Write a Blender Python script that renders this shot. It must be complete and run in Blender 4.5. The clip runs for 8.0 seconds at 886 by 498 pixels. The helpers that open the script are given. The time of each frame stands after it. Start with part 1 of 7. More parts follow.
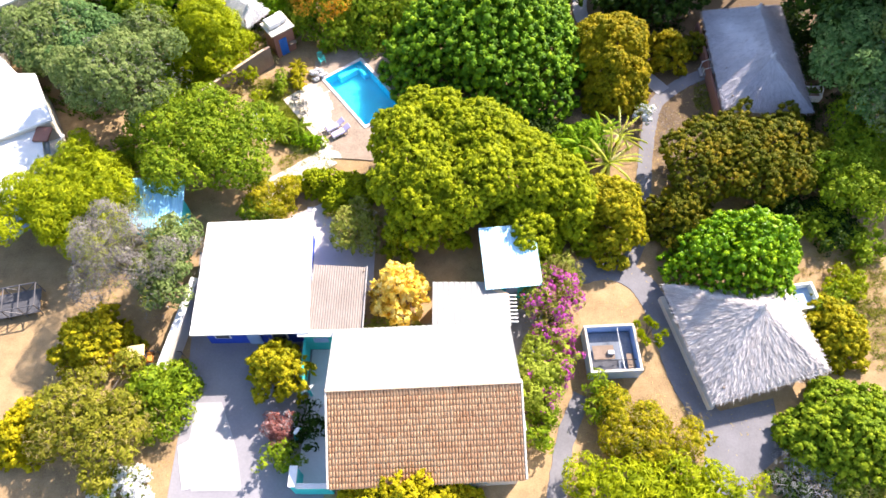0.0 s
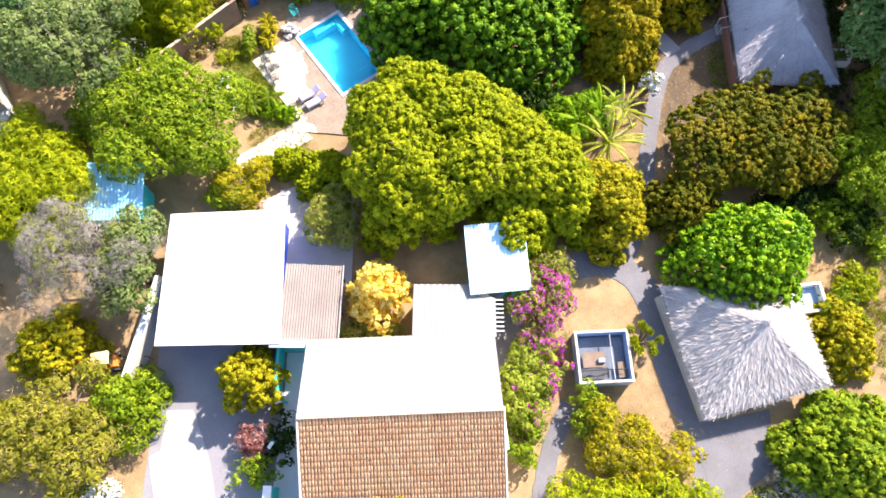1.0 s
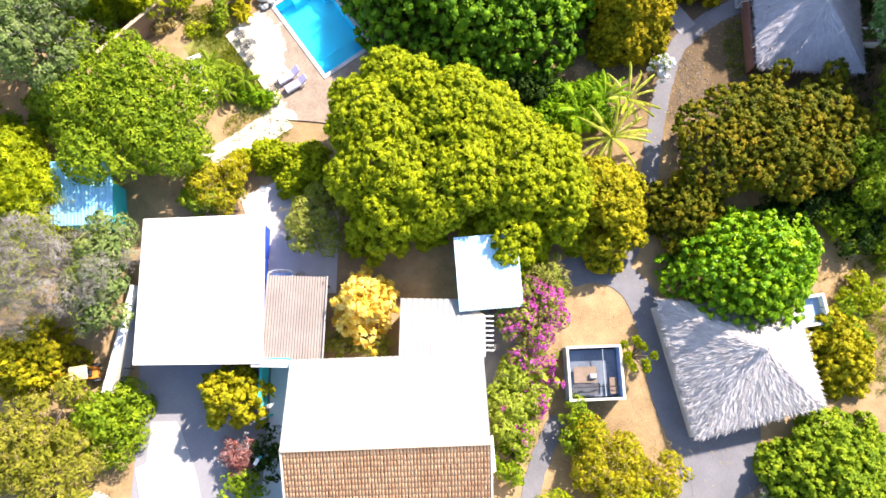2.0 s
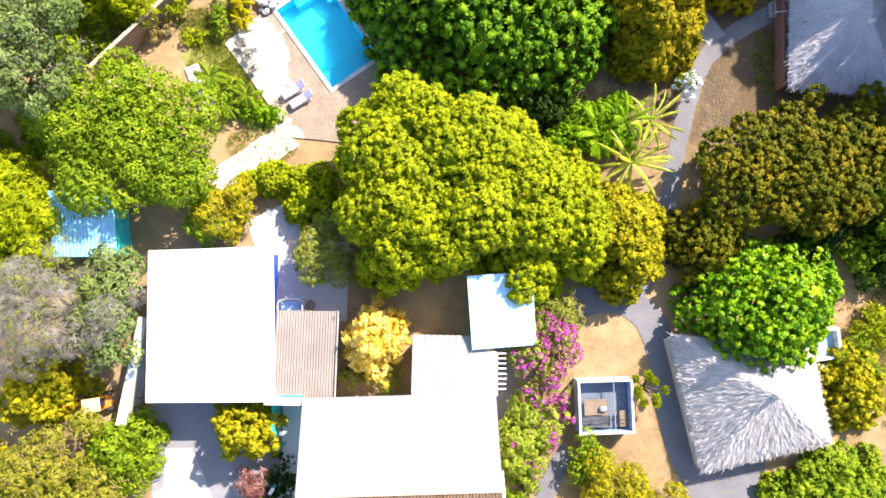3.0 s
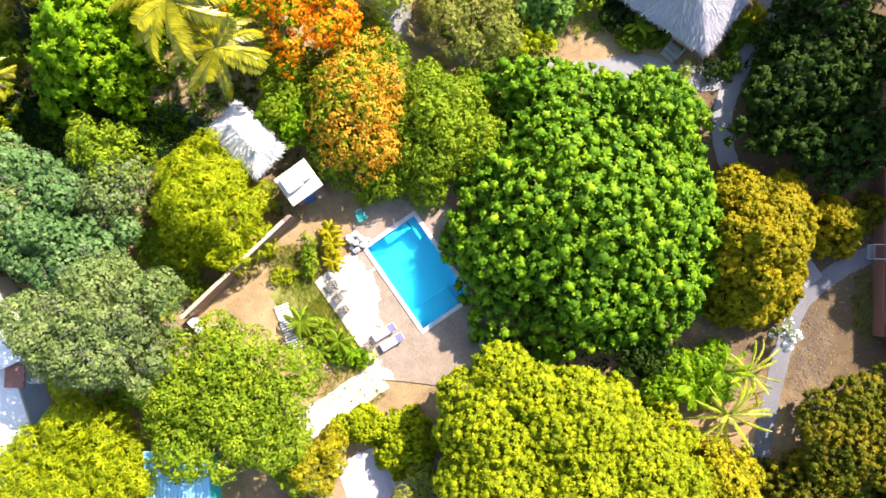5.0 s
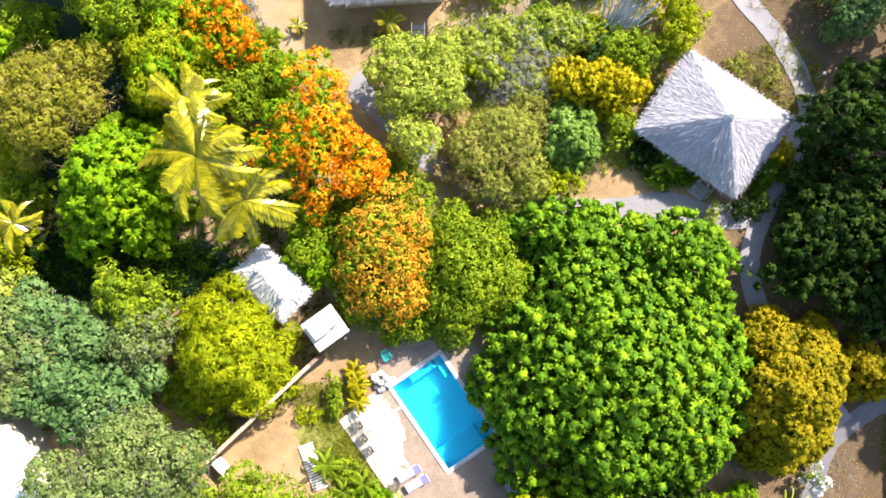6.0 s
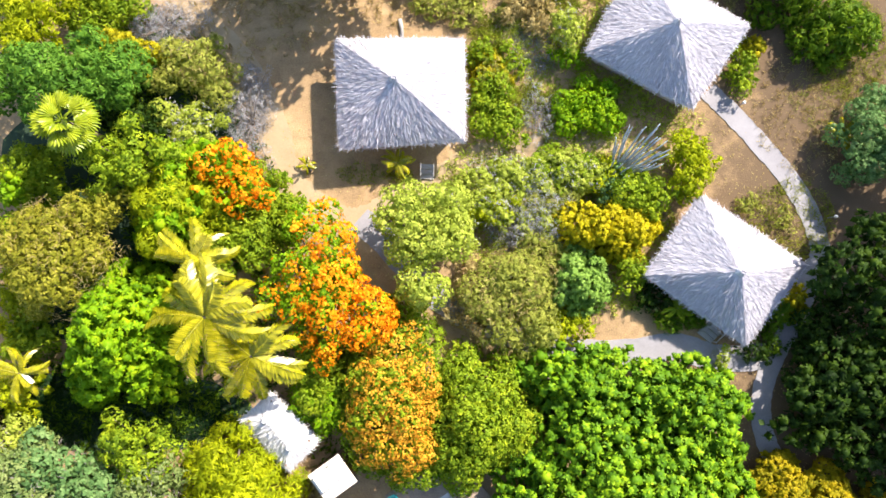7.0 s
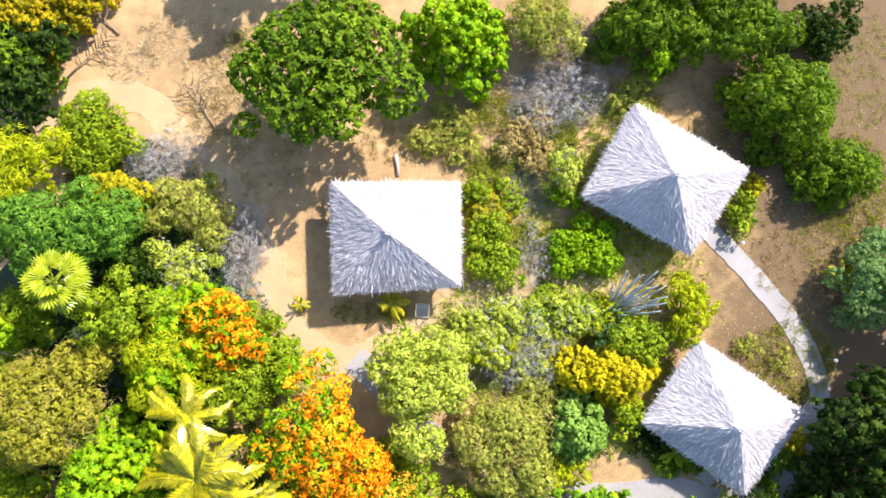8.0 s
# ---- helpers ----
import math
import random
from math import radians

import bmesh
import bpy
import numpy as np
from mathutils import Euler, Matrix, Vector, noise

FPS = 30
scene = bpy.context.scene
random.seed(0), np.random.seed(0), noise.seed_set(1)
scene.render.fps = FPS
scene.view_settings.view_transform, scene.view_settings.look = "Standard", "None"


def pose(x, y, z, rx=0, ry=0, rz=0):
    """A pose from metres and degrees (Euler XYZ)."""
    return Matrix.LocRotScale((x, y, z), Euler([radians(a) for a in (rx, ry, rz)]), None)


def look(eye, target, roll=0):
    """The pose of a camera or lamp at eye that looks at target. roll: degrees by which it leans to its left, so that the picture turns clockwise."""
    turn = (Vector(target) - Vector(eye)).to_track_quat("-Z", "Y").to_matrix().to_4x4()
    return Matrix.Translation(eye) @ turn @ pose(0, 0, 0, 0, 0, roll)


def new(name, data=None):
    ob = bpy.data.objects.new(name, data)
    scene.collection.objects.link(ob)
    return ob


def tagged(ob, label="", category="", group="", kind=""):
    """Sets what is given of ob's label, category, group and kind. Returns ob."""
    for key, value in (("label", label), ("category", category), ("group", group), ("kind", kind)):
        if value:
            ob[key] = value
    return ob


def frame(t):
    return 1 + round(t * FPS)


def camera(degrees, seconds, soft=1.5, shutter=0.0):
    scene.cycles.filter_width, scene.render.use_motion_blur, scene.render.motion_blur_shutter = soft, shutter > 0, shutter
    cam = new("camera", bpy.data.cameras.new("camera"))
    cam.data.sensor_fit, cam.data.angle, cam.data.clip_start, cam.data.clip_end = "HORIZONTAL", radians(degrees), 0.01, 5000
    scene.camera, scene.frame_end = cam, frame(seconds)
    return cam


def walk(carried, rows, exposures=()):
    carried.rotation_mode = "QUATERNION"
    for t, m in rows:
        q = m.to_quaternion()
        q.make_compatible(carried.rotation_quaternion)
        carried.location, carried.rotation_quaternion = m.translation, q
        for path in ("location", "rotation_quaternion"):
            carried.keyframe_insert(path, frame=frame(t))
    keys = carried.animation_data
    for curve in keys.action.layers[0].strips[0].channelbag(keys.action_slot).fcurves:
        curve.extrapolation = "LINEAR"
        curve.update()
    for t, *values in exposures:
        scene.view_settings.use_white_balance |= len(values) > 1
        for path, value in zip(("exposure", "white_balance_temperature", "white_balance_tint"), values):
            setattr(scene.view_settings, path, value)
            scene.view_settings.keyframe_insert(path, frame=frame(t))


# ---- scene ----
import itertools

cam = camera(64.9, 8.0, 1.6)
METRES, EYE, TILT, LEAN, TURN = 76.0, 50.1, -60.5, 0.0, 0.0
ROWS = [
    (0.0, 0.0, 0.0, 0.0, -0.0, 0.0, -0.0),
    (0.5, 0.0087, 0.0304, 0.0522, 0.06, -4.67, -0.15),
    (1.0, 0.0179, 0.0605, 0.1035, 0.15, -9.22, -0.3),
    (1.5, 0.0265, 0.0906, 0.1553, 0.17, -13.72, -0.51),
    (3.0, 0.0099, 0.1777, 0.3098, 0.12, -26.46, -1.27),
    (3.5, -0.0114, 0.206, 0.3608, 0.15, -27.74, -1.53),
    (4.0, -0.0369, 0.2351, 0.4136, 0.35, -27.79, -1.59),
    (4.5, -0.0604, 0.2651, 0.4668, 0.49, -27.79, -1.63),
    (6.0, -0.1057, 0.3566, 0.6293, 0.95, -27.31, -1.82),
    (6.5, -0.1132, 0.3867, 0.6841, 1.05, -27.0, -1.9),
    (7.0, -0.1168, 0.4171, 0.739, 1.19, -26.7, -1.95),
    (7.5, -0.1182, 0.4461, 0.7958, 1.26, -26.51, -2.02),
    (8.0, -0.116, 0.4801, 0.8507, 1.44, -26.4, -2.08),
]
walk(cam, [(t, pose(0, 0, EYE, TILT, LEAN, TURN) @ pose(METRES * x, METRES * y, METRES * z, 90 + pitch, roll, yaw)) for t, x, y, z, yaw, pitch, roll in ROWS],
     exposures=[(0.0, 1.34, 6500, 16), (1.5, 1.34, 6500, 15), (3.0, 1.33, 6500, 12), (4.5, 1.32, 6500, 14), (6.0, 1.23, 6500, 11.5), (7.0, 1.24, 6500, 12), (8.0, 1.3, 6500, 11.5)])

# ---- light: clear tropical daylight, sun about 40 degrees high ----
SUN = Vector((0.756, 0.90, 1.0)).normalized()
world = bpy.data.worlds.new("sky")
scene.world = world
world.use_nodes = True
wn = world.node_tree.nodes
sky = wn.new("ShaderNodeTexSky")
sky.sky_type = "NISHITA"
sky.sun_disc = False
sky.sun_elevation = math.asin(SUN.z)
sky.sun_rotation = math.atan2(SUN.x, SUN.y)
world.node_tree.links.new(sky.outputs[0], wn["Background"].inputs[0])
wn["Background"].inputs[1].default_value = 0.14
sun_data = bpy.data.lights.new("sun", "SUN")
sun_data.energy = 5.0
sun_data.angle = radians(0.6)
sun_data.color = (1.0, 0.91, 0.8)
sun = new("sun", sun_data)
sun.matrix_world = look(SUN * 120, (0, 0, 0))

# ---- materials ----
def tree_of(name):
    m = bpy.data.materials.new(name)
    m.use_nodes = True
    nt = m.node_tree
    return m, nt, nt.nodes["Principled BSDF"]


def add(nt, kind, **values):
    n = nt.nodes.new(kind)
    for k, v in values.items():
        n.inputs[k].default_value = v
    return n


def ramp(nt, fac, stops):
    r = nt.nodes.new("ShaderNodeValToRGB")
    e = r.color_ramp.elements
    while len(e) < len(stops):
        e.new(0.5)
    for i, (p, c) in enumerate(stops):
        e[i].position = p
        e[i].color = (*c, 1)
    nt.links.new(fac, r.inputs[0])
    return r.outputs[0]


def mix_value(nt, a, b, f):
    n = nt.nodes.new("ShaderNodeMix")
    n.inputs[0].default_value = f
    nt.links.new(a, n.inputs[2])
    nt.links.new(b, n.inputs[3])
    return n.outputs[0]


def noise_out(nt, scale, detail=4.0, rough=0.6, world_space=False):
    n = add(nt, "ShaderNodeTexNoise", Scale=scale, Detail=detail, Roughness=rough)
    if world_space:
        g = nt.nodes.new("ShaderNodeNewGeometry")
        nt.links.new(g.outputs["Position"], n.inputs["Vector"])
    else:
        g = nt.nodes.new("ShaderNodeTexCoord")
        nt.links.new(g.outputs["Object"], n.inputs["Vector"])
    return n.outputs[0]


def bump(nt, bsdf, height, strength, distance):
    b = add(nt, "ShaderNodeBump", Strength=strength, Distance=distance)
    nt.links.new(height, b.inputs["Height"])
    nt.links.new(b.outputs[0], bsdf.inputs["Normal"])


def surface(name, dark, light, coarse=0.6, fine=9.0, rough=0.85, relief=0.4, depth=0.02, piece=0.0, metal=0.0):
    """A mineral, painted or metal surface: two scales of noise between two colours, with fine relief."""
    m, nt, p = tree_of(name)
    a, b = noise_out(nt, coarse, 3, 0.6, True), noise_out(nt, fine, 5, 0.7, True)
    f = mix_value(nt, a, b, 0.45)
    if piece:
        o = nt.nodes.new("ShaderNodeObjectInfo")
        g = nt.nodes.new("ShaderNodeNewGeometry")
        both = nt.nodes.new("ShaderNodeMath")
        both.operation = "ADD"
        nt.links.new(o.outputs["Random"], both.inputs[0])
        nt.links.new(g.outputs["Random Per Island"], both.inputs[1])
        wrap = nt.nodes.new("ShaderNodeMath")
        wrap.operation = "FRACT"
        nt.links.new(both.outputs[0], wrap.inputs[0])
        f = mix_value(nt, f, wrap.outputs[0], piece)
    nt.links.new(ramp(nt, f, [(0.3, dark), (0.7, light)]), p.inputs["Base Color"])
    p.inputs["Roughness"].default_value = rough
    p.inputs["Metallic"].default_value = metal
    bump(nt, p, b, relief, depth)
    return m


def foliage(name, dark, mid, light, clump=1.1, shine=0.6, through_light=0.34, gloss=0.12):
    """Leaves: colour varies from clump to clump and from leaf to leaf; light shines through."""
    m, nt, p = tree_of(name)
    a = noise_out(nt, clump, 2, 0.5)
    g = nt.nodes.new("ShaderNodeNewGeometry")
    f = mix_value(nt, a, g.outputs["Random Per Island"], 0.24)
    c = ramp(nt, f, [(0.28, dark), (0.5, mid), (0.72, light)])
    nt.links.new(c, p.inputs["Base Color"])
    p.inputs["Roughness"].default_value = shine
    p.inputs["Specular IOR Level"].default_value = gloss
    t = nt.nodes.new("ShaderNodeBsdfTranslucent")
    nt.links.new(c, t.inputs[0])
    x = add(nt, "ShaderNodeMixShader", Fac=through_light)
    nt.links.new(p.outputs[0], x.inputs[1])
    nt.links.new(t.outputs[0], x.inputs[2])
    nt.links.new(x.outputs[0], nt.nodes["Material Output"].inputs[0])
    return m


M_MANGO = foliage("mango leaves", (0.03, 0.088, 0.003), (0.092, 0.2, 0.005), (0.26, 0.4, 0.008), through_light=0.07)
M_OLIVE = foliage("yellow green leaves", (0.145, 0.185, 0.004), (0.3, 0.35, 0.005), (0.5, 0.515, 0.008))
M_GREEN = foliage("green leaves", (0.1, 0.175, 0.007), (0.21, 0.305, 0.012), (0.39, 0.46, 0.018))
M_BRIGHT = foliage("bright green leaves", (0.075, 0.18, 0.003), (0.18, 0.34, 0.004), (0.37, 0.5, 0.007))
M_LIME = foliage("feathery lime leaves", (0.15, 0.21, 0.003), (0.32, 0.375, 0.005), (0.53, 0.55, 0.008))
M_GREYGREEN = foliage("grey green leaves", (0.1, 0.15, 0.035), (0.19, 0.26, 0.07), (0.33, 0.38, 0.13))
# dark leaves, lowered further so the colour holds taller trees' shade
M_DARKSHADED = foliage("dark green leaves", (0.009, 0.024, 0.003), (0.024, 0.055, 0.005), (0.068, 0.12, 0.009))
M_DEEP = foliage("deep green leaves", (0.037, 0.09, 0.004), (0.092, 0.175, 0.006), (0.235, 0.34, 0.012))
M_TEAL = foliage("bluish dark leaves", (0.06, 0.13, 0.033), (0.13, 0.245, 0.07), (0.26, 0.38, 0.13))
M_FRESH = foliage("fresh blue-green leaves", (0.1, 0.19, 0.025), (0.2, 0.34, 0.05), (0.34, 0.49, 0.1))
M_JADE = foliage("fresh dark green leaves", (0.045, 0.12, 0.012), (0.1, 0.23, 0.02), (0.2, 0.36, 0.035))
M_OCHRE = foliage("ochre leaves", (0.14, 0.15, 0.004), (0.33, 0.275, 0.006), (0.54, 0.395, 0.01), clump=0.7)
M_RUST = foliage("rust tipped leaves", (0.06, 0.08, 0.004), (0.15, 0.155, 0.006), (0.36, 0.25, 0.01), clump=0.55)
M_ROSETTE = foliage("glossy rosette leaves", (0.045, 0.13, 0.003), (0.14, 0.29, 0.005), (0.36, 0.5, 0.01), shine=0.35, through_light=0.1)
M_PALE = foliage("pale green leaves", (0.19, 0.25, 0.02), (0.36, 0.43, 0.05), (0.54, 0.58, 0.1))
M_GOLD = foliage("golden leaves", (0.24, 0.22, 0.004), (0.46, 0.4, 0.006), (0.66, 0.55, 0.012))
M_BLOND = foliage("pale yellow blossom", (0.78, 0.5, 0.04), (0.9, 0.68, 0.11), (0.95, 0.83, 0.32))
M_FLAME = foliage("orange blossom", (0.7, 0.19, 0.002), (0.9, 0.31, 0.004), (0.97, 0.45, 0.015))
M_EMBER = foliage("faded orange blossom", (0.55, 0.25, 0.012), (0.72, 0.36, 0.025), (0.84, 0.48, 0.05))
M_MAGENTA = foliage("magenta bracts", (0.34, 0.025, 0.24), (0.5, 0.07, 0.37), (0.64, 0.18, 0.52))
M_RED = foliage("red leaves", (0.2, 0.06, 0.05), (0.36, 0.14, 0.12), (0.5, 0.28, 0.24))
M_WHITE_FLOWER = foliage("white petals", (0.60, 0.62, 0.60), (0.80, 0.80, 0.80), (0.88, 0.88, 0.86))
M_DRY = foliage("dry leaves", (0.23, 0.17, 0.06), (0.4, 0.31, 0.11), (0.54, 0.44, 0.19))
M_STRAW = foliage("bleached straw", (0.3, 0.24, 0.14), (0.46, 0.38, 0.24), (0.62, 0.53, 0.36), through_light=0.1)
M_TWIG = foliage("grey twigs", (0.19, 0.185, 0.19), (0.31, 0.305, 0.315), (0.45, 0.445, 0.455), through_light=0.05)
M_SCRUB = foliage("olive scrub leaves", (0.17, 0.2, 0.03), (0.31, 0.34, 0.05), (0.47, 0.48, 0.09))
M_PALM = foliage("palm leaves", (0.16, 0.17, 0.004), (0.36, 0.34, 0.008), (0.64, 0.56, 0.02), shine=0.27, through_light=0.25, gloss=0.5)
M_BANANA = foliage("banana leaves", (0.17, 0.24, 0.01), (0.36, 0.42, 0.02), (0.6, 0.58, 0.06), shine=0.35, through_light=0.35, gloss=0.3)
M_FAN = foliage("fan palm leaves", (0.085, 0.14, 0.004), (0.2, 0.275, 0.008), (0.36, 0.41, 0.02), shine=0.3, through_light=0.3, gloss=0.3)
M_AGAVE = foliage("blue grey stems", (0.26, 0.29, 0.32), (0.42, 0.46, 0.5), (0.6, 0.63, 0.65), through_light=0.02)
# grass darkened to the tone it takes under the trees' shade
M_SHADEGRASS = foliage("lawn blades with shade in colour", (0.008, 0.03, 0.008), (0.02, 0.06, 0.015), (0.045, 0.10, 0.025))
M_GRASS = foliage("grass blades", (0.12, 0.16, 0.01), (0.25, 0.28, 0.02), (0.42, 0.42, 0.06))
M_VINE = foliage("light green vine leaves", (0.19, 0.25, 0.015), (0.33, 0.40, 0.035), (0.50, 0.55, 0.08))
M_GOLDGREEN = foliage("gold and green leaves", (0.17, 0.185, 0.005), (0.38, 0.345, 0.008), (0.62, 0.5, 0.016), clump=1.6)
M_GREYBROWN = foliage("grey brown twigs", (0.12, 0.105, 0.09), (0.22, 0.195, 0.175), (0.34, 0.31, 0.285), through_light=0.05)
M_OLIVESCRUB = foliage("olive brown leaves", (0.15, 0.165, 0.012), (0.28, 0.275, 0.022), (0.44, 0.4, 0.05))
M_BARK = surface("bark", (0.10, 0.075, 0.055), (0.24, 0.19, 0.15), 2.0, 14.0, 0.9, 0.8, 0.03)


def deck_mat():
    """Tan, stained render with a bleached white strip along the garden side of the pool."""
    m, nt, p = tree_of("stained pool deck render")
    g = nt.nodes.new("ShaderNodeNewGeometry")
    along, across = [], []
    for way, keep in (((0.599, -0.80, 0.0), along), ((-0.80, -0.599, 0.0), across)):
        shift = nt.nodes.new("ShaderNodeVectorMath")
        shift.operation = "SUBTRACT"
        shift.inputs[1].default_value = (-7.57, 45.33, 0.0)
        nt.links.new(g.outputs["Position"], shift.inputs[0])
        dot = nt.nodes.new("ShaderNodeVectorMath")
        dot.operation = "DOT_PRODUCT"
        dot.inputs[1].default_value = way
        nt.links.new(shift.outputs[0], dot.inputs[0])
        keep.append(dot.outputs["Value"])
    edge = add(nt, "ShaderNodeMapRange", **{"From Min": -0.6, "From Max": 3.0, "To Min": 3.0, "To Max": 5.9})
    nt.links.new(along[0], edge.inputs["Value"])
    past = nt.nodes.new("ShaderNodeMath")
    past.operation = "SUBTRACT"
    nt.links.new(across[0], past.inputs[0])
    nt.links.new(edge.outputs[0], past.inputs[1])
    blot = noise_out(nt, 0.85, 6, 0.65, True)
    spread = nt.nodes.new("ShaderNodeMath")
    spread.operation = "MULTIPLY_ADD"
    spread.inputs[1].default_value = 5.0
    spread.inputs[2].default_value = -2.4
    nt.links.new(blot, spread.inputs[0])
    total = nt.nodes.new("ShaderNodeMath")
    total.operation = "ADD"
    nt.links.new(past.outputs[0], total.inputs[0])
    nt.links.new(spread.outputs[0], total.inputs[1])
    mask = add(nt, "ShaderNodeMapRange", **{"From Min": -0.12, "From Max": 0.2})
    nt.links.new(total.outputs[0], mask.inputs["Value"])
    fine, coarse = noise_out(nt, 7.0, 6, 0.7, True), noise_out(nt, 0.7, 4, 0.6, True)
    f = mix_value(nt, coarse, fine, 0.5)
    tan = ramp(nt, f, [(0.3, (0.19, 0.138, 0.1)), (0.5, (0.3, 0.23, 0.172)), (0.7, (0.43, 0.34, 0.262))])
    pale = ramp(nt, f, [(0.3, (0.55, 0.46, 0.36)), (0.55, (0.72, 0.65, 0.56))])
    x = nt.nodes.new("ShaderNodeMix")
    x.data_type = "RGBA"
    nt.links.new(mask.outputs[0], x.inputs[0])
    nt.links.new(tan, x.inputs[6])
    nt.links.new(pale, x.inputs[7])
    nt.links.new(x.outputs[2], p.inputs["Base Color"])
    p.inputs["Roughness"].default_value = 0.85
    bump(nt, p, fine, 0.4, 0.02)
    return m


M_CONCRETE = surface("path concrete", (0.135, 0.13, 0.142), (0.225, 0.218, 0.235), 0.5, 7.0)
# same concrete as the slab, toned darker for the shade over the yard
M_YARD = surface("yard concrete with shade in tone", (0.21, 0.2, 0.22), (0.31, 0.298, 0.315), 0.35, 6.0)
M_ALLEY = surface("pale blue-grey alley floor", (0.6, 0.62, 0.66), (0.74, 0.76, 0.8), 0.4, 6.0, 0.7, 0.2, 0.01)
# near-black green: shade put into the colour of lawn and thicket ground
M_SHADELAWN = surface("lawn soil with shade in colour", (0.012, 0.03, 0.012), (0.03, 0.06, 0.02), 0.5, 7.0)
M_BEDGRASS = surface("patchy garden grass", (0.13, 0.19, 0.02), (0.36, 0.31, 0.09), 0.8, 9.0, 0.95, 0.6, 0.05)
M_DRIVE = surface("drive concrete", (0.22, 0.21, 0.22), (0.33, 0.318, 0.328), 0.35, 6.0)
M_DECK = deck_mat()
M_FLOOR = surface("rendered floor", (0.44, 0.31, 0.2), (0.74, 0.57, 0.41), 0.5, 8.0)
M_SAND = surface("trodden sand", (0.31, 0.225, 0.125), (0.44, 0.33, 0.19), 0.5, 6.0)
M_WHITE = surface("white paint", (0.74, 0.73, 0.71), (0.86, 0.85, 0.83), 0.7, 7.0, 0.6, 0.15, 0.01)
M_ROOFWHITE = surface("white roof coating", (0.70, 0.69, 0.67), (0.84, 0.83, 0.81), 0.4, 5.0, 0.6, 0.15, 0.01)
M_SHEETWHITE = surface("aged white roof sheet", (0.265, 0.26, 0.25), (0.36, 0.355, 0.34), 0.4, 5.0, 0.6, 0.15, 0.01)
M_TEALPAINT = surface("turquoise paint", (0.02, 0.52, 0.52), (0.05, 0.7, 0.68), 0.8, 8.0, 0.6, 0.15, 0.01)
M_BLUEPAINT = surface("deep blue paint", (0.01, 0.05, 0.45), (0.03, 0.10, 0.62), 0.8, 8.0, 0.6, 0.15, 0.01)
M_PALEBLUE = surface("pale blue paint", (0.25, 0.40, 0.68), (0.40, 0.54, 0.78), 0.8, 8.0, 0.6, 0.15, 0.01)
M_SHEETBLUE = surface("blue white metal sheet", (0.42, 0.74, 0.95), (0.66, 0.88, 0.97), 0.5, 5.0, 0.3, 0.1, 0.01)
M_SHEETAZURE = surface("azure metal sheet", (0.22, 0.58, 0.9), (0.36, 0.7, 0.94), 0.5, 5.0, 0.3, 0.1, 0.01)
M_SHEETBROWN = surface("weathered brown sheet", (0.21, 0.175, 0.155), (0.32, 0.275, 0.245), 0.6, 6.0, 0.75, 0.2, 0.01)
M_TILE = surface("terracotta", (0.62, 0.3, 0.14), (0.82, 0.51, 0.28), 0.5, 9.0, 0.85, 0.3, 0.01, piece=0.22)
M_TILEBED = surface("dark red tile bedding", (0.2, 0.055, 0.025), (0.32, 0.1, 0.05), 0.5, 9.0)
M_BRICKRED = surface("earth red render", (0.26, 0.11, 0.08), (0.38, 0.18, 0.13), 0.7, 9.0)
M_WALLBROWN = surface("brown garden wall", (0.20, 0.13, 0.10), (0.34, 0.24, 0.18), 0.8, 7.0)
M_CREAM = surface("cream wall", (0.55, 0.50, 0.42), (0.70, 0.64, 0.55), 0.7, 8.0)
M_WOOD = surface("weathered wood", (0.16, 0.11, 0.075), (0.30, 0.22, 0.16), 1.2, 12.0)
M_GREYWOOD = surface("grey wood", (0.28, 0.26, 0.25), (0.42, 0.40, 0.38), 1.2, 12.0)
M_CHAIR = surface("dark grey wood", (0.09, 0.085, 0.08), (0.17, 0.16, 0.15), 1.2, 12.0)
M_STEEL = surface("galvanised steel", (0.35, 0.36, 0.38), (0.55, 0.56, 0.58), 1.0, 9.0, 0.45, 0.1, 0.01, metal=0.6)
M_DARKSTEEL = surface("dark painted steel", (0.09, 0.085, 0.09), (0.17, 0.16, 0.165), 1.0, 9.0, 0.55, 0.1, 0.01, metal=0.3)
M_BLACK = surface("dark rubber", (0.02, 0.02, 0.025), (0.05, 0.05, 0.055), 1.0, 9.0)
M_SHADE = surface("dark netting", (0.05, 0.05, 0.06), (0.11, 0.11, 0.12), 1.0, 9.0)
M_CISTERN = surface("wet grey-blue render", (0.1, 0.12, 0.15), (0.22, 0.25, 0.3), 0.8, 7.0, 0.25)
M_LILAC = surface("lilac cushion", (0.40, 0.35, 0.58), (0.55, 0.49, 0.72), 1.5, 14.0)
M_TEALPLASTIC = surface("turquoise plastic", (0.02, 0.42, 0.40), (0.05, 0.55, 0.50), 1.5, 9.0, 0.4)
M_ORANGE = surface("orange paint", (0.60, 0.20, 0.02), (0.75, 0.32, 0.05), 1.5, 9.0, 0.5)
M_YELLOW = surface("pale yellow cover", (0.75, 0.55, 0.20), (0.85, 0.70, 0.38), 1.5, 9.0, 0.5)
M_STONE = surface("pale stones", (0.45, 0.43, 0.42), (0.72, 0.70, 0.69), 2.0, 9.0, piece=0.4)
M_COPING = surface("pool coping", (0.50, 0.46, 0.45), (0.66, 0.62, 0.60), 1.0, 9.0, piece=0.3)
M_POOL = surface("blue pool lining", (0.0, 0.5, 0.72), (0.0, 0.59, 0.8), 0.4, 3.0, 0.5, 0.05, 0.01)
M_BLUEPLASTIC = surface("blue plastic", (0.01, 0.10, 0.50), (0.03, 0.20, 0.65), 1.5, 9.0, 0.4)
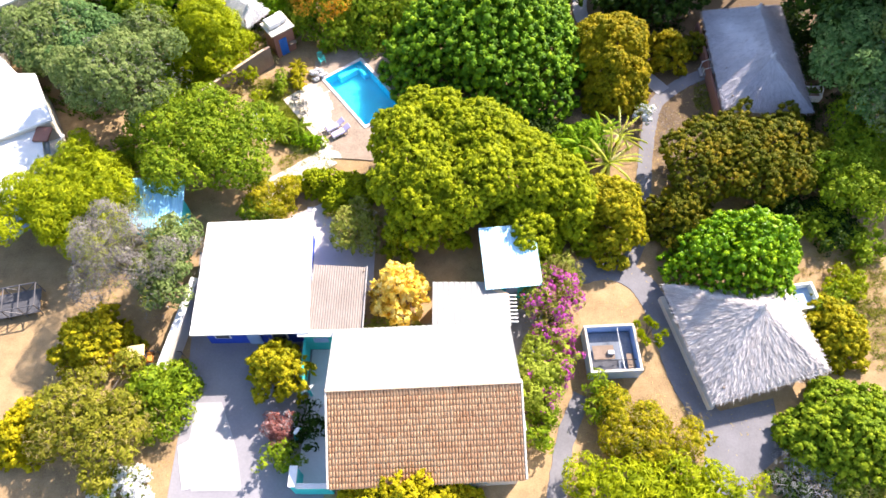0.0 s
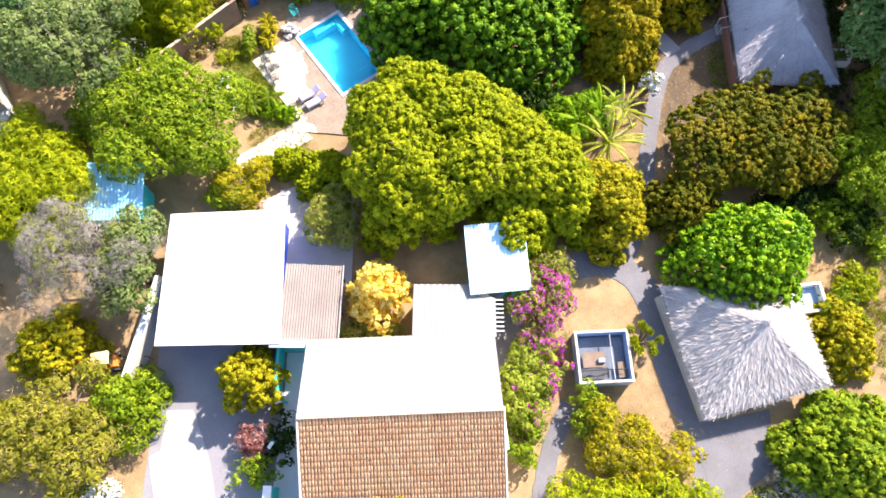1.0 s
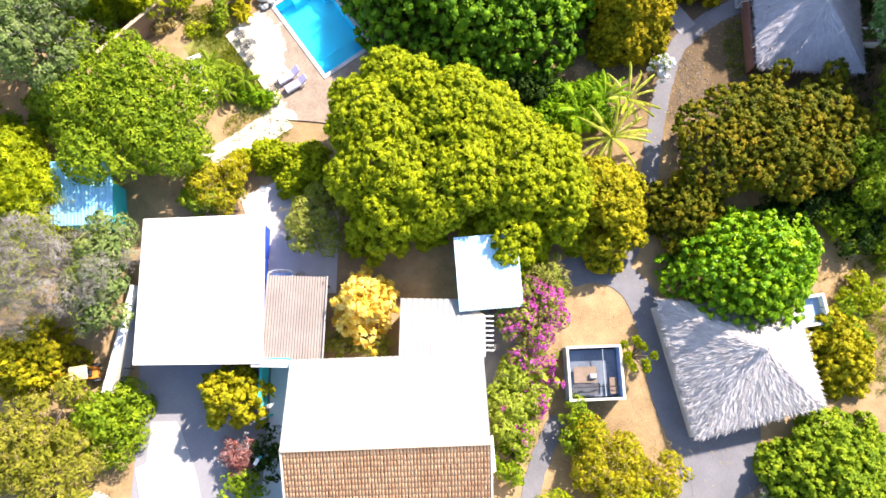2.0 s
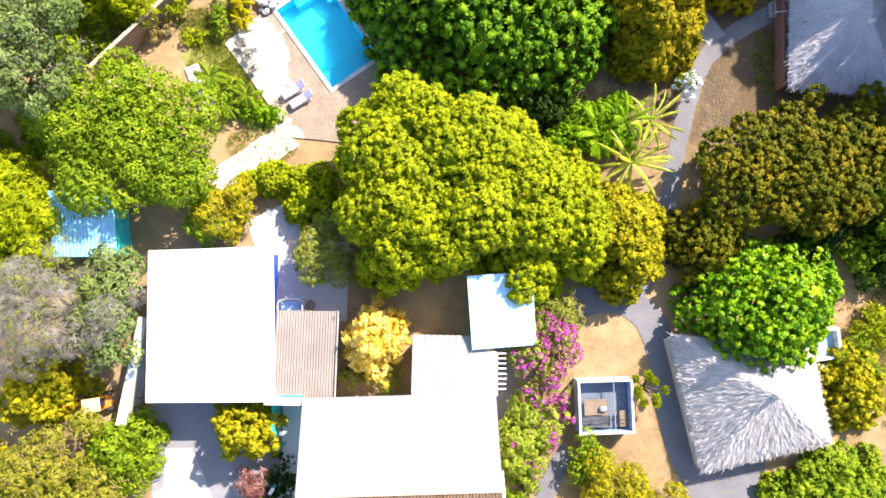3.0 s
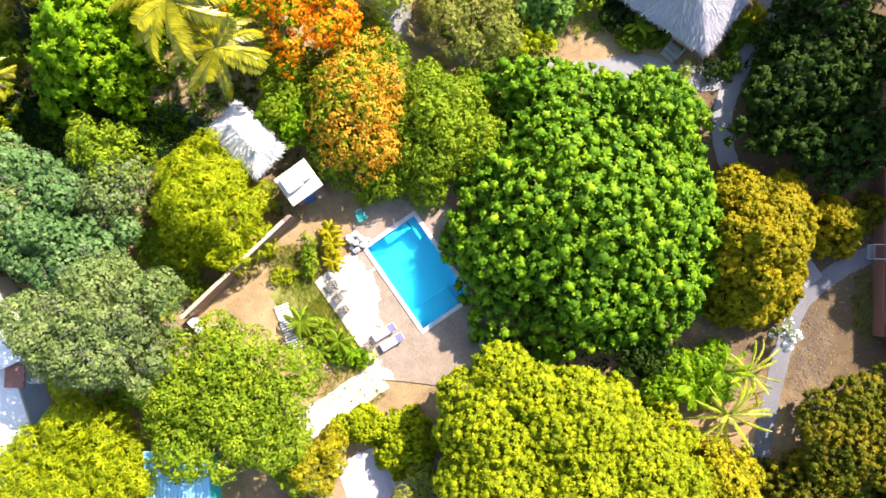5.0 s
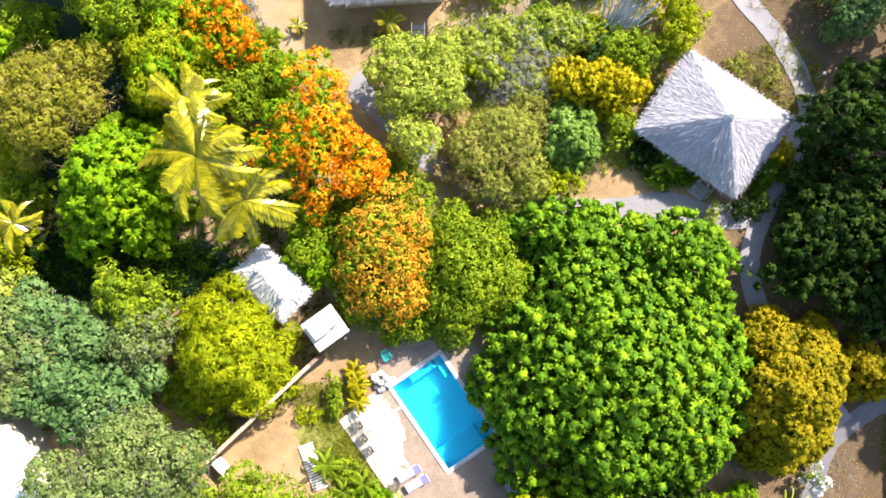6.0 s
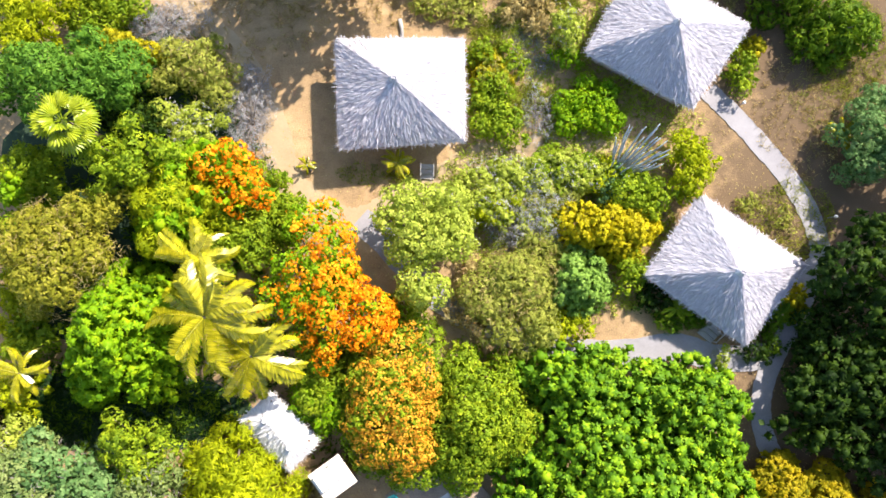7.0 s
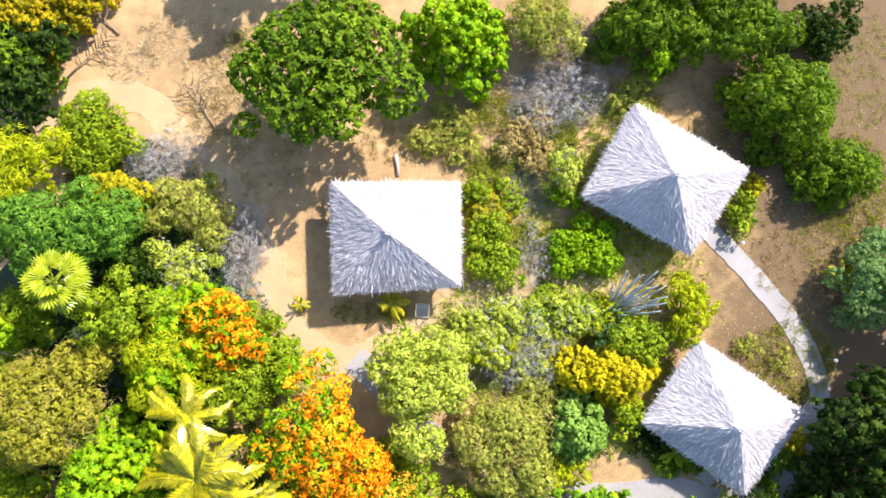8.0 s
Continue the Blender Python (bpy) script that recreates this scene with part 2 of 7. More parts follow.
M_PINKTILE = surface("pale terracotta edge", (0.58, 0.4, 0.26), (0.74, 0.56, 0.38), 1.0, 8.0)


def thatch_mat(name, dark, mid, light):
    m, nt, p = tree_of(name)
    g = nt.nodes.new("ShaderNodeNewGeometry")
    a = noise_out(nt, 0.7, 3, 0.6)
    f = mix_value(nt, a, g.outputs["Random Per Island"], 0.45)
    nt.links.new(ramp(nt, f, [(0.2, dark), (0.5, mid), (0.8, light)]), p.inputs["Base Color"])
    p.inputs["Roughness"].default_value = 0.8
    return m


def water_mat():
    m, nt, p = tree_of("pool water")
    p.inputs["Base Color"].default_value = (0.6, 1.0, 1.0, 1)
    p.inputs["Roughness"].default_value = 0.04
    p.inputs["Specular IOR Level"].default_value = 0.25
    p.inputs["IOR"].default_value = 1.33
    p.inputs["Transmission Weight"].default_value = 1.0
    n = noise_out(nt, 2.2, 3, 0.5)
    bump(nt, p, n, 0.12, 0.05)
    return m


def ground_mat():
    m, nt, p = tree_of("sandy earth with leaf litter")
    a, b, c = noise_out(nt, 0.09, 4, 0.6), noise_out(nt, 0.8, 5, 0.65), noise_out(nt, 9.0, 5, 0.7)
    f = mix_value(nt, mix_value(nt, a, b, 0.5), c, 0.3)
    # browner earth towards the east of the upper garden
    g = nt.nodes.new("ShaderNodeNewGeometry")
    xyz = nt.nodes.new("ShaderNodeSeparateXYZ")
    nt.links.new(g.outputs["Position"], xyz.inputs[0])
    shift = []
    for socket, start, end in (("X", 6.0, 15.0), ("Y", 30.0, 44.0)):
        r = add(nt, "ShaderNodeMapRange", **{"From Min": start, "From Max": end})
        nt.links.new(xyz.outputs[socket], r.inputs["Value"])
        shift.append(r.outputs[0])
    both = nt.nodes.new("ShaderNodeMath")
    both.operation = "MULTIPLY"
    nt.links.new(shift[0], both.inputs[0])
    nt.links.new(shift[1], both.inputs[1])
    lower = nt.nodes.new("ShaderNodeMath")
    lower.operation = "MULTIPLY_ADD"
    lower.inputs[1].default_value = -0.21
    nt.links.new(both.outputs[0], lower.inputs[0])
    nt.links.new(f, lower.inputs[2])
    f = lower.outputs[0]
    nt.links.new(ramp(nt, f, [(0.34, (0.13, 0.085, 0.045)), (0.45, (0.30, 0.20, 0.10)), (0.56, (0.42, 0.285, 0.145)), (0.70, (0.52, 0.38, 0.215))]), p.inputs["Base Color"])
    p.inputs["Roughness"].default_value = 0.95
    bump(nt, p, c, 0.6, 0.06)
    return m


M_THATCH = thatch_mat("silvery palm thatch", (0.36, 0.34, 0.375), (0.5, 0.48, 0.52), (0.64, 0.615, 0.655))
M_PALETHATCH = thatch_mat("bleached palm thatch", (0.55, 0.53, 0.53), (0.72, 0.7, 0.69), (0.84, 0.82, 0.8))
M_OLDTHATCH = thatch_mat("brownish palm thatch", (0.42, 0.37, 0.35), (0.63, 0.575, 0.55), (0.76, 0.705, 0.68))
M_WATER, M_GROUND = water_mat(), ground_mat()


# ---- mesh helpers ----
def mesh_object(name, bm, material, smooth=False):
    me = bpy.data.meshes.new(name)
    bm.to_mesh(me)
    bm.free()
    if smooth:
        for f in me.polygons:
            f.use_smooth = True
    me.materials.append(material)
    return new(name, me)


def part(name, bm, material, parent, label="", smooth=False):
    ob = mesh_object(name, bm, material, smooth)
    ob.parent = parent
    if label:
        ob["label"] = label
    return ob


def thing(name, m, label, category, group="", kind=""):
    ob = new(name)
    ob.empty_display_size = 0.3
    ob.matrix_world = m
    bpy.context.view_layer.update()
    return tagged(ob, label, category, group, kind)


def box(bm, cx, cy, cz, sx, sy, sz, m=None, bevel=0.0):
    """A box by its centre and sizes, placed by m, with its edges eased."""
    r = bmesh.ops.create_cube(bm, size=1.0)
    vs = r["verts"]
    bmesh.ops.scale(bm, vec=(sx, sy, sz), verts=vs)
    bmesh.ops.translate(bm, vec=(cx, cy, cz), verts=vs)
    if bevel:
        es = list({e for v in vs for e in v.link_edges})
        out = bmesh.ops.bevel(bm, geom=es, offset=bevel, segments=1, affect="EDGES")
        vs = list({v for f in out["faces"] for v in f.verts} | {v for v in vs if v.is_valid})
    if m is not None:
        bmesh.ops.transform(bm, matrix=m, verts=vs)
    return vs


def one_box(cx, cy, cz, sx, sy, sz, bevel=0.02, m=None):
    bm = bmesh.new()
    box(bm, cx, cy, cz, sx, sy, sz, m, bevel)
    return bm


def tube(bm, points, radii, sides=6):
    """A tapered round limb along some points."""
    rings = []
    pts = [Vector(p) for p in points]
    for i, (p, r) in enumerate(zip(pts, radii)):
        d = (pts[min(i + 1, len(pts) - 1)] - pts[max(i - 1, 0)]).normalized()
        q = d.to_track_quat("Z", "Y")
        rings.append([bm.verts.new(p + q @ Vector((r * math.cos(a), r * math.sin(a), 0))) for a in [2 * math.pi * k / sides for k in range(sides)]])
    for a, b in zip(rings, rings[1:]):
        for k in range(sides):
            bm.faces.new((a[k], a[(k + 1) % sides], b[(k + 1) % sides], b[k]))
    bm.faces.new(list(reversed(rings[0])))
    bm.faces.new(rings[-1])
    return bm


def slab(outline, z0, z1):
    """A flat plate with the given outline (anticlockwise)."""
    bm = bmesh.new()
    top = [bm.verts.new((x, y, z1)) for x, y in outline]
    low = [bm.verts.new((x, y, z0)) for x, y in outline]
    n = len(outline)
    bm.faces.new(top)
    bm.faces.new(list(reversed(low)))
    for i in range(n):
        bm.faces.new((low[i], low[(i + 1) % n], top[(i + 1) % n], top[i]))
    bmesh.ops.recalc_face_normals(bm, faces=bm.faces[:])
    return bm


def smooth_line(points, steps=8):
    """A soft curve through a few points (Catmull-Rom)."""
    p = [Vector((*q, 0)) if len(q) == 2 else Vector(q) for q in points]
    p = [2 * p[0] - p[1]] + p + [2 * p[-1] - p[-2]]
    out = []
    for i in range(1, len(p) - 2):
        for k in range(steps):
            t = k / steps
            a, b, c, d = p[i - 1], p[i], p[i + 1], p[i + 2]
            out.append(0.5 * (2 * b + (c - a) * t + (2 * a - 5 * b + 4 * c - d) * t * t + (3 * b - a - 3 * c + d) * t ** 3))
    return out + [p[-2]]


def ribbon(points, width, z1, rough=0.06, seed=1):
    """A path of some width along a soft curve, with an uneven edge and a small upstand."""
    rng = random.Random(seed)
    line = smooth_line(points)
    bm = bmesh.new()
    rows = []
    for i, p in enumerate(line):
        d = (line[min(i + 1, len(line) - 1)] - line[max(i - 1, 0)]).normalized()
        n = Vector((-d.y, d.x, 0))
        w0, w1 = width / 2 + rng.uniform(-rough, rough), width / 2 + rng.uniform(-rough, rough)
        l, r = p + n * w0, p - n * w1
        rows.append([bm.verts.new((l.x, l.y, -0.05)), bm.verts.new((l.x, l.y, z1)), bm.verts.new((r.x, r.y, z1)), bm.verts.new((r.x, r.y, -0.05))])
    for a, b in zip(rows, rows[1:]):
        for k in range(3):
            bm.faces.new((a[k], a[k + 1], b[k + 1], b[k]))
    bm.faces.new(rows[0])
    bm.faces.new(list(reversed(rows[-1])))
    bmesh.ops.recalc_face_normals(bm, faces=bm.faces[:])
    return bm


def structure(name, bm, material, label, category):
    return tagged(mesh_object(name, bm, material), label, category, kind="structure")


# ---- plants ----
def leaf_mesh(name, base, axis, side, material):
    """One mesh of diamond leaves, from arrays of their feet, long axes and half widths."""
    n = len(base)
    mid = base + axis * 0.5
    v = np.stack([base, mid + side, base + axis, mid - side], axis=1).reshape(-1, 3)
    me = bpy.data.meshes.new(name)
    me.vertices.add(4 * n)
    me.vertices.foreach_set("co", v.astype(np.float32).ravel())
    me.loops.add(4 * n)
    me.loops.foreach_set("vertex_index", np.arange(4 * n, dtype=np.int32))
    me.polygons.add(n)
    me.polygons.foreach_set("loop_start", np.arange(0, 4 * n, 4, dtype=np.int32))
    me.update(calc_edges=True)
    me.materials.append(material)
    return me


def unit(a):
    return a / np.maximum(np.linalg.norm(a, axis=-1, keepdims=True), 1e-6)


def lobes_of(rng, rx, ry, low, top, flat, dome=False):
    """The big billows of a crown: centres and radii."""
    r = (rx + ry) / 2
    if dome:
        n = int(np.clip(10 + 7 * r, 12, 84))
        i = np.arange(n) + 0.5
        far = np.sqrt(i / n) * 0.97
        a = np.pi * (1 + 5 ** 0.5) * i + rng.normal(0, 0.2, n)
        size = r * rng.uniform(0.12, 0.25, n)
        w = rng.uniform(0, 6.28, 3)
        k = 0.05 if r > 7 else 0.085
        reach = 1 + k * np.sin(2 * a + w[2]) + k * np.sin(3 * a + w[0]) + k * np.sin(5 * a + w[1])
        z = top * (1 - 0.84 * far ** 1.7) * rng.uniform(0.9, 1.06, n)
        x, y = np.cos(a) * far * (rx * reach - size * far), np.sin(a) * far * (ry * reach - size * far)
        return np.stack([x, y, np.maximum(z - size * 0.9, size * 0.35)], 1), size, size * 0.95
    n = int(np.clip(7 + 4.6 * r, 8, 60))
    i = np.arange(n) + 0.5
    up = 1 - 1.12 * i / n
    a = np.pi * (1 + 5 ** 0.5) * i + rng.uniform(0, 6.28) + rng.normal(0, 0.25, n)
    s = np.sqrt(np.maximum(0, 1 - up ** 2))
    h = (top - low) / 2
    size = r * (rng.uniform(0.2, 0.42, n) if r > 5 else rng.uniform(0.16, 0.4, n))
    zsize = np.minimum(size, h * 0.9)
    w = rng.uniform(0, 6.28, 3)
    k = 1.0 if r > 5 else 1.6
    reach = rng.uniform(0.92, 1.14, n) * (1 + k * 0.09 * np.sin(2 * a + w[0]) + k * 0.09 * np.sin(3 * a + w[1]) + k * 0.08 * np.sin(5 * a + w[2]))
    stray = rng.random(n) < (0.28 if r < 6 else 0.08)
    size, zsize = np.where(stray, size * 0.55, size), np.where(stray, zsize * 0.6, zsize)
    reach = np.where(stray, reach * 1.08, reach)
    c = np.stack([np.cos(a) * s * np.maximum(rx * reach - size, 0), np.sin(a) * s * np.maximum(ry * reach - size, 0), low + h * 0.75 + up * (h * 1.25 - zsize * flat) + rng.normal(0, 0.05, n) * h], 1)
    c[:, 2] += rng.normal(0, 0.13, n) * h
    c[:, 2] = np.clip(c[:, 2], low + zsize * 0.5, top - zsize * flat)
    return c, size, zsize * min(1.0, flat * 1.15)


def thin_out(rng, p, gap):
    """Keeps points no nearer to one another than gap."""
    free = np.ones(len(p), bool)
    kept = []
    for i in rng.permutation(len(p)):
        if free[i]:
            kept.append(i)
            free &= ((p - p[i]) ** 2).sum(1) > gap * gap
    return np.array(kept)


ICO = np.array([(0, 1, 1.618), (0, -1, 1.618), (0, 1, -1.618), (0, -1, -1.618), (1, 1.618, 0), (-1, 1.618, 0), (1, -1.618, 0), (-1, -1.618, 0), (1.618, 0, 1), (-1.618, 0, 1), (1.618, 0, -1), (-1.618, 0, -1)]) / 1.902
ICO_FACES = np.array([(i, j, k) for i, j, k in itertools.combinations(range(12), 3) if max(np.linalg.norm(ICO[i] - ICO[j]), np.linalg.norm(ICO[j] - ICO[k]), np.linalg.norm(ICO[i] - ICO[k])) < 1.1])
ICO_FACES = np.array([f if np.dot(np.cross(ICO[f[1]] - ICO[f[0]], ICO[f[2]] - ICO[f[0]]), ICO[f[0]]) > 0 else f[::-1] for f in ICO_FACES])


def tuft_mesh(name, rng, centre, radius, material):
    """Many small uneven lumps of packed leaves in one mesh."""
    n = len(centre)
    spin = unit(rng.normal(size=(n, 4)))
    w, x, y, z = spin.T
    turn = np.stack([1 - 2 * (y * y + z * z), 2 * (x * y - z * w), 2 * (x * z + y * w), 2 * (x * y + z * w), 1 - 2 * (x * x + z * z), 2 * (y * z - x * w), 2 * (x * z - y * w), 2 * (y * z + x * w), 1 - 2 * (x * x + y * y)], 1).reshape(n, 3, 3)
    v = np.einsum("nij,kj->nki", turn, ICO) * (radius[:, None] * rng.uniform(0.72, 1.22, (n, 12)))[..., None]
    v = (v + centre[:, None]).reshape(-1, 3)
    f = (ICO_FACES[None] + 12 * np.arange(n)[:, None, None]).reshape(-1)
    me = bpy.data.meshes.new(name)
    me.vertices.add(len(v))
    me.vertices.foreach_set("co", v.astype(np.float32).ravel())
    me.loops.add(len(f))
    me.loops.foreach_set("vertex_index", f.astype(np.int32))
    me.polygons.add(len(f) // 3)
    me.polygons.foreach_set("loop_start", np.arange(0, len(f), 3, dtype=np.int32))
    me.update(calc_edges=True)
    me.materials.append(material)
    return me


def crown_arrays(rng, rx, ry, low, top, clump, leaf, width, ball, cover, flat=0.8, core=True, gap=1.15, dome=False):
    """Leaves set in rounded clumps over the billows. ball: above 0 each clump has a packed heart of that share of its
    size and its leaves spread over it from its tip; 0 for loose leaves."""
    c, s, zs = lobes_of(rng, rx, ry, low, top, flat, dome)
    pts, out, inner = [], [], []
    for k in range(len(c)):
        n = max(8, int(30 * s[k] ** 2 / clump ** 2))
        d = unit(rng.normal(size=(n, 3)))
        d[:, 2] = np.where(d[:, 2] < -0.4, -d[:, 2], d[:, 2])
        p = c[k] + d * np.array([s[k], s[k], zs[k]]) * rng.uniform(0.82, 1.08, (n, 1))
        keep = np.ones(n, bool)
        for j in range(len(c)):
            if j != k:
                q = (p - c[j]) / np.array([s[j], s[j], zs[j]])
                keep &= (q ** 2).sum(1) > 0.75
        pts.append(p[keep])
        out.append(d[keep])
        m = max(5, int((11 if ball else 22) * s[k] ** 2))
        d = unit(rng.normal(size=(m, 3)))
        inner.append(c[k] + d * np.array([s[k], s[k], zs[k]]) * rng.uniform(0.4, 0.7, (m, 1)))
    p, d = np.concatenate(pts), np.concatenate(out)
    i = thin_out(rng, p, clump * gap)
    p, d = p[i], d[i]
    p = p + d * rng.uniform(-0.5, 0.5, (len(p), 1)) * clump * (1.0 if ball else 0.0)
    n = len(p)
    most = 17 if ball else 29
    per = int(np.clip(cover * 4.9 * clump ** 2 / (leaf * width * 0.5), 8, most))
    if per == most:
        leaf, width = leaf * 1.08, width * 1.25
    P, D = np.repeat(p, per, 0), np.repeat(d, per, 0)
    size = rng.uniform(0.65, 1.35, n) * clump
    spread = np.repeat(size, per)[:, None]
    rnd = rng.normal(size=(n * per, 3))
    hearts = None
    if ball:
        crest = unit(D + [0, 0, 0.5])
        r = unit(unit(rng.normal(size=(n * per, 3))) + 0.6 * crest)
        base = P + r * spread * ball * 0.9
        away = r - crest * (r * crest).sum(1, keepdims=True)
        axis = unit(unit(away + 0.35 * rnd * 0.5) + 0.35 * r - [0, 0, 0.15])
        face = unit(r + 0.2 * rng.normal(size=r.shape))
        base = base - axis * leaf * 0.35
        hearts = (p, size * ball)
    else:
        r = unit(unit(rng.normal(size=(n * per, 3))) + 0.75 * D + np.array([0, 0, 0.15]))
        base = P + r * spread * rng.uniform(0.75, 1.02, (n * per, 1))
        face = unit(r + 0.2 * D + 0.2 * rng.normal(size=r.shape))
        axis = unit(unit(np.cross(face, rnd)) + 0.12 * r)
        base = base - axis * leaf * 0.4
    axis = axis * leaf * rng.uniform(0.7, 1.25, (n * per, 1))
    side = unit(np.cross(axis, face)) * width / 2 * rng.uniform(0.8, 1.2, (n * per, 1))
    if core:
        m = int((16 if rx < 6 or ball else 34) * rx * ry)
        fill = unit(rng.normal(size=(m, 3))) * rng.uniform(0.3, 0.66, (m, 1)) * [rx, ry, (top - low) * 0.5] * (0.8 if dome else 1.0) + [0, 0, low + (top - low) * (0.3 if dome else 0.42)]
        q = np.concatenate([*inner, fill])
        a2 = unit(rng.normal(size=q.shape)) * rng.uniform(0.45, 0.8, (len(q), 1))
        s2 = unit(np.cross(a2, rng.normal(size=q.shape))) * rng.uniform(0.18, 0.3, (len(q), 1))
        k = np.clip(((rx + ry) / 2) / 2.0, 0.25, 1.0)
        return base, axis, side, c, (q, a2 * k, s2 * k), hearts
    return base, axis, side, c, None, hearts


SPECIES = {}


def species(key, name, category, material, clump, leaf, width, ball=0, cover=1.0, trunk=0.05, flat=0.8, low=0.35, bloom=None, bloom_share=0.0, bloom_size=0.16, extra=None, gap=1.15):
    SPECIES[key] = (name, category, material, clump, leaf, width, ball, cover, trunk, flat, low, bloom, bloom_share, bloom_size, extra, gap)


COUNT = [0]


def plant(key, x, y, rx, ry, top, label, seed=0, dome=False):
    """A tree or shrub: trunk with limbs, a crown of clumped leaves, and blossom where it blooms."""
    name, category, material, clump, leaf, width, ball, cover, trunk, flat, lowf, bloom, share, bloom_size, extra, gap = SPECIES[key]
    COUNT[0] += 1
    if ball and rx + ry < 10 and key not in ("woodland", "dark"):
        dome, rx, ry = True, rx * 1.18, ry * 1.18
    rng = np.random.default_rng(1000 + COUNT[0] + seed)
    root = thing(name, pose(x, y, 0), label, category)
    low = top * lowf
    base, axis, side, c, heart, tufts = crown_arrays(rng, rx, ry, low, top, clump, leaf, width, ball, cover, flat, gap=gap, dome=dome)
    if bloom is not None:
        cell = np.floor((base + [x, y, 0]) / (clump * 1.1)).astype(int)
        zone = np.mod(np.abs(np.sin(cell[:, 0] * 12.9898 + cell[:, 1] * 78.233 + cell[:, 2] * 37.719)) * 43758.5453, 1.0)
        wide = np.clip(0.5 + 0.3 * base[:, 0] / rx - 0.12 * base[:, 1] / ry + 0.2 * np.sin(base[:, 0] * 2.3 + x) * np.cos(base[:, 1] * 2.1 + y), 0, 1)
        ok = (0.45 * zone + 0.55 * wide > np.quantile(0.45 * zone + 0.55 * wide, 1 - share)) & (rng.random(len(base)) < 0.95)
        ok &= base[:, 2] > low + 0.25 * (top - low)
        ab, aa, asd = base[ok], axis[ok], side[ok]
        scale = bloom_size / leaf
        flower = new("blossom", leaf_mesh("blossom", ab + unit(aa) * 0.05, aa * scale, asd * scale * leaf / width * 0.8, bloom))
        flower.parent = root
        base, axis, side = base[~ok], axis[~ok], side[~ok]
    if leaf > width * 12:
        heart = (heart[0], heart[1], heart[2] * 0.06)
    crown = new("crown", leaf_mesh("crown", base, axis, side, material))
    crown.parent = root
    inside = new("inner_foliage", leaf_mesh("inner_foliage", *heart, material))
    inside.parent = root
    if tufts is not None:
        packed = new("crown_core", tuft_mesh("crown_core", rng, *tufts, material))
        packed.parent = root
        packed["kind"] = "stuff"
    if extra is not None:
        b2, a2, s2, _, _, _ = crown_arrays(rng, rx * 0.97, ry * 0.97, low, top, clump * 1.3, leaf * 1.8, 0.035, 0, cover * 0.06, flat, False)
        twigs = new("twig_haze", leaf_mesh("twig_haze", b2, a2, s2, extra))
        twigs.parent = root
        twigs["kind"] = "stuff"
    bm = bmesh.new()
    t = max(0.03, trunk * min((rx + ry) / 2, 5.0))
    fork = Vector((rng.uniform(-0.1, 0.1) * rx, rng.uniform(-0.1, 0.1) * ry, low * 0.7 + 0.1))
    tube(bm, [(0, 0, -0.05), fork * 0.5 + Vector((0, 0, 0.02)), fork], [t * 1.3, t, t * 0.85], 8)
    for q in c[:: max(1, len(c) // 8)]:
        q = Vector(q)
        bend = fork.lerp(q, 0.5) + Vector((0, 0, 0.12 * (q - fork).length))
        tube(bm, [fork - Vector((0, 0, t)), bend, q], [t * 0.6, t * 0.4, t * 0.15], 5)
    part("trunk", bm, M_BARK, root, smooth=True)
    return root


species("mango", "mango_tree", "tree", M_MANGO, 0.4, 0.27, 0.15, 0.87, 0.8, 0.06, gap=1.68, low=0.1)
species("central", "shade_tree", "tree", M_OLIVE, 0.28, 0.22, 0.1, 0.85, 1.0, 0.06, gap=1.25)
species("green", "broadleaf_tree", "tree", M_GREEN, 0.44, 0.25, 0.11, 0, 0.85, 0.05, gap=0.98)
species("sidetree", "round_leaved_tree", "tree", M_GREEN, 0.26, 0.2, 0.11, 0.9, 0.8, 0.05, gap=1.4)
species("bright", "broadleaf_tree", "tree", M_BRIGHT, 0.38, 0.28, 0.13, 0.82, 0.9, 0.05, gap=1.45)
species("lime", "feathery_tree", "tree", M_LIME, 0.42, 0.4, 0.07, 0, 0.64, 0.05, gap=1.0)
species("greygreen", "silvery_tree", "tree", M_GREYGREEN, 0.42, 0.25, 0.12, 0, 0.7, 0.05, extra=M_GREYBROWN, gap=1.0)
species("dark", "dark_tree", "tree", M_DARKSHADED, 0.45, 0.36, 0.17, 0.7, 0.5, 0.05, gap=1.5)
# coarse tree, added mainly to cast shade from outside the view
species("woodland", "shade_casting_tree", "tree", M_DARKSHADED, 0.7, 0.6, 0.28, 0.75, 0.4, 0.05, gap=1.5)
species("deep", "dark_tree", "tree", M_DEEP, 0.36, 0.32, 0.14, 0.6, 0.9, 0.05, gap=1.45)
species("thorn", "fine_leaved_tree", "tree", M_DEEP, 0.4, 0.36, 0.09, 0, 0.85, 0.05, gap=1.1)
species("teal", "bluish_tree", "tree", M_TEAL, 0.44, 0.3, 0.15, 0, 0.7, 0.05, gap=1.05)
species("fresh", "fresh_green_tree", "tree", M_FRESH, 0.3, 0.24, 0.11, 0.75, 0.9, 0.05, gap=1.3)
species("jade", "feathery_green_tree", "tree", M_JADE, 0.4, 0.34, 0.09, 0, 0.7, 0.05, gap=1.05)
species("ochre", "ochre_tree", "tree", M_OCHRE, 0.26, 0.22, 0.1, 0.85, 1.0, 0.05, gap=1.25)
species("goldtree", "golden_green_tree", "tree", M_GOLDGREEN, 0.26, 0.22, 0.1, 0.85, 1.0, 0.05, gap=1.25)
species("amber", "golden_tree", "tree", M_GOLD, 0.25, 0.22, 0.1, 0.85, 1.0, 0.05, gap=1.25)
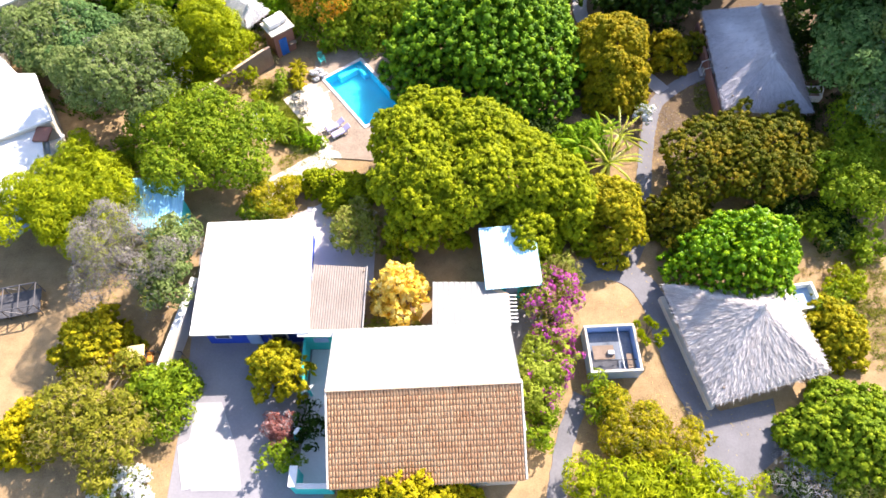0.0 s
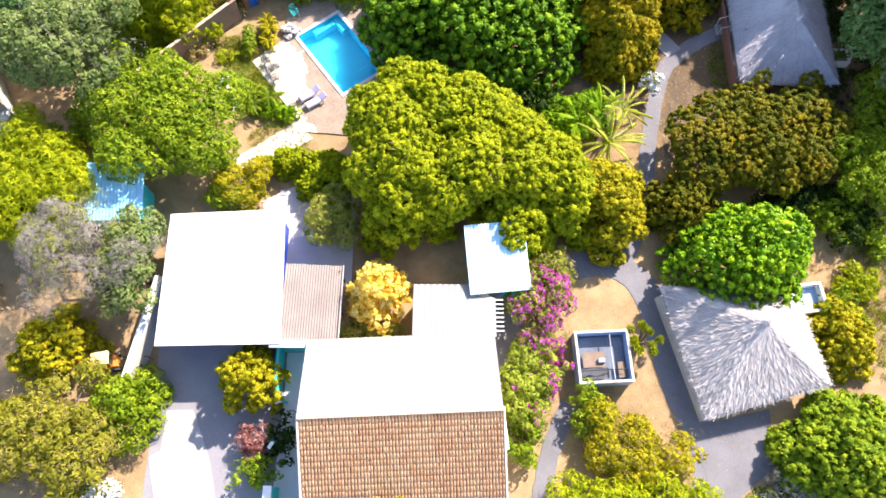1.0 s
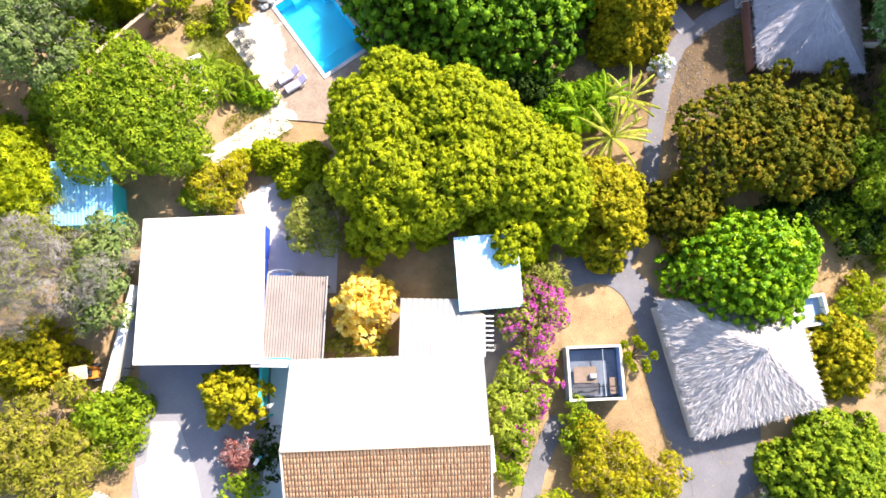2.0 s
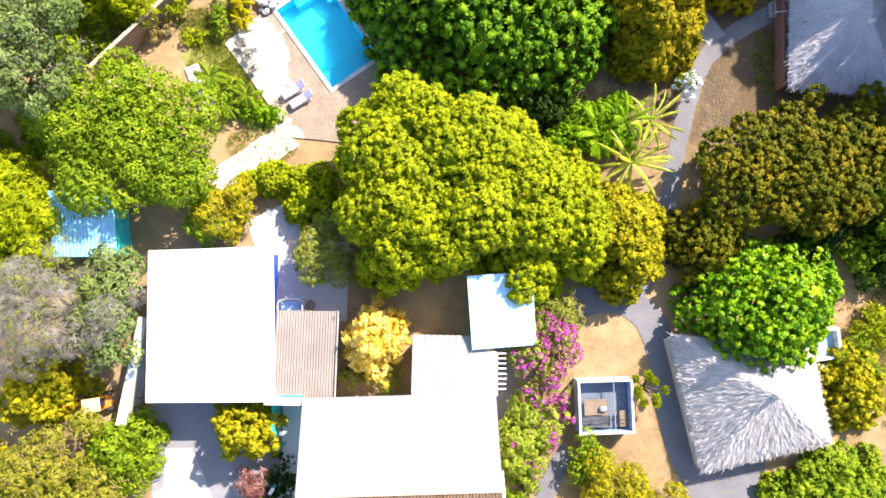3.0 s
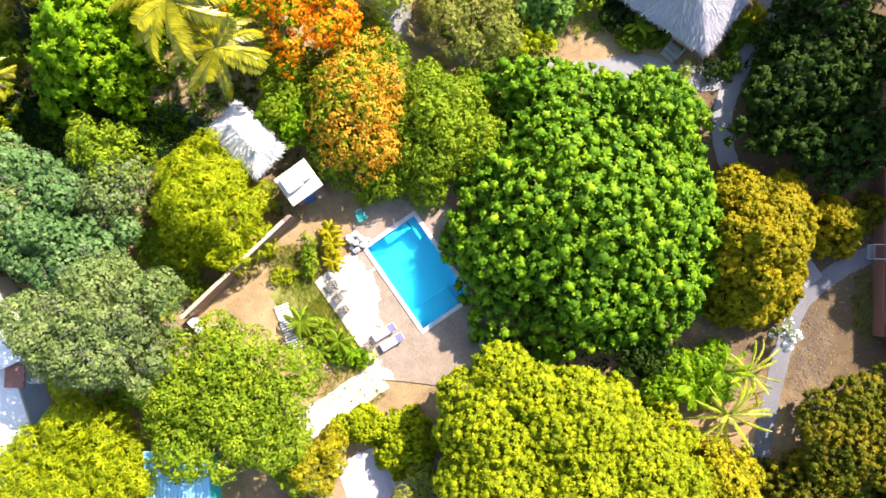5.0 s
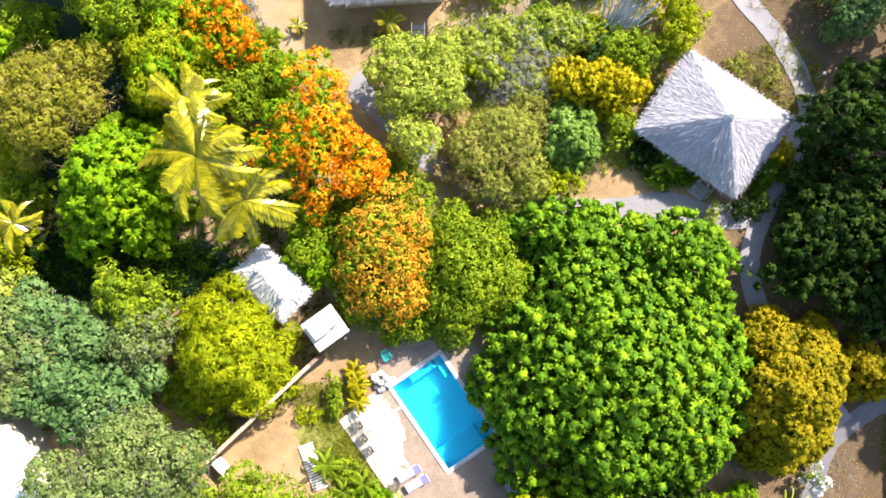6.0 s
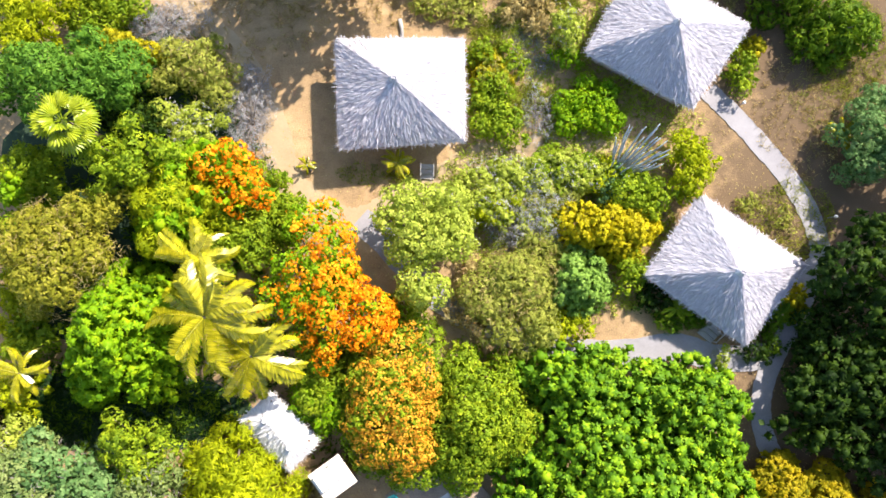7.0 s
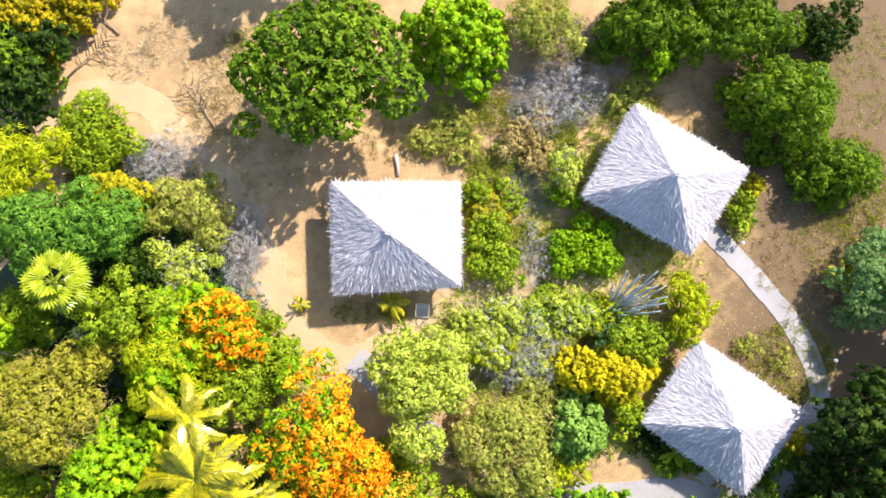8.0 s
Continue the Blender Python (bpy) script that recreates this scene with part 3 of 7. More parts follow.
species("rust", "rust_leaved_tree", "tree", M_RUST, 0.29, 0.22, 0.1, 0.8, 1.0, 0.05, gap=1.5)
species("rosette", "rosette_tree", "tree", M_ROSETTE, 0.28, 0.2, 0.12, 0.85, 0.75, 0.05, gap=1.85)
species("pale", "pale_tree", "tree", M_PALE, 0.42, 0.24, 0.11, 0, 0.8, 0.05, gap=1.05)
species("gold", "golden_shrub", "shrub", M_GOLD, 0.25, 0.2, 0.1, 0.8, 0.8, 0.05, low=0.15, gap=1.5)
species("blond", "yellow_blossom_tree", "tree", M_BLOND, 0.3, 0.24, 0.14, 0.75, 0.9, 0.05, gap=1.6)
species("flame", "flame_tree", "tree", M_BRIGHT, 0.42, 0.20, 0.10, 0, 0.75, 0.05, bloom=M_FLAME, bloom_share=0.56, bloom_size=0.2, gap=1.05)
species("blaze", "flame_tree", "tree", M_BRIGHT, 0.42, 0.20, 0.10, 0, 0.75, 0.05, bloom=M_FLAME, bloom_share=0.9, bloom_size=0.2, gap=1.35)
species("ember", "flame_tree", "tree", M_GREEN, 0.42, 0.22, 0.10, 0, 0.7, 0.05, bloom=M_EMBER, bloom_share=0.78, bloom_size=0.16, gap=1.05)
species("bougain", "bougainvillea", "shrub", M_SCRUB, 0.30, 0.18, 0.09, 0, 0.8, 0.04, low=0.12, bloom=M_MAGENTA, bloom_share=0.56, bloom_size=0.16, gap=1.3, extra=M_DRY)
species("white", "white_flower_shrub", "shrub", M_GREEN, 0.22, 0.18, 0.09, 0, 0.9, 0.04, low=0.1, bloom=M_WHITE_FLOWER, bloom_share=0.5, bloom_size=0.24)
species("red", "red_leaved_shrub", "shrub", M_RED, 0.24, 0.2, 0.06, 0, 0.8, 0.04, low=0.1, extra=M_TWIG)
species("bush", "green_shrub", "shrub", M_GREEN, 0.30, 0.25, 0.125, 0, 0.64, 0.04, low=0.1, gap=1.05)
species("brightbush", "green_shrub", "shrub", M_BRIGHT, 0.28, 0.24, 0.11, 0, 0.9, 0.04, low=0.1)
species("limebush", "lime_shrub", "shrub", M_LIME, 0.28, 0.24, 0.10, 0, 0.9, 0.04, low=0.1)
species("hedge", "clipped_hedge", "hedge", M_LIME, 0.17, 0.16, 0.09, 0.8, 0.8, 0.03, flat=0.6, low=0.05, gap=1.4)
species("scrub", "scrub_shrub", "shrub", M_SCRUB, 0.32, 0.3, 0.085, 0, 0.55, 0.04, low=0.08, extra=M_DRY, gap=1.05)
species("olivescrub", "olive_brown_tree", "tree", M_OLIVESCRUB, 0.36, 0.26, 0.09, 0, 0.85, 0.04, extra=M_DRY)
species("dry", "dry_shrub", "shrub", M_DRY, 0.28, 0.22, 0.08, 0, 0.85, 0.04, low=0.08, extra=M_DRY)
species("grey", "leafless_grey_shrub", "shrub", M_TWIG, 0.34, 0.32, 0.014, 0, 0.2, 0.04, low=0.05)
species("greytree", "half_bare_tree", "tree", M_GREYBROWN, 0.36, 0.36, 0.022, 0, 0.8, 0.05, gap=1.0, extra=M_SCRUB)
species("darkbush", "dark_shrub", "shrub", M_DARKSHADED, 0.34, 0.28, 0.14, 0, 0.8, 0.04, low=0.08)
species("deepbush", "green_shrub", "shrub", M_DEEP, 0.26, 0.34, 0.06, 0, 0.7, 0.04, low=0.05)
species("tealbush", "bluish_shrub", "shrub", M_TEAL, 0.30, 0.20, 0.09, 0, 0.9, 0.04, low=0.08)
species("palebush", "pale_shrub", "shrub", M_PALE, 0.28, 0.20, 0.09, 0, 0.9, 0.04, low=0.08, extra=M_TWIG)
species("goldgreen", "golden_green_shrub", "shrub", M_GOLDGREEN, 0.24, 0.2, 0.1, 0.8, 0.8, 0.05, low=0.15, gap=1.5)
species("vine", "flowering_vine", "shrub", M_VINE, 0.30, 0.18, 0.09, 0, 0.75, 0.04, low=0.1, bloom=M_MAGENTA, bloom_share=0.07, bloom_size=0.16, gap=1.05)
species("goldscrub", "golden_scrub", "shrub", M_GOLDGREEN, 0.30, 0.20, 0.08, 0, 0.7, 0.04, low=0.08, extra=M_DRY, gap=1.05)


# ---- ground, pool, paths ----
POOL = pose(-7.57, 45.33, 0, 0, 0, -53.2)
POOL_L, POOL_W = 7.0, 4.05


def at_pool(x, y):
    q = POOL @ Vector((x, y, 0))
    return q.x, q.y


def pool_rect(grow):
    a, b = POOL_L / 2 + grow, POOL_W / 2 + grow
    return [at_pool(-a, -b), at_pool(a, -b), at_pool(a, b), at_pool(-a, b)]


def sheet_with_hole(outer, hole, z):
    bm = bmesh.new()
    for loop in (outer, hole):
        vs = [bm.verts.new((x, y, z)) for x, y in loop]
        for i in range(len(vs)):
            bm.edges.new((vs[i], vs[(i + 1) % len(vs)]))
    bmesh.ops.triangle_fill(bm, use_beauty=True, edges=bm.edges[:])
    for f in bm.faces:
        if f.normal.z < 0:
            f.normal_flip()
    return bm


structure("ground", sheet_with_hole([(-2500, -2500), (2500, -2500), (2500, 2500), (-2500, 2500)], pool_rect(0.2), 0.0), M_GROUND,
          "dry sandy earth with leaf litter between the trees", "ground")

DECK = [(-14.97, 44.39), (-10.77, 38.83), (-10.00, 37.64), (-7.97, 37.50), (-5.62, 37.28), (-3.54, 38.11), (-1.56, 39.99), (-1.27, 44.06), (-3.83, 48.48), (-6.14, 50.78), (-10.43, 50.82), (-12.42, 49.36), (-12.33, 46.79)]
deck = sheet_with_hole(DECK, pool_rect(0.28), 0.10)
rim = bmesh.ops.extrude_edge_only(deck, edges=[e for e in deck.edges if e.is_boundary])
for v in rim["geom"]:
    if isinstance(v, bmesh.types.BMVert):
        v.co.z = -0.1
structure("pool_deck", deck, M_DECK, "pale rendered terrace round the pool", "terrace")

pool = thing("swimming_pool", POOL, "rectangular swimming pool with bright blue water", "pool", kind="structure")
bm = bmesh.new()
a, b = POOL_L / 2, POOL_W / 2
DEEP = 1.25
for x0, y0, x1, y1 in ((-a, -b, a, -b), (a, -b, a, b), (a, b, -a, b), (-a, b, -a, -b)):
    q = [bm.verts.new(p) for p in ((x0, y0, -DEEP), (x0, y0, 0.1), (x1, y1, 0.1), (x1, y1, -DEEP))]
    bm.faces.new(q)
bm.faces.new([bm.verts.new(p) for p in ((-a, -b, -DEEP), (a, -b, -DEEP), (a, b, -DEEP), (-a, b, -DEEP))])
part("basin", bm, M_POOL, pool, "blue painted basin")
bm = bmesh.new()
box(bm, -a + 0.3, 0.35, -0.75, 0.6, 2.0, 1.1, None, 0.03)
box(bm, -a + 0.8, b - 0.3, -0.75, 1.6, 0.6, 1.1, None, 0.03)
part("steps", bm, M_POOL, pool, "blue underwater steps")
bm = one_box(a - 0.75, -0.45, -1.05, 1.5, POOL_W - 0.9, 0.7, 0.03)
part("bench", bm, M_POOL, pool, "blue underwater ledge")
bm = bmesh.new()
NX, NY = 30, 18
grid = [[bm.verts.new((-a + 2 * a * i / NX, -b + 2 * b * j / NY, -0.06 + 0.006 * math.sin(i * 1.1 + j * 0.7) * math.cos(j * 0.9))) for j in range(NY + 1)] for i in range(NX + 1)]
for i in range(NX):
    for j in range(NY):
        bm.faces.new((grid[i][j], grid[i + 1][j], grid[i + 1][j + 1], grid[i][j + 1]))
water = part("water", bm, M_WATER, pool, "clear rippled water", smooth=True)
water.visible_shadow = False
stone = one_box(0, 0, 0, 0.48, 0.30, 0.10, 0.015)
stone_data = mesh_object("coping_stone", stone, M_COPING)
STONE = stone_data.data
bpy.data.objects.remove(stone_data)


def coping(x, y, turn):
    ob = new("coping_stone", STONE)
    ob.parent = pool
    ob.matrix_local = pose(x, y, 0.12, random.uniform(-0.6, 0.6), random.uniform(-0.6, 0.6), turn)


for i in range(15):
    x = -a + 0.25 + i * (2 * a - 0.5) / 14
    coping(x, b + 0.155, 0), coping(x, -b - 0.155, 0)
for j in range(10):
    y = -b - 0.05 + j * (2 * b + 0.1) / 9
    coping(a + 0.155, y, 90), coping(-a - 0.155, y, 90)

PATHS = [
    ("path_hut", [(25.11, 47.73), (22.58, 46.34), (20.06, 44.13), (19.03, 41.56), (18.25, 38.68), (17.61, 35.40), (17.12, 32.55), (16.28, 29.30), (14.71, 26.04)], 1.25, M_CONCRETE, "narrow pale concrete garden path"),
    ("path_bend", [(10.38, 25.98), (13.41, 26.53), (15.57, 25.48), (16.80, 23.29), (17.29, 20.50), (17.94, 17.33), (19.00, 14.58), (20.28, 11.81), (20.44, 8.75), (20.21, 5.86)], 2.1, M_CONCRETE, "curved concrete path in the shade of the hut"),
    ("path_side", [(10.26, 15.93), (8.88, 13.01), (8.13, 10.26), (7.47, 6.92)], 1.3, M_CONCRETE, "straight pale concrete path beside the hedge"),
    ("path_upper", [(9.78, 79.27), (11.85, 77.32), (13.92, 75.18), (16.19, 72.45), (17.65, 69.70), (18.08, 67.52), (17.33, 66.12), (16.75, 63.63), (15.17, 60.69), (14.12, 57.79), (14.17, 55.14), (15.31, 52.54), (17.59, 49.79), (20.89, 45.48)], 1.45, M_DRIVE, "winding concrete path between the thatched huts"),
    ("path_cross", [(14.77, 60.27), (10.89, 59.93), (8.02, 60.65), (4.56, 60.11), (1.10, 59.99), (-3.01, 60.79), (-5.49, 61.69), (-8.18, 62.75), (-10.92, 64.92), (-13.05, 67.12), (-15.18, 68.91)], 1.9, M_DRIVE, "pale concrete path with earth blown over it"),
    ("path_terrace", [(-10.01, 37.92), (-11.98, 36.46), (-13.75, 35.12), (-15.53, 33.94)], 2.1, M_CREAM, "pale walkway leading to the pool terrace"),
    ("trail", [(3.17, 75.60), (-0.26, 74.96), (-4.29, 74.05), (-7.51, 73.22), (-9.87, 71.50), (-12.64, 69.96), (-15.41, 68.63), (-17.87, 69.33), (-20.44, 71.64), (-21.89, 75.64), (-24.18, 79.64), (-27.69, 83.21), (-31.24, 86.81), (-35.81, 87.03), (-39.38, 84.79)], 2.2, M_SAND, "trodden sandy trail"),
]
for n, (name, pts, w, material, label) in enumerate(PATHS):
    structure(name, ribbon(pts, w, 0.018 if name == "trail" else 0.035 + 0.006 * n, 0.12 if name == "trail" else 0.05, n), material, label, "path")

drive = slab([(-18.9, 2.0), (-8.2, 2.0), (-8.2, 20.0), (-19.0, 28.0), (-20.0, 28.0), (-19.0, 16.0)], -0.1, 0.03)
structure("drive", drive, M_YARD, "grey concrete yard in front of the blue house", "drive")
# brighter copy of the yard concrete for its sunlit part
M_SLAB = surface("yard concrete in its lit tone", (0.32, 0.31, 0.315), (0.43, 0.42, 0.425), 0.4, 6.0)
structure("drive_slab", slab([(-18.1, 15.35), (-18.15, 12.4), (-17.4, 9.1), (-13.9, 9.15), (-14.6, 11.8), (-15.4, 13.6), (-16.25, 15.4)], 0.0, 0.05), M_SLAB, "pale cracked concrete slab in the yard", "drive")
structure("alley", slab([(-10.2, 9.1), (-7.75, 9.1), (-7.75, 19.5), (-9.95, 19.5), (-9.9, 15.5)], -0.1, 0.045), M_ALLEY, "pale blue-grey painted alley floor beside the house", "alley")
structure("patio", slab([(-10.3, 24.5), (-5.6, 24.5), (-5.6, 32.0), (-9.0, 33.5), (-13.0, 31.5)], -0.1, 0.03), M_COPING, "bluish grey patio floor behind the house", "patio")
structure("side_court", slab([(4.9, 17.0), (8.0, 17.0), (8.0, 24.0), (4.9, 24.0)], -0.1, 0.03), M_DRIVE, "grey concrete court beside the house", "court")
structure("paved_court", slab([(18.53, 15.93), (20.25, 14.74), (24.32, 15.71), (24.21, 11.81), (21.20, 9.57), (19.82, 7.64), (17.90, 7.64), (18.52, 11.81)], -0.1, 0.028), M_CONCRETE, "grey paved court beside the thatched hut", "court")


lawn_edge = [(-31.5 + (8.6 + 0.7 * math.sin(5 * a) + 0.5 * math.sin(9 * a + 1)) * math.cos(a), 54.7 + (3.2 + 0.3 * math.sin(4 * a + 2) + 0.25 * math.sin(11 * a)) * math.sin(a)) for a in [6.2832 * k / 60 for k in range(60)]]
structure("garden_bed", slab([(-18.2, 43.4), (-16.9, 44.6), (-15.8, 44.9), (-15.05, 44.3), (-10.85, 38.75), (-11.6, 38.2), (-13.1, 38.1), (-14.6, 39.3), (-16.1, 40.6), (-17.3, 42.1)], -0.1, 0.014), M_BEDGRASS, "sunlit patchy grass bed beside the pool terrace", "lawn")
# dark sheet laid in place of the shade under the thicket
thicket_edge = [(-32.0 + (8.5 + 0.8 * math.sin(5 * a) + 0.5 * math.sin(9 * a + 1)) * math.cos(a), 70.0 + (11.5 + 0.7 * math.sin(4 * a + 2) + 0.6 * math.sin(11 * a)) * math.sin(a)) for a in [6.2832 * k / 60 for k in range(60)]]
structure("thicket_shade", slab(thicket_edge, -0.1, 0.012), M_SHADELAWN, "dark sheet standing for the shade under the thicket", "soil")
structure("lawn", slab(lawn_edge, -0.1, 0.016), M_SHADELAWN, "lawn beneath the trees with deep shade in its colour", "lawn")


# ---- buildings ----
def corrugated(x0, x1, y0, y1, zf, pitch, depth, thick=0.02, along="y"):
    """A wavy sheet over x0..x1, y0..y1 whose waves run along y; zf(x, y) gives its height."""
    bm = bmesh.new()
    n = int((x1 - x0) / pitch * 4)
    rows = []
    for layer in (0.0, -thick):
        for j in range(5):
            y = y0 + (y1 - y0) * j / 4
            rows.append([bm.verts.new((x0 + (x1 - x0) * i / n, y, zf(x0 + (x1 - x0) * i / n, y) + layer + depth * math.sin(2 * math.pi * i / 4 + 0.7))) for i in range(n + 1)])
    for layer in range(2):
        for j in range(4):
            a, b = rows[layer * 5 + j], rows[layer * 5 + j + 1]
            for i in range(n):
                bm.faces.new((a[i], a[i + 1], b[i + 1], b[i]) if layer == 0 else (b[i], b[i + 1], a[i + 1], a[i]))
    for j in (0, 4):
        for i in range(n):
            bm.faces.new((rows[j][i], rows[5 + j][i], rows[5 + j][i + 1], rows[j][i + 1]))
    for i in (0, n):
        for j in range(4):
            bm.faces.new((rows[j][i], rows[j + 1][i], rows[6 + j][i], rows[5 + j][i]))
    return bm


def prism(points, z0):
    """A block whose top corners are given with heights, standing on z0."""
    bm = bmesh.new()
    top = [bm.verts.new(p) for p in points]
    low = [bm.verts.new((p[0], p[1], z0)) for p in points]
    n = len(points)
    bm.faces.new(top), bm.faces.new(list(reversed(low)))
    for i in range(n):
        bm.faces.new((low[i], low[(i + 1) % n], top[(i + 1) % n], top[i]))
    bmesh.ops.recalc_face_normals(bm, faces=bm.faces[:])
    return bm


def plate(points, thick):
    """A sloping plate with the given top corners."""
    bm = bmesh.new()
    top = [bm.verts.new(p) for p in points]
    low = [bm.verts.new((p[0], p[1], p[2] - thick)) for p in points]
    n = len(points)
    bm.faces.new(top), bm.faces.new(list(reversed(low)))
    for i in range(n):
        bm.faces.new((low[i], low[(i + 1) % n], top[(i + 1) % n], top[i]))
    bmesh.ops.recalc_face_normals(bm, faces=bm.faces[:])
    return bm


def wall_with_openings(length, height, thick, openings):
    """A wall along x from 0, with rectangular openings (x0, x1, z0, z1) that go through it."""
    bm = bmesh.new()
    xs = sorted({0.0, length, *[v for o in openings for v in o[:2]]})
    zs = sorted({0.0, height, *[v for o in openings for v in o[2:]]})
    for x0, x1 in zip(xs, xs[1:]):
        for z0, z1 in zip(zs, zs[1:]):
            cx, cz = (x0 + x1) / 2, (z0 + z1) / 2
            if not any(o[0] < cx < o[1] and o[2] < cz < o[3] for o in openings):
                box(bm, cx, 0, cz, x1 - x0, thick, z1 - z0)
    bmesh.ops.remove_doubles(bm, verts=bm.verts[:], dist=1e-4)
    bmesh.ops.delete(bm, geom=[f for f in bm.faces if sum(1 for g in f.verts[0].link_faces if g is not f and set(g.verts) == set(f.verts))], context="FACES_ONLY")
    return bm


# main house with a tiled front slope and a white coated back slope
HOUSE = pose(-1.25, 14.56, 0, 0, 0, 2.7)
HL, HF, HB = 6.32, 5.75, 5.35
RZ, FZ, BZ = 6.55, 4.15, 3.7
house = thing("main_house", HOUSE, "house with a terracotta tiled slope and a white coated slope", "house")
for x in (-HL + 0.35, HL - 0.35):
    bm = bmesh.new()
    vs = [bm.verts.new((x + s, y, z)) for s in (-0.12, 0.12) for y, z in ((-HF + 0.5, -0.1), (HB - 0.5, -0.1), (HB - 0.5, BZ + 0.1), (0, RZ - 0.25), (-HF + 0.5, FZ + 0.05))]
    bm.faces.new(vs[:5]), bm.faces.new(list(reversed(vs[5:])))
    for i in range(5):
        bm.faces.new((vs[i], vs[(i + 1) % 5], vs[5 + (i + 1) % 5], vs[5 + i]))
    bmesh.ops.recalc_face_normals(bm, faces=bm.faces[:])
    part("gable_wall", bm, M_CREAM, house)
bm = wall_with_openings(2 * HL - 0.94, FZ + 0.05, 0.24, [(1.5, 2.9, 0.9, 2.1), (5.0, 6.0, 0.0, 2.1), (8.5, 9.9, 0.9, 2.1)])
bmesh.ops.translate(bm, vec=(-HL + 0.47, -HF + 0.62, 0), verts=bm.verts[:])
part("front_wall", bm, M_CREAM, house)
bm = one_box(0, HB - 0.62, BZ / 2, 2 * HL - 0.94, 0.24, BZ, 0.0)
part("back_wall", bm, M_CREAM, house)
part("door", one_box(-HL + 0.47 + 5.5, -HF + 0.64, 1.04, 0.96, 0.05, 2.06, 0.01), M_TEALPAINT, house, "turquoise door")
for x in (2.2, 9.2):
    w = part("window", one_box(-HL + 0.47 + x, -HF + 0.64, 1.5, 1.36, 0.05, 1.16, 0.01), M_TEALPAINT, house, "turquoise shuttered window")
bm = plate([(-HL, -HF, FZ), (HL, -HF, FZ), (HL, 0, RZ), (-HL, 0, RZ)], 0.14)
part("roof_deck", bm, M_TILEBED, house, "underlay of the tiled slope")
back = lambda x, y: RZ + 0.05 + (BZ - RZ) * y / HB
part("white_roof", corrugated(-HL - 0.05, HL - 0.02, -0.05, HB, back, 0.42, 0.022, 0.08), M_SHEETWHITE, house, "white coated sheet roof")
bm = bmesh.new()
box(bm, 0, -0.10, RZ + 0.09, 2 * HL + 0.1, 0.32, 0.12, None, 0.04)
part("ridge_cap", bm, M_PINKTILE, house, "terracotta ridge capping")
sl = math.atan2(RZ - FZ, HF)
for x in (-HL - 0.02, HL + 0.02):
    bm = bmesh.new()
    box(bm, x, -HF / 2, (RZ + FZ) / 2 + 0.03, 0.14, HF / math.cos(sl), 0.2, Matrix.Translation((0, -HF / 2, (RZ + FZ) / 2)) @ pose(0, 0, 0, math.degrees(sl)) @ Matrix.Translation((0, HF / 2, -(RZ + FZ) / 2)), 0.02)
    part("verge", bm, M_CREAM, house, "pale verge strip")

part("side_canopy", plate([(5.48, 14.89, 2.7), (5.69, 12.64, 2.7), (5.46, 12.58 , 2.8), (5.20, 14.83, 2.8)], 0.08), M_WHITE, house).matrix_parent_inverse = HOUSE.inverted()

# white roofed wing behind the house
wing = thing("house_wing", pose(0, 0, 0), "low wing with a white sheet roof behind the house", "house")
part("wing_wall", prism([(-0.5, 20.2, 3.0), (4.7, 20.2, 3.0), (4.7, 22.2, 2.75), (3.2, 23.5, 2.6), (-0.5, 23.5, 2.6)], 0.0), M_CREAM, wing)
wz = lambda x, y: 3.55 - 0.17 * (y - 19.9)
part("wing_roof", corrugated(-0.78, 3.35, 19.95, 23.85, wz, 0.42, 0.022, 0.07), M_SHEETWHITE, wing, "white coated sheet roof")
part("wing_roof_end", plate([(3.355, 19.95, 3.55), (4.95, 19.95, 3.55), (4.95, 22.3, 3.15), (3.355, 23.3, 2.98)], 0.07), M_SHEETWHITE, wing, "white coated roof corner")
part("wing_edge", plate([(3.36, 23.31, 2.97), (4.95, 22.31, 3.14), (4.95, 22.75, 3.08), (3.36, 23.85, 2.9)], 0.07), M_PINKTILE, wing, "pink roof edge")
for i in range(8):
    part("rafter", one_box(5.2, 20.4 + 0.33 * i, 3.28 - 0.056 * i, 0.62, 0.09, 0.12, 0.01), M_WHITE, wing, "white projecting rafter")

# blue house with a white flat roof and a brown sheet lean-to
blue = thing("blue_house", pose(0, 0, 0), "deep blue house with a bright white flat roof", "house")
bm = prism([(-17.7, 20.0, 3.5), (-10.6, 20.15, 3.55), (-10.6, 29.1, 2.8), (-18.2, 28.8, 2.7)], 0.0)
part("wall", bm, M_BLUEPAINT, blue)
part("roof", plate([(-18.12, 19.13, 3.75), (-9.64, 19.33, 3.75), (-10.35, 29.6, 2.85), (-18.72, 29.13, 2.88)], 0.16), M_ROOFWHITE, blue, "white coated flat roof")
part("door", one_box(-14.2, 20.02, 1.05, 1.0, 0.08, 2.1, 0.01), M_PALEBLUE, blue, "pale blue door")
for x in (-16.5, -12.2):
    w = part("window", one_box(x, 20.02, 1.6, 1.2, 0.10, 1.0, 0.01), M_WHITE, blue, "white framed window")
    part("pane", one_box(x, 19.96, 1.6, 1.0, 0.03, 0.8, 0.005), M_SHADE, w, "dark pane")
lean = thing("lean_to", pose(0, 0, 0), "open lean-to under weathered brown corrugated sheets", "shelter")
part("sheet_roof", corrugated(-9.9, -5.85, 19.5, 25.3, lambda x, y: 3.45 - 0.11 * (x + 9.9) - 0.085 * (y - 19.5), 0.18, 0.04, 0.012), M_SHEETBROWN, lean, "brown corrugated sheets")
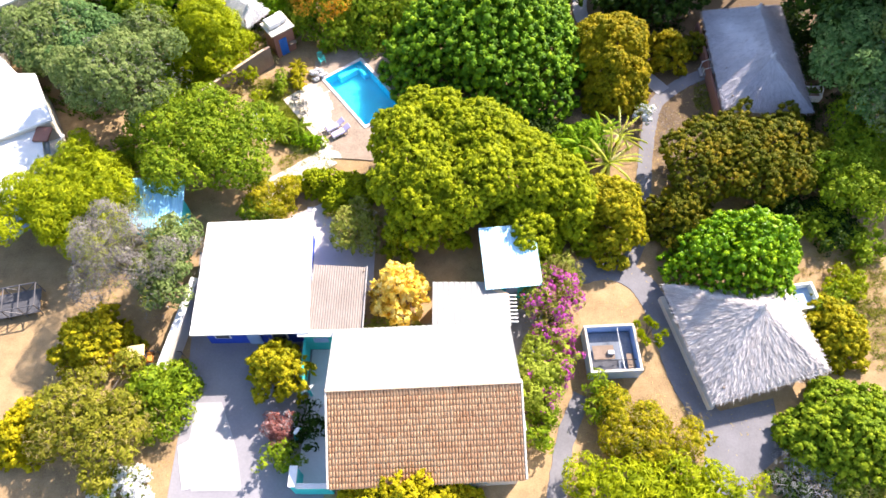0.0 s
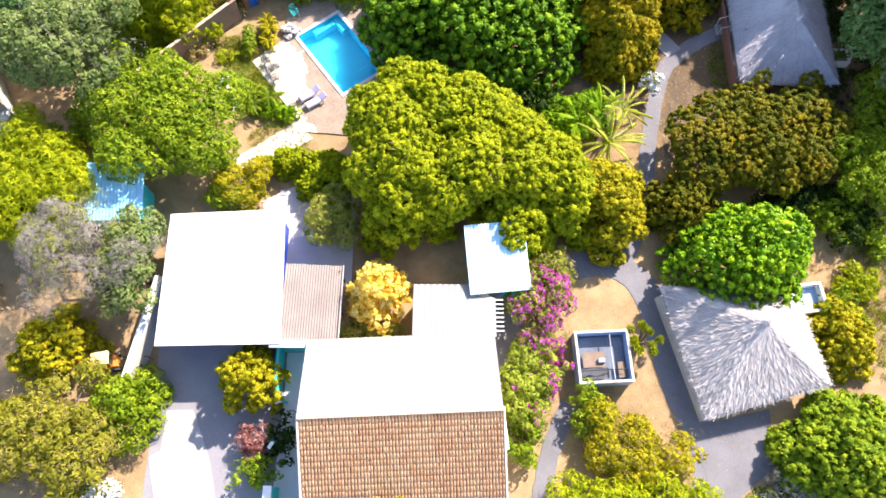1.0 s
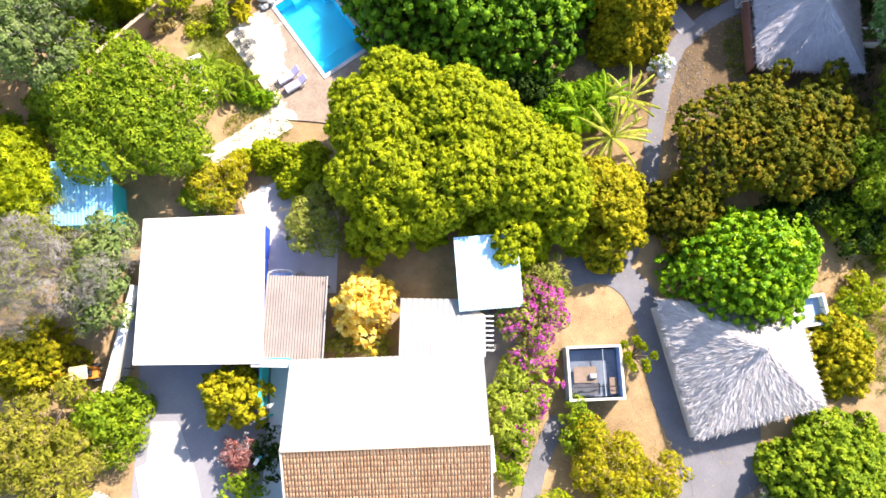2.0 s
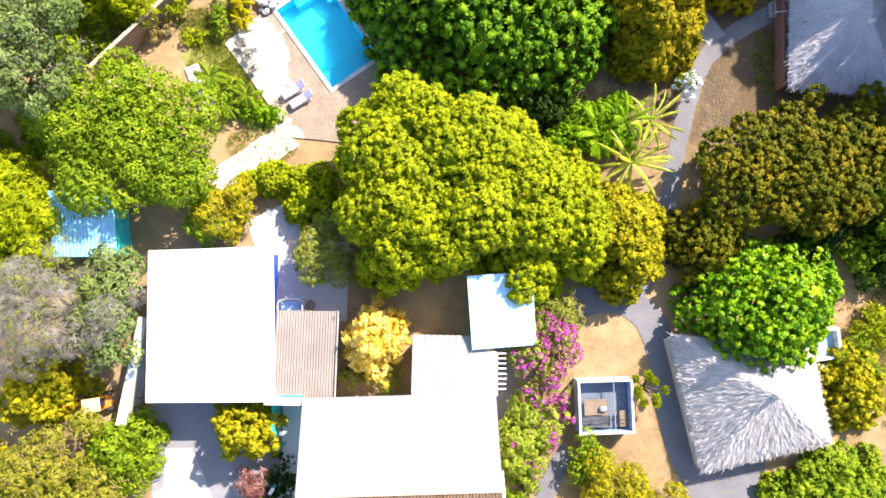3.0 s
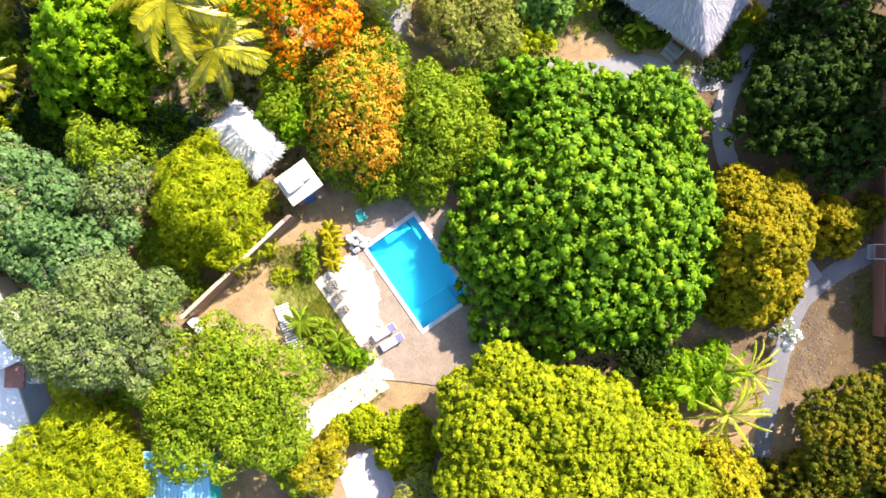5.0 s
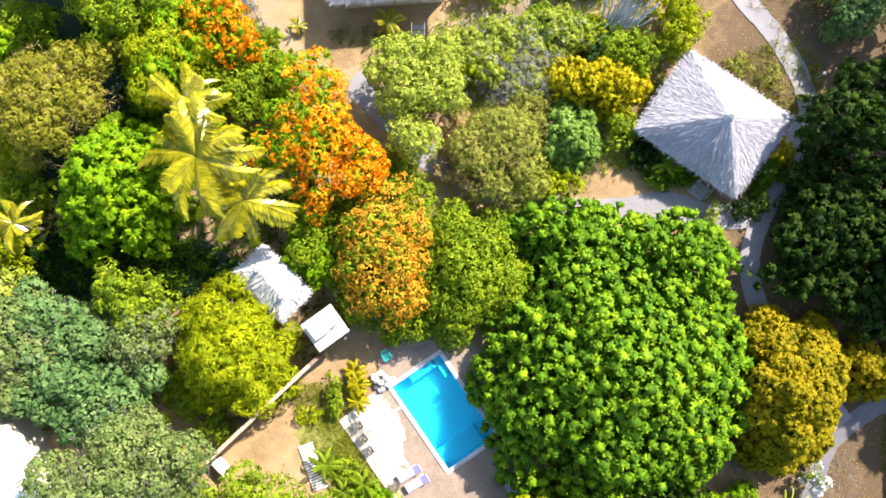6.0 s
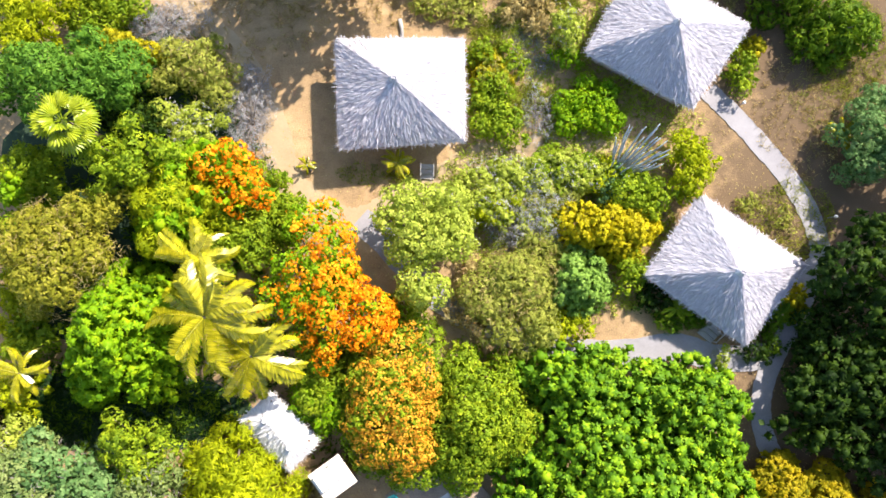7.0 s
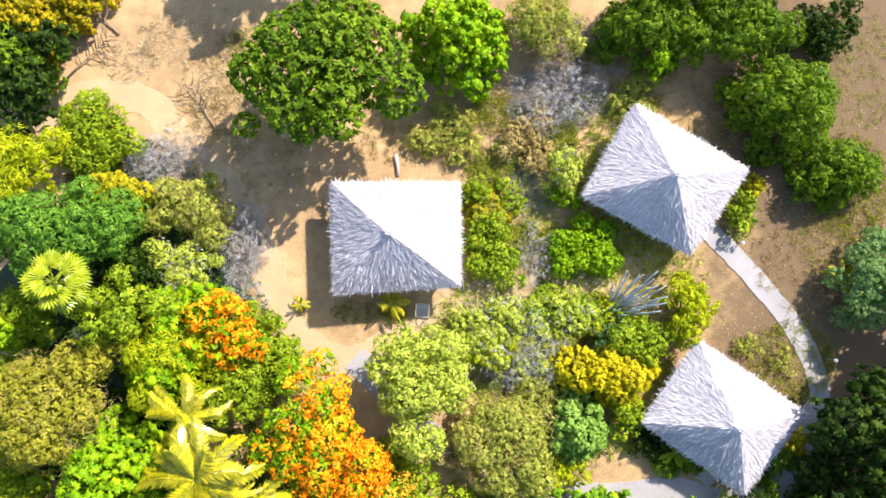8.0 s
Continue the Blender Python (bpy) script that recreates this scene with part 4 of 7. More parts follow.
for x, y in ((-9.8, 24.9), (-6.1, 24.9), (-6.1, 19.9), (-6.1, 22.4)):
    part("post", one_box(x, y, 1.35, 0.12, 0.12, 2.7, 0.01), M_WOOD, lean)
part("edge_beam", one_box(-5.86, 22.4, 2.86, 0.10, 5.9, 0.12, 0.01, Matrix.Translation((0, 22.4, 2.86)) @ pose(0, 0, 0, -5.4) @ Matrix.Translation((0, -22.4, -2.86))), M_GREYWOOD, lean, "grey edge beam")

court = thing("turquoise_wall", pose(0, 0, 0), "turquoise courtyard wall with a white top beam", "wall", kind="structure")
part("back_wall", one_box(-9.1, 19.62, 1.7, 2.3, 0.2, 3.4, 0.02), M_TEALPAINT, court)
part("beam", one_box(-9.1, 19.35, 3.55, 2.7, 0.5, 0.16, 0.02), M_WHITE, court, "white concrete beam")
part("side_wall", one_box(-10.2, 18.0, 1.0, 0.2, 3.0, 2.0, 0.02), M_TEALPAINT, court)
part("panel", one_box(-9.0, 19.48, 2.0, 1.1, 0.06, 0.8, 0.01), M_PALEBLUE, court, "pale blue painted panel")
gate = thing("gate_wall", pose(0, 0, 0), "turquoise gate wall with a white coping", "wall", kind="structure")
part("pier", one_box(-9.95, 9.6, 1.25, 0.45, 1.3, 2.5, 0.03), M_TEALPAINT, gate)
part("pier_cap", one_box(-9.95, 9.6, 2.56, 0.55, 1.4, 0.12, 0.03), M_WHITE, gate, "white coping")
part("cross_wall", one_box(-8.6, 9.05, 1.1, 2.3, 0.25, 2.2, 0.03), M_TEALPAINT, gate)
part("wall_cap", one_box(-8.6, 9.05, 2.26, 2.35, 0.35, 0.12, 0.03), M_WHITE, gate, "white coping")

# blue roofed shed under the shade tree
shed = thing("garden_shed", pose(0, 0, 0), "turquoise shed under a blue-white corrugated roof", "shed")
part("wall", prism([(3.7, 23.7, 3.15), (7.0, 23.9, 3.2), (6.7, 27.9, 3.85), (3.4, 27.4, 3.8)], 0.0), M_TEALPAINT, shed)
bm = corrugated(0, 4.3, 0, 4.9, lambda x, y: 3.35 + 0.17 * y, 0.24, 0.02, 0.02)
bmesh.ops.transform(bm, matrix=pose(3.2, 22.95, 0, 0, 0, 5.5), verts=bm.verts[:])
part("sheet_roof", bm, M_SHEETBLUE, shed, "blue-white corrugated roof")
part("door", one_box(5.3, 23.74, 1.05, 0.9, 0.08, 2.1, 0.01, None), M_PALEBLUE, shed, "pale blue door")

# turquoise store at the far side of the blue house
store = thing("small_store", pose(0, 0, 0), "turquoise store with a faded blue sheet roof", "shed")
part("wall", prism([(-24.68, 28.80, 2.6), (-20.99, 28.90, 2.6), (-21.48, 31.99, 3.3), (-24.32, 32.48, 3.3)], 0.0), M_TEALPAINT, store)
bm = corrugated(0, 4.3, 0, 4.4, lambda x, y: 2.85 + 0.16 * y, 0.24, 0.02, 0.02)
bmesh.ops.transform(bm, matrix=pose(-25.12, 28.56, 0, 0, 0, 2), verts=bm.verts[:])
part("sheet_roof", bm, M_SHEETAZURE, store, "faded blue corrugated roof")

# large white-roofed neighbour
neighbour = thing("neighbour_house", pose(0, 0, 0), "large neighbouring house with white flat roofs", "house")
LOW = [(-35.25, 29.69), (-32.11, 32.13), (-34.54, 38.57), (-44.11, 34.10), (-41.27, 26.58)]
part("front_roof", plate([(x, y, 3.25) for x, y in LOW], 0.2), M_ROOFWHITE, neighbour, "white flat roof")
part("front_wall", prism([(x * 0.995 - 0.3, y, 3.05) for x, y in LOW], 0.0), M_PALEBLUE, neighbour)
HIGH = [(-43.45, 33.60), (-33.29, 38.80), (-36.26, 44.08), (-37.86, 44.08), (-40.74, 46.83), (-42.90, 51.95), (-38.98, 55.06), (-52.77, 58.32)]
part("back_roof", plate([(x, y, 3.9) for x, y in HIGH], 0.2), M_ROOFWHITE, neighbour, "white flat roof")
part("back_wall", prism([(x - 0.4, y, 3.7) for x, y in HIGH], 0.0), M_CREAM, neighbour)
part("hatch", one_box(-34.02, 37.61, 3.4, 1.3, 1.5, 0.2, 0.02), M_BRICKRED, neighbour, "rust-red roof hatch")
part("ledge", one_box(-34.19, 38.00, 1.4, 1.4, 2.4, 0.2, 0.02), M_WHITE, neighbour, "white ledge")


# ---- thatched huts ----
def thatch(parent, corners, ridge_a, ridge_b, seed, material, density=170.0, fringe=0.24, rounded=False):
    """A palm thatch roof over four eave corners (anticlockwise) with a ridge from a to b: a thick underlay and loose straw."""
    rng = np.random.default_rng(seed)
    c = [np.array(p, float) for p in corners]
    ra, rb = np.array(ridge_a, float), np.array(ridge_b, float)
    tops = []
    for i in range(4):
        m0 = c[i], c[(i + 1) % 4]
        pick = [ra if np.linalg.norm((p - ra)[:2]) <= np.linalg.norm((p - rb)[:2]) else rb for p in m0]
        tops.append(pick)
    bm = bmesh.new()
    for i in range(4):
        q = [c[i], c[(i + 1) % 4], tops[i][1], tops[i][0]]
        for drop in (0.0, -0.28):
            vs = [bm.verts.new(Vector(p) + Vector((0, 0, drop))) for p in (q if np.linalg.norm(q[2] - q[3]) > 0.01 else q[:3])]
            bm.faces.new(vs if drop == 0 else list(reversed(vs)))
        vs = [bm.verts.new(p) for p in (c[i], c[i] - [0, 0, 0.28], c[(i + 1) % 4] - [0, 0, 0.28], c[(i + 1) % 4])]
        bm.faces.new(vs)
    part("roof_underlay", bm, material, parent, "packed palm thatch")
    B, A, S = [], [], []
    facing = []
    for i in range(4):
        f = unit(np.cross(c[(i + 1) % 4] - c[i], (tops[i][0] + tops[i][1]) / 2 - c[i]))
        facing.append(f if f[2] > 0 else -f)
    for i in range(4):
        p0, p1, (t0, t1) = c[i], c[(i + 1) % 4], tops[i]
        down = unit((p0 + p1) / 2 - (t0 + t1) / 2)
        nrm = unit(np.cross(p1 - p0, (t0 + t1) / 2 - p0))
        if nrm[2] < 0:
            nrm = -nrm
        area = np.linalg.norm((t0 + t1) / 2 - (p0 + p1) / 2) * (np.linalg.norm(p1 - p0) + np.linalg.norm(t1 - t0)) / 2
        n = int(area * density)
        v = 1 - np.sqrt(rng.random(n)) if np.linalg.norm(t1 - t0) < 0.5 else rng.random(n)
        u = rng.random(n)
        e = p0[None] + (p1 - p0)[None] * u[:, None]
        t = t0[None] + (t1 - t0)[None] * u[:, None]
        pos = e + (t - e) * v[:, None]
        fall = unit(unit(e - t) + 0.22 * rng.normal(size=(n, 3)))
        ln = rng.uniform(0.4, 0.95, (n, 1))
        ax = fall * ln + nrm * rng.uniform(-0.02, 0.07, (n, 1))
        B.append(pos + nrm * rng.uniform(0.015, 0.055, (n, 1)) - ax * 0.35)
        A.append(ax)
        lean = np.repeat(nrm[None], n, 0)
        if rounded:
            w = np.abs(u - 0.5)[:, None]
            near = np.where((u < 0.5)[:, None], facing[i - 1][None], facing[(i + 1) % 4][None])
            lean = (1 - w) * lean + w * near
        sd = unit(np.cross(ax, lean + 0.2 * rng.normal(size=(n, 3))))
        S.append(sd * rng.uniform(0.01, 0.03, (n, 1)))
        k = int(np.linalg.norm(p1 - p0) * 110)
        u = rng.random((k, 1))
        pos = p0 + (p1 - p0) * u
        hang = unit(down + np.array([0, 0, -0.5]) + 0.2 * rng.normal(size=(k, 3))) * rng.uniform(0.3, 1.0, (k, 1)) * fringe * 1.6
        B.append(pos - hang * 0.45 + nrm * 0.04)
        A.append(hang)
        S.append(unit(np.cross(hang, nrm[None] + 0.3 * rng.normal(size=(k, 3)))) * rng.uniform(0.02, 0.06, (k, 1)))
    ob = new("thatch", leaf_mesh("thatch", np.concatenate(B), np.concatenate(A), np.concatenate(S), material))
    ob.parent = parent
    for p in ([ra] if np.linalg.norm(ra - rb) < 0.1 else [ra, rb]):
        bm = bmesh.new()
        for k in range(7):
            a = 6.283 * k / 7
            tube(bm, [Vector(p) + Vector((0.22 * math.cos(a), 0.22 * math.sin(a), -0.12)), Vector(p) + Vector((0.05 * math.cos(a), 0.05 * math.sin(a), 0.22)), Vector(p) + Vector((0.12 * math.cos(a + 1), 0.12 * math.sin(a + 1), 0.42))], [0.10, 0.06, 0.02], 5)
        part("finial", bm, material, parent, "tied straw tuft")


def hut(corners, ridge_a, ridge_b, label, seed, wall=M_CREAM, floor=0.35, wall_h=1.0, posts=2, straw=M_THATCH, rounded=False):
    c = [Vector(p) for p in corners]
    mid = sum(c, Vector()) / 4
    root = thing("thatched_hut", pose(mid.x, mid.y, 0), label, "hut")
    rel = [p - Vector((mid.x, mid.y, 0)) for p in c]
    off = Vector((mid.x, mid.y, 0))
    thatch(root, rel, Vector(ridge_a) - off, Vector(ridge_b) - off, seed, straw, rounded=rounded)
    inner = [(p.x * 0.84, p.y * 0.84) for p in rel]
    part("floor", slab(inner, -0.1, floor), M_FLOOR, root, "raised rendered floor")
    eave = sum(p.z for p in rel) / 4
    for i in range(4):
        p, q = Vector((*inner[i], 0)), Vector((*inner[(i + 1) % 4], 0))
        d = q - p
        ang = math.degrees(math.atan2(d.y, d.x))
        for k in range(posts):
            s = p.lerp(q, k / posts)
            bm = bmesh.new()
            tube(bm, [(s.x * 0.97, s.y * 0.97, floor), (s.x * 0.97, s.y * 0.97, eave + 0.35)], [0.09, 0.08], 8)
            part("post", bm, M_WOOD, root)
        gap = 1.1 if i == 0 else 0.0
        bm = one_box((d.length - gap) / 2, 0, floor + wall_h / 2, d.length - gap - 0.2, 0.16, wall_h, 0.02, pose(p.x * 0.965, p.y * 0.965, 0, 0, 0, ang))
        part("low_wall", bm, wall, root)
    return root


HUT_GARDEN = [(19.27, 14.83, 1.7), (27.7, 17.1, 2.25), (26.38, 23.27, 2.3), (17.04, 24.03, 1.9)]
g_hut = hut(HUT_GARDEN, (22.6, 20.6, 5.35), (22.6, 20.6, 5.35), "large square hut with a shaggy grey palm thatch roof", 11, straw=M_OLDTHATCH, rounded=True)
L0, L1 = Vector((17.20, 23.74, 0)), Vector((19.49, 14.82, 0))
ld = L1 - L0
ledge = thing("terrace_ledge", pose(L0.x, L0.y, 0, 0, 0, math.degrees(math.atan2(ld.y, ld.x))), "low white rendered ledge along the thatched hut", "ledge", kind="structure")
part("ledge_body", one_box(ld.length / 2, 0, 0.3, ld.length, 0.4, 0.6, 0.03), M_CREAM, ledge)
HUT_A = [(-16.35, 73.50, 2.8), (-7.93, 74.41, 2.6), (-8.23, 81.36, 2.8), (-16.97, 80.98, 2.8)]
hut(HUT_A, (-12.66, 77.50, 6.0), (-12.52, 77.47, 6.0), "square hut with a steep grey palm thatch roof on sandy ground", 12)
HUT_B = [(7.77, 77.30, 2.6), (11.51, 83.22, 2.6), (3.74, 87.37, 2.6), (0.37, 80.90, 2.6)]
hut(HUT_B, (5.60, 82.05, 5.8), (5.67, 81.98, 5.8), "square hut with grey palm thatch beside the path", 13)
HUT_C = [(12.02, 61.13, 2.0), (15.96, 66.72, 2.1), (8.66, 71.25, 2.1), (5.05, 65.62, 2.1)]
hut(HUT_C, (10.27, 66.02, 5.0), (10.38, 65.95, 5.0), "square hut with grey palm thatch among shrubs", 14)
HUT_D = [(25.3, 41.6, 1.9), (32.8, 41.1, 2.3), (33.0, 54.3, 2.4), (25.5, 53.8, 2.2)]
long_hut = hut(HUT_D, (29.3, 45.3, 4.8), (29.5, 51.6, 4.7), "long thatched house with earth-red walls and a hipped grey roof", 15, M_BRICKRED, 0.55, 1.1, 3)
part("terrace_wall", one_box(25.2 - long_hut.location.x, 47.6 - long_hut.location.y, 0.6, 0.2, 11.6, 1.3, 0.02), M_BRICKRED, long_hut, "earth-red parapet along the terrace")
SMALL = [(-18.85, 51.42, 2.4), (-17.04, 53.48, 2.6), (-20.30, 56.57, 2.6), (-22.17, 54.70, 2.5)]
hut(SMALL, (-18.7, 53.2, 3.35), (-20.4, 54.9, 3.35), "small shelter with bleached shaggy palm thatch", 16, M_WOOD, 0.1, 0.5, 1, M_PALETHATCH, True)


def stairs(label, x, y, turn, width, steps, rise, going, rail=M_WHITE):
    root = thing("stairs", pose(x, y, 0, 0, 0, turn), label, "stairs")
    for i in range(steps):
        part("step", one_box(0, going * (i + 0.5), rise * (i + 0.5), width, going, rise * 1.02, 0.015), M_GREYWOOD, root)
    for s in (-1, 1):
        bm = bmesh.new()
        for k in (0, steps - 1):
            box(bm, s * (width / 2 - 0.04), going * (k + 0.5), rise * (k + 1) + 0.42, 0.05, 0.05, 0.85)
        tube(bm, [(s * (width / 2 - 0.04), going * 0.3, rise + 0.85), (s * (width / 2 - 0.04), going * (steps - 0.3), rise * steps + 0.85)], [0.03, 0.03], 6)
        part("handrail", bm, rail, root, "pale handrail")
    return root


stairs("pale wooden stairs up to the long thatched house", 24.62, 47.80, -92, 1.1, 4, 0.17, 0.3)
stairs("grey wooden stairs up to the thatched hut", -10.39, 71.95, 0, 1.0, 3, 0.15, 0.35, M_GREYWOOD)
stairs("grey wooden stairs at the corner of the thatched hut", 9.84, 61.33, -38, 1.2, 3, 0.15, 0.35, M_GREYWOOD)


# ---- terracotta tiles on the front slope ----
def tile_bm():
    bm = bmesh.new()
    rows = []
    for y, r in ((0.0, 0.094), (0.41, 0.082)):
        rows.append([bm.verts.new((r * math.cos(a), y, 0.8 * r * math.sin(a) + (0.03 if y == 0 else 0.0))) for a in [math.pi * k / 6 for k in range(7)]])
    for i in range(6):
        bm.faces.new((rows[0][i], rows[0][i + 1], rows[1][i + 1], rows[1][i]))
    low = [bm.verts.new((v.co.x * 0.86, 0.0, v.co.z - 0.018)) for v in rows[0]]
    for i in range(6):
        bm.faces.new((low[i], low[i + 1], rows[0][i + 1], rows[0][i]))
    bmesh.ops.recalc_face_normals(bm, faces=bm.faces[:])
    return bm


tile_ob = mesh_object("roof_tile", tile_bm(), M_TILE, True)
TILE = tile_ob.data
bpy.data.objects.remove(tile_ob)
COLS, ROWS_T = 62, 16
SLOPE = math.hypot(HF, RZ - FZ)
rest = bmesh.new()
roof_deck = [o for o in house.children if o.name.startswith("roof_deck")][0]
rng = random.Random(5)
for i in range(COLS):
    for j in range(ROWS_T):
        x = -HL + 0.17 + i * (2 * HL - 0.34) / (COLS - 1)
        s = -0.06 + j * (SLOPE - 0.2) / ROWS_T
        m = Matrix.Translation((0, -HF, FZ)) @ pose(0, 0, 0, math.degrees(sl)) @ Matrix.Translation((x + rng.uniform(-0.012, 0.012), s + rng.uniform(-0.02, 0.02), 0.02)) @ pose(0, 0, 0, rng.uniform(-1, 1), 0, rng.uniform(-1.6, 1.6))
        if j >= 11 and i < 50:
            ob = new("roof_tile", TILE)
            ob.parent = roof_deck
            ob.matrix_local = m
        else:
            t = rest
            k = len(t.verts)
            t.from_mesh(TILE)
            t.verts.ensure_lookup_table()
            bmesh.ops.transform(t, matrix=m, verts=t.verts[k:])
lower = part("lower_tiles", rest, M_TILE, roof_deck)
lower["kind"] = "stuff"


# ---- palms and large-leaved plants ----
def frond_mesh(name, length, droop, leaflet, pairs, material, seed, width=0.045, rise=0.5, fold=0.62, sway=0.0):
    """A feather palm frond from the origin along +x: an arched rib with leaflets on both sides."""
    rng = np.random.default_rng(seed)
    t = np.linspace(0.02, 1, pairs)
    px = length * np.sin(np.minimum(t * (1.1 + 0.25 * droop), 1.5)) / math.sin(min(1.1 + 0.25 * droop, 1.5))
    pz = rise * length * t * 0.9 - droop * length * t ** 2 * 0.75
    rib = np.stack([px, sway * length * t ** 2, pz], 1)
    B, A, S = [], [], []
    d = unit(np.gradient(rib, axis=0))
    for s in (-1, 1):
        ln = leaflet * np.sin(np.pi * (0.12 + 0.80 * t)) ** 0.7 * rng.uniform(0.85, 1.1, pairs)
        ax = unit(d * 0.75 + np.array([0, s * 1.0, -fold]) + 0.08 * rng.normal(size=d.shape)) * ln[:, None]
        B.append(rib), A.append(ax)
        S.append(unit(np.cross(ax, np.array([0, -s * 0.25, 1.0])[None])) * width)
    n = 12
    q = np.linspace(0, pairs - 2, n).astype(int)
    B.append(rib[q]), A.append((np.roll(rib[q], -1, 0) - rib[q]) * 1.25), S.append(np.tile([0, 0.03, 0], (n, 1)))
    A[-1][-1] = d[-1] * 0.15
    return leaf_mesh(name, np.concatenate(B), np.concatenate(A), np.concatenate(S), material)


def palm(x, y, height, reach, fronds, label, seed, material=M_PALM, name="coconut_palm"):
    rng = random.Random(seed)
    root = thing(name, pose(x, y, 0), label, "palm")
    bm = bmesh.new()
    lean = Vector((rng.uniform(-0.3, 0.3), rng.uniform(-0.3, 0.3), 0))
    crown = height - 0.25 * reach
    tube(bm, [lean * (k / 5) ** 2 + Vector((0, 0, crown * k / 5 - (0.05 if k == 0 else 0))) for k in range(6)], [0.2, 0.15, 0.14, 0.13, 0.12, 0.11], 9)
    part("trunk", bm, M_BARK, root, smooth=True)
    kinds = [frond_mesh("frond", reach * f, dr, reach * 0.25, 52, material, seed + i, 0.007 + 0.0135 * reach, ri, 0.8, sw) for i, (f, dr, ri, sw) in enumerate(((1.05, 0.9, 0.45, 0.16), (0.95, 0.65, 0.55, -0.2), (0.72, 0.35, 0.85, 0.1), (0.9, 1.2, 0.35, -0.12), (1.0, 0.8, 0.5, 0.28)))]
    for i in range(fronds):
        ob = new("frond", kinds[i % 5])
        ob.parent = root
        ob.matrix_local = pose(lean.x, lean.y, crown, rng.uniform(-26, 26), rng.uniform(-20, 10), 360 / fronds * i + rng.uniform(-15, 15))
    return root


def fan_palm(x, y, height, reach, count, label, seed):
    """Stalked fans, each a pleated, drooping disc with a split rim."""
    rng = random.Random(seed)
    root = thing("fan_palm", pose(x, y, 0), label, "palm")
    bm = bmesh.new()
    tube(bm, [(0, 0, -0.05), (0.05, 0.03, height * 0.5), (0, 0, height - 0.3)], [0.24, 0.19, 0.17], 9)
    part("trunk", bm, M_BARK, root, smooth=True)
    kinds = []
    for kind in range(3):
        bm = bmesh.new()
        stalk, blade = reach * (0.55, 0.42, 0.25)[kind], reach * 0.42
        tube(bm, [(0, 0, 0), (stalk * 0.5, 0, 0.06), (stalk, 0, 0)], [0.035, 0.028, 0.02], 5)
        rows = []
        for k in range(33):
            a = radians(-128 + 256 * k / 32)
            fold = 0.035 * (1 if k % 2 else -1)
            row = []
            for r in (0.04, 0.4, 0.75, 1.0 if k % 2 else 0.6):
                d = blade * r * (1.0 - 0.22 * abs(a) / 2.2)
                row.append(bm.verts.new((stalk + d * math.cos(a), d * math.sin(a), fold * r * 1.6 - 0.38 * blade * r * r * (0.5 + abs(math.sin(a))) + rng.uniform(-0.015, 0.015))))
            rows.append(row)
        for r0, r1 in zip(rows, rows[1:]):
            for s in range(3):
                bm.faces.new((r0[s], r1[s], r1[s + 1], r0[s + 1]))
        me = bpy.data.meshes.new("fan_leaf")
        bm.to_mesh(me)
        bm.free()
        me.materials.append(M_FAN)
        kinds.append(me)
    for i in range(count):
        ring = 0 if i < count * 0.5 else 1 if i < count * 0.8 else 2
        ob = new("fan_leaf", kinds[ring])
        ob.parent = root
        tilt = (8, -22, -52)[ring] + rng.uniform(-8, 8)
        ob.matrix_local = pose(0, 0, height - 0.45 + 0.1 * ring, 0, tilt, 137.5 * i + rng.uniform(-6, 6)) @ pose(0, 0, 0, rng.uniform(-14, 14), 0, 0)
    return root


palm(-23.4, 61.8, 8.0, 3.7, 20, "tall coconut palm with sunlit yellow-green fronds", 3)
palm(-20.8, 59.6, 6.4, 3.2, 16, "coconut palm with sunlit yellow-green fronds", 4)
palm(-24.9, 65.1, 6.8, 2.7, 15, "coconut palm half hidden between trees", 5)
fan_palm(-32.8, 73.55, 8.0, 2.3, 24, "fan palm with glossy yellow-green leaves", 6)
palm(-12.39, 73.11, 1.5, 1.15, 12, "low palm in front of the thatched hut", 7, M_PALM, "dwarf_palm")
palm(-18.91, 72.29, 0.8, 0.7, 10, "small spiky palm on bare sand", 8, M_PALM, "dwarf_palm")
palm(-15.64, 41.69, 1.5, 1.2, 12, "small green garden palm beside the pool terrace", 9, M_GREEN, "dwarf_palm")
palm(-13.02, 40.37, 1.4, 1.1, 12, "small green garden palm beside the pool terrace", 10, M_GREEN, "dwarf_palm")
palm(-14.23, 39.55, 1.2, 1.0, 12, "small green garden palm beside the pool terrace", 13, M_GREEN, "dwarf_palm")
palm(31.96, 25.87, 0.9, 0.8, 11, "small pale spiky palm on dry ground", 18, M_PALM, "dwarf_palm")
palm(31.75, 23.87, 0.9, 0.8, 11, "small pale spiky palm on dry ground", 19, M_PALM, "dwarf_palm")
for cx, cy, cs in ((-14.16, 47.92, 20), (-13.48, 47.05, 21), (-13.86, 46.15, 22)):
    palm(cx, cy, 1.1, 0.85, 13, "spiky yellow garden palm beside the pool", cs, M_GOLD, "dwarf_palm")
palm(18.89, 76.19, 1.6, 1.2, 12, "small palm beside the upper path", 11, M_PALM, "dwarf_palm")
palm(7.64, 63.31, 1.3, 1.1, 10, "small dark palm under the eaves of the hut", 12, M_GREEN, "dwarf_palm")
palm(15.17, 63.14, 1.3, 1.1, 12, "dark palm beside the thatched hut and path", 14, M_DEEP, "dwarf_palm")
palm(-15.92, 34.18, 3.0, 1.5, 12, "garden palm between shrubs", 16, M_GREEN, "dwarf_palm")
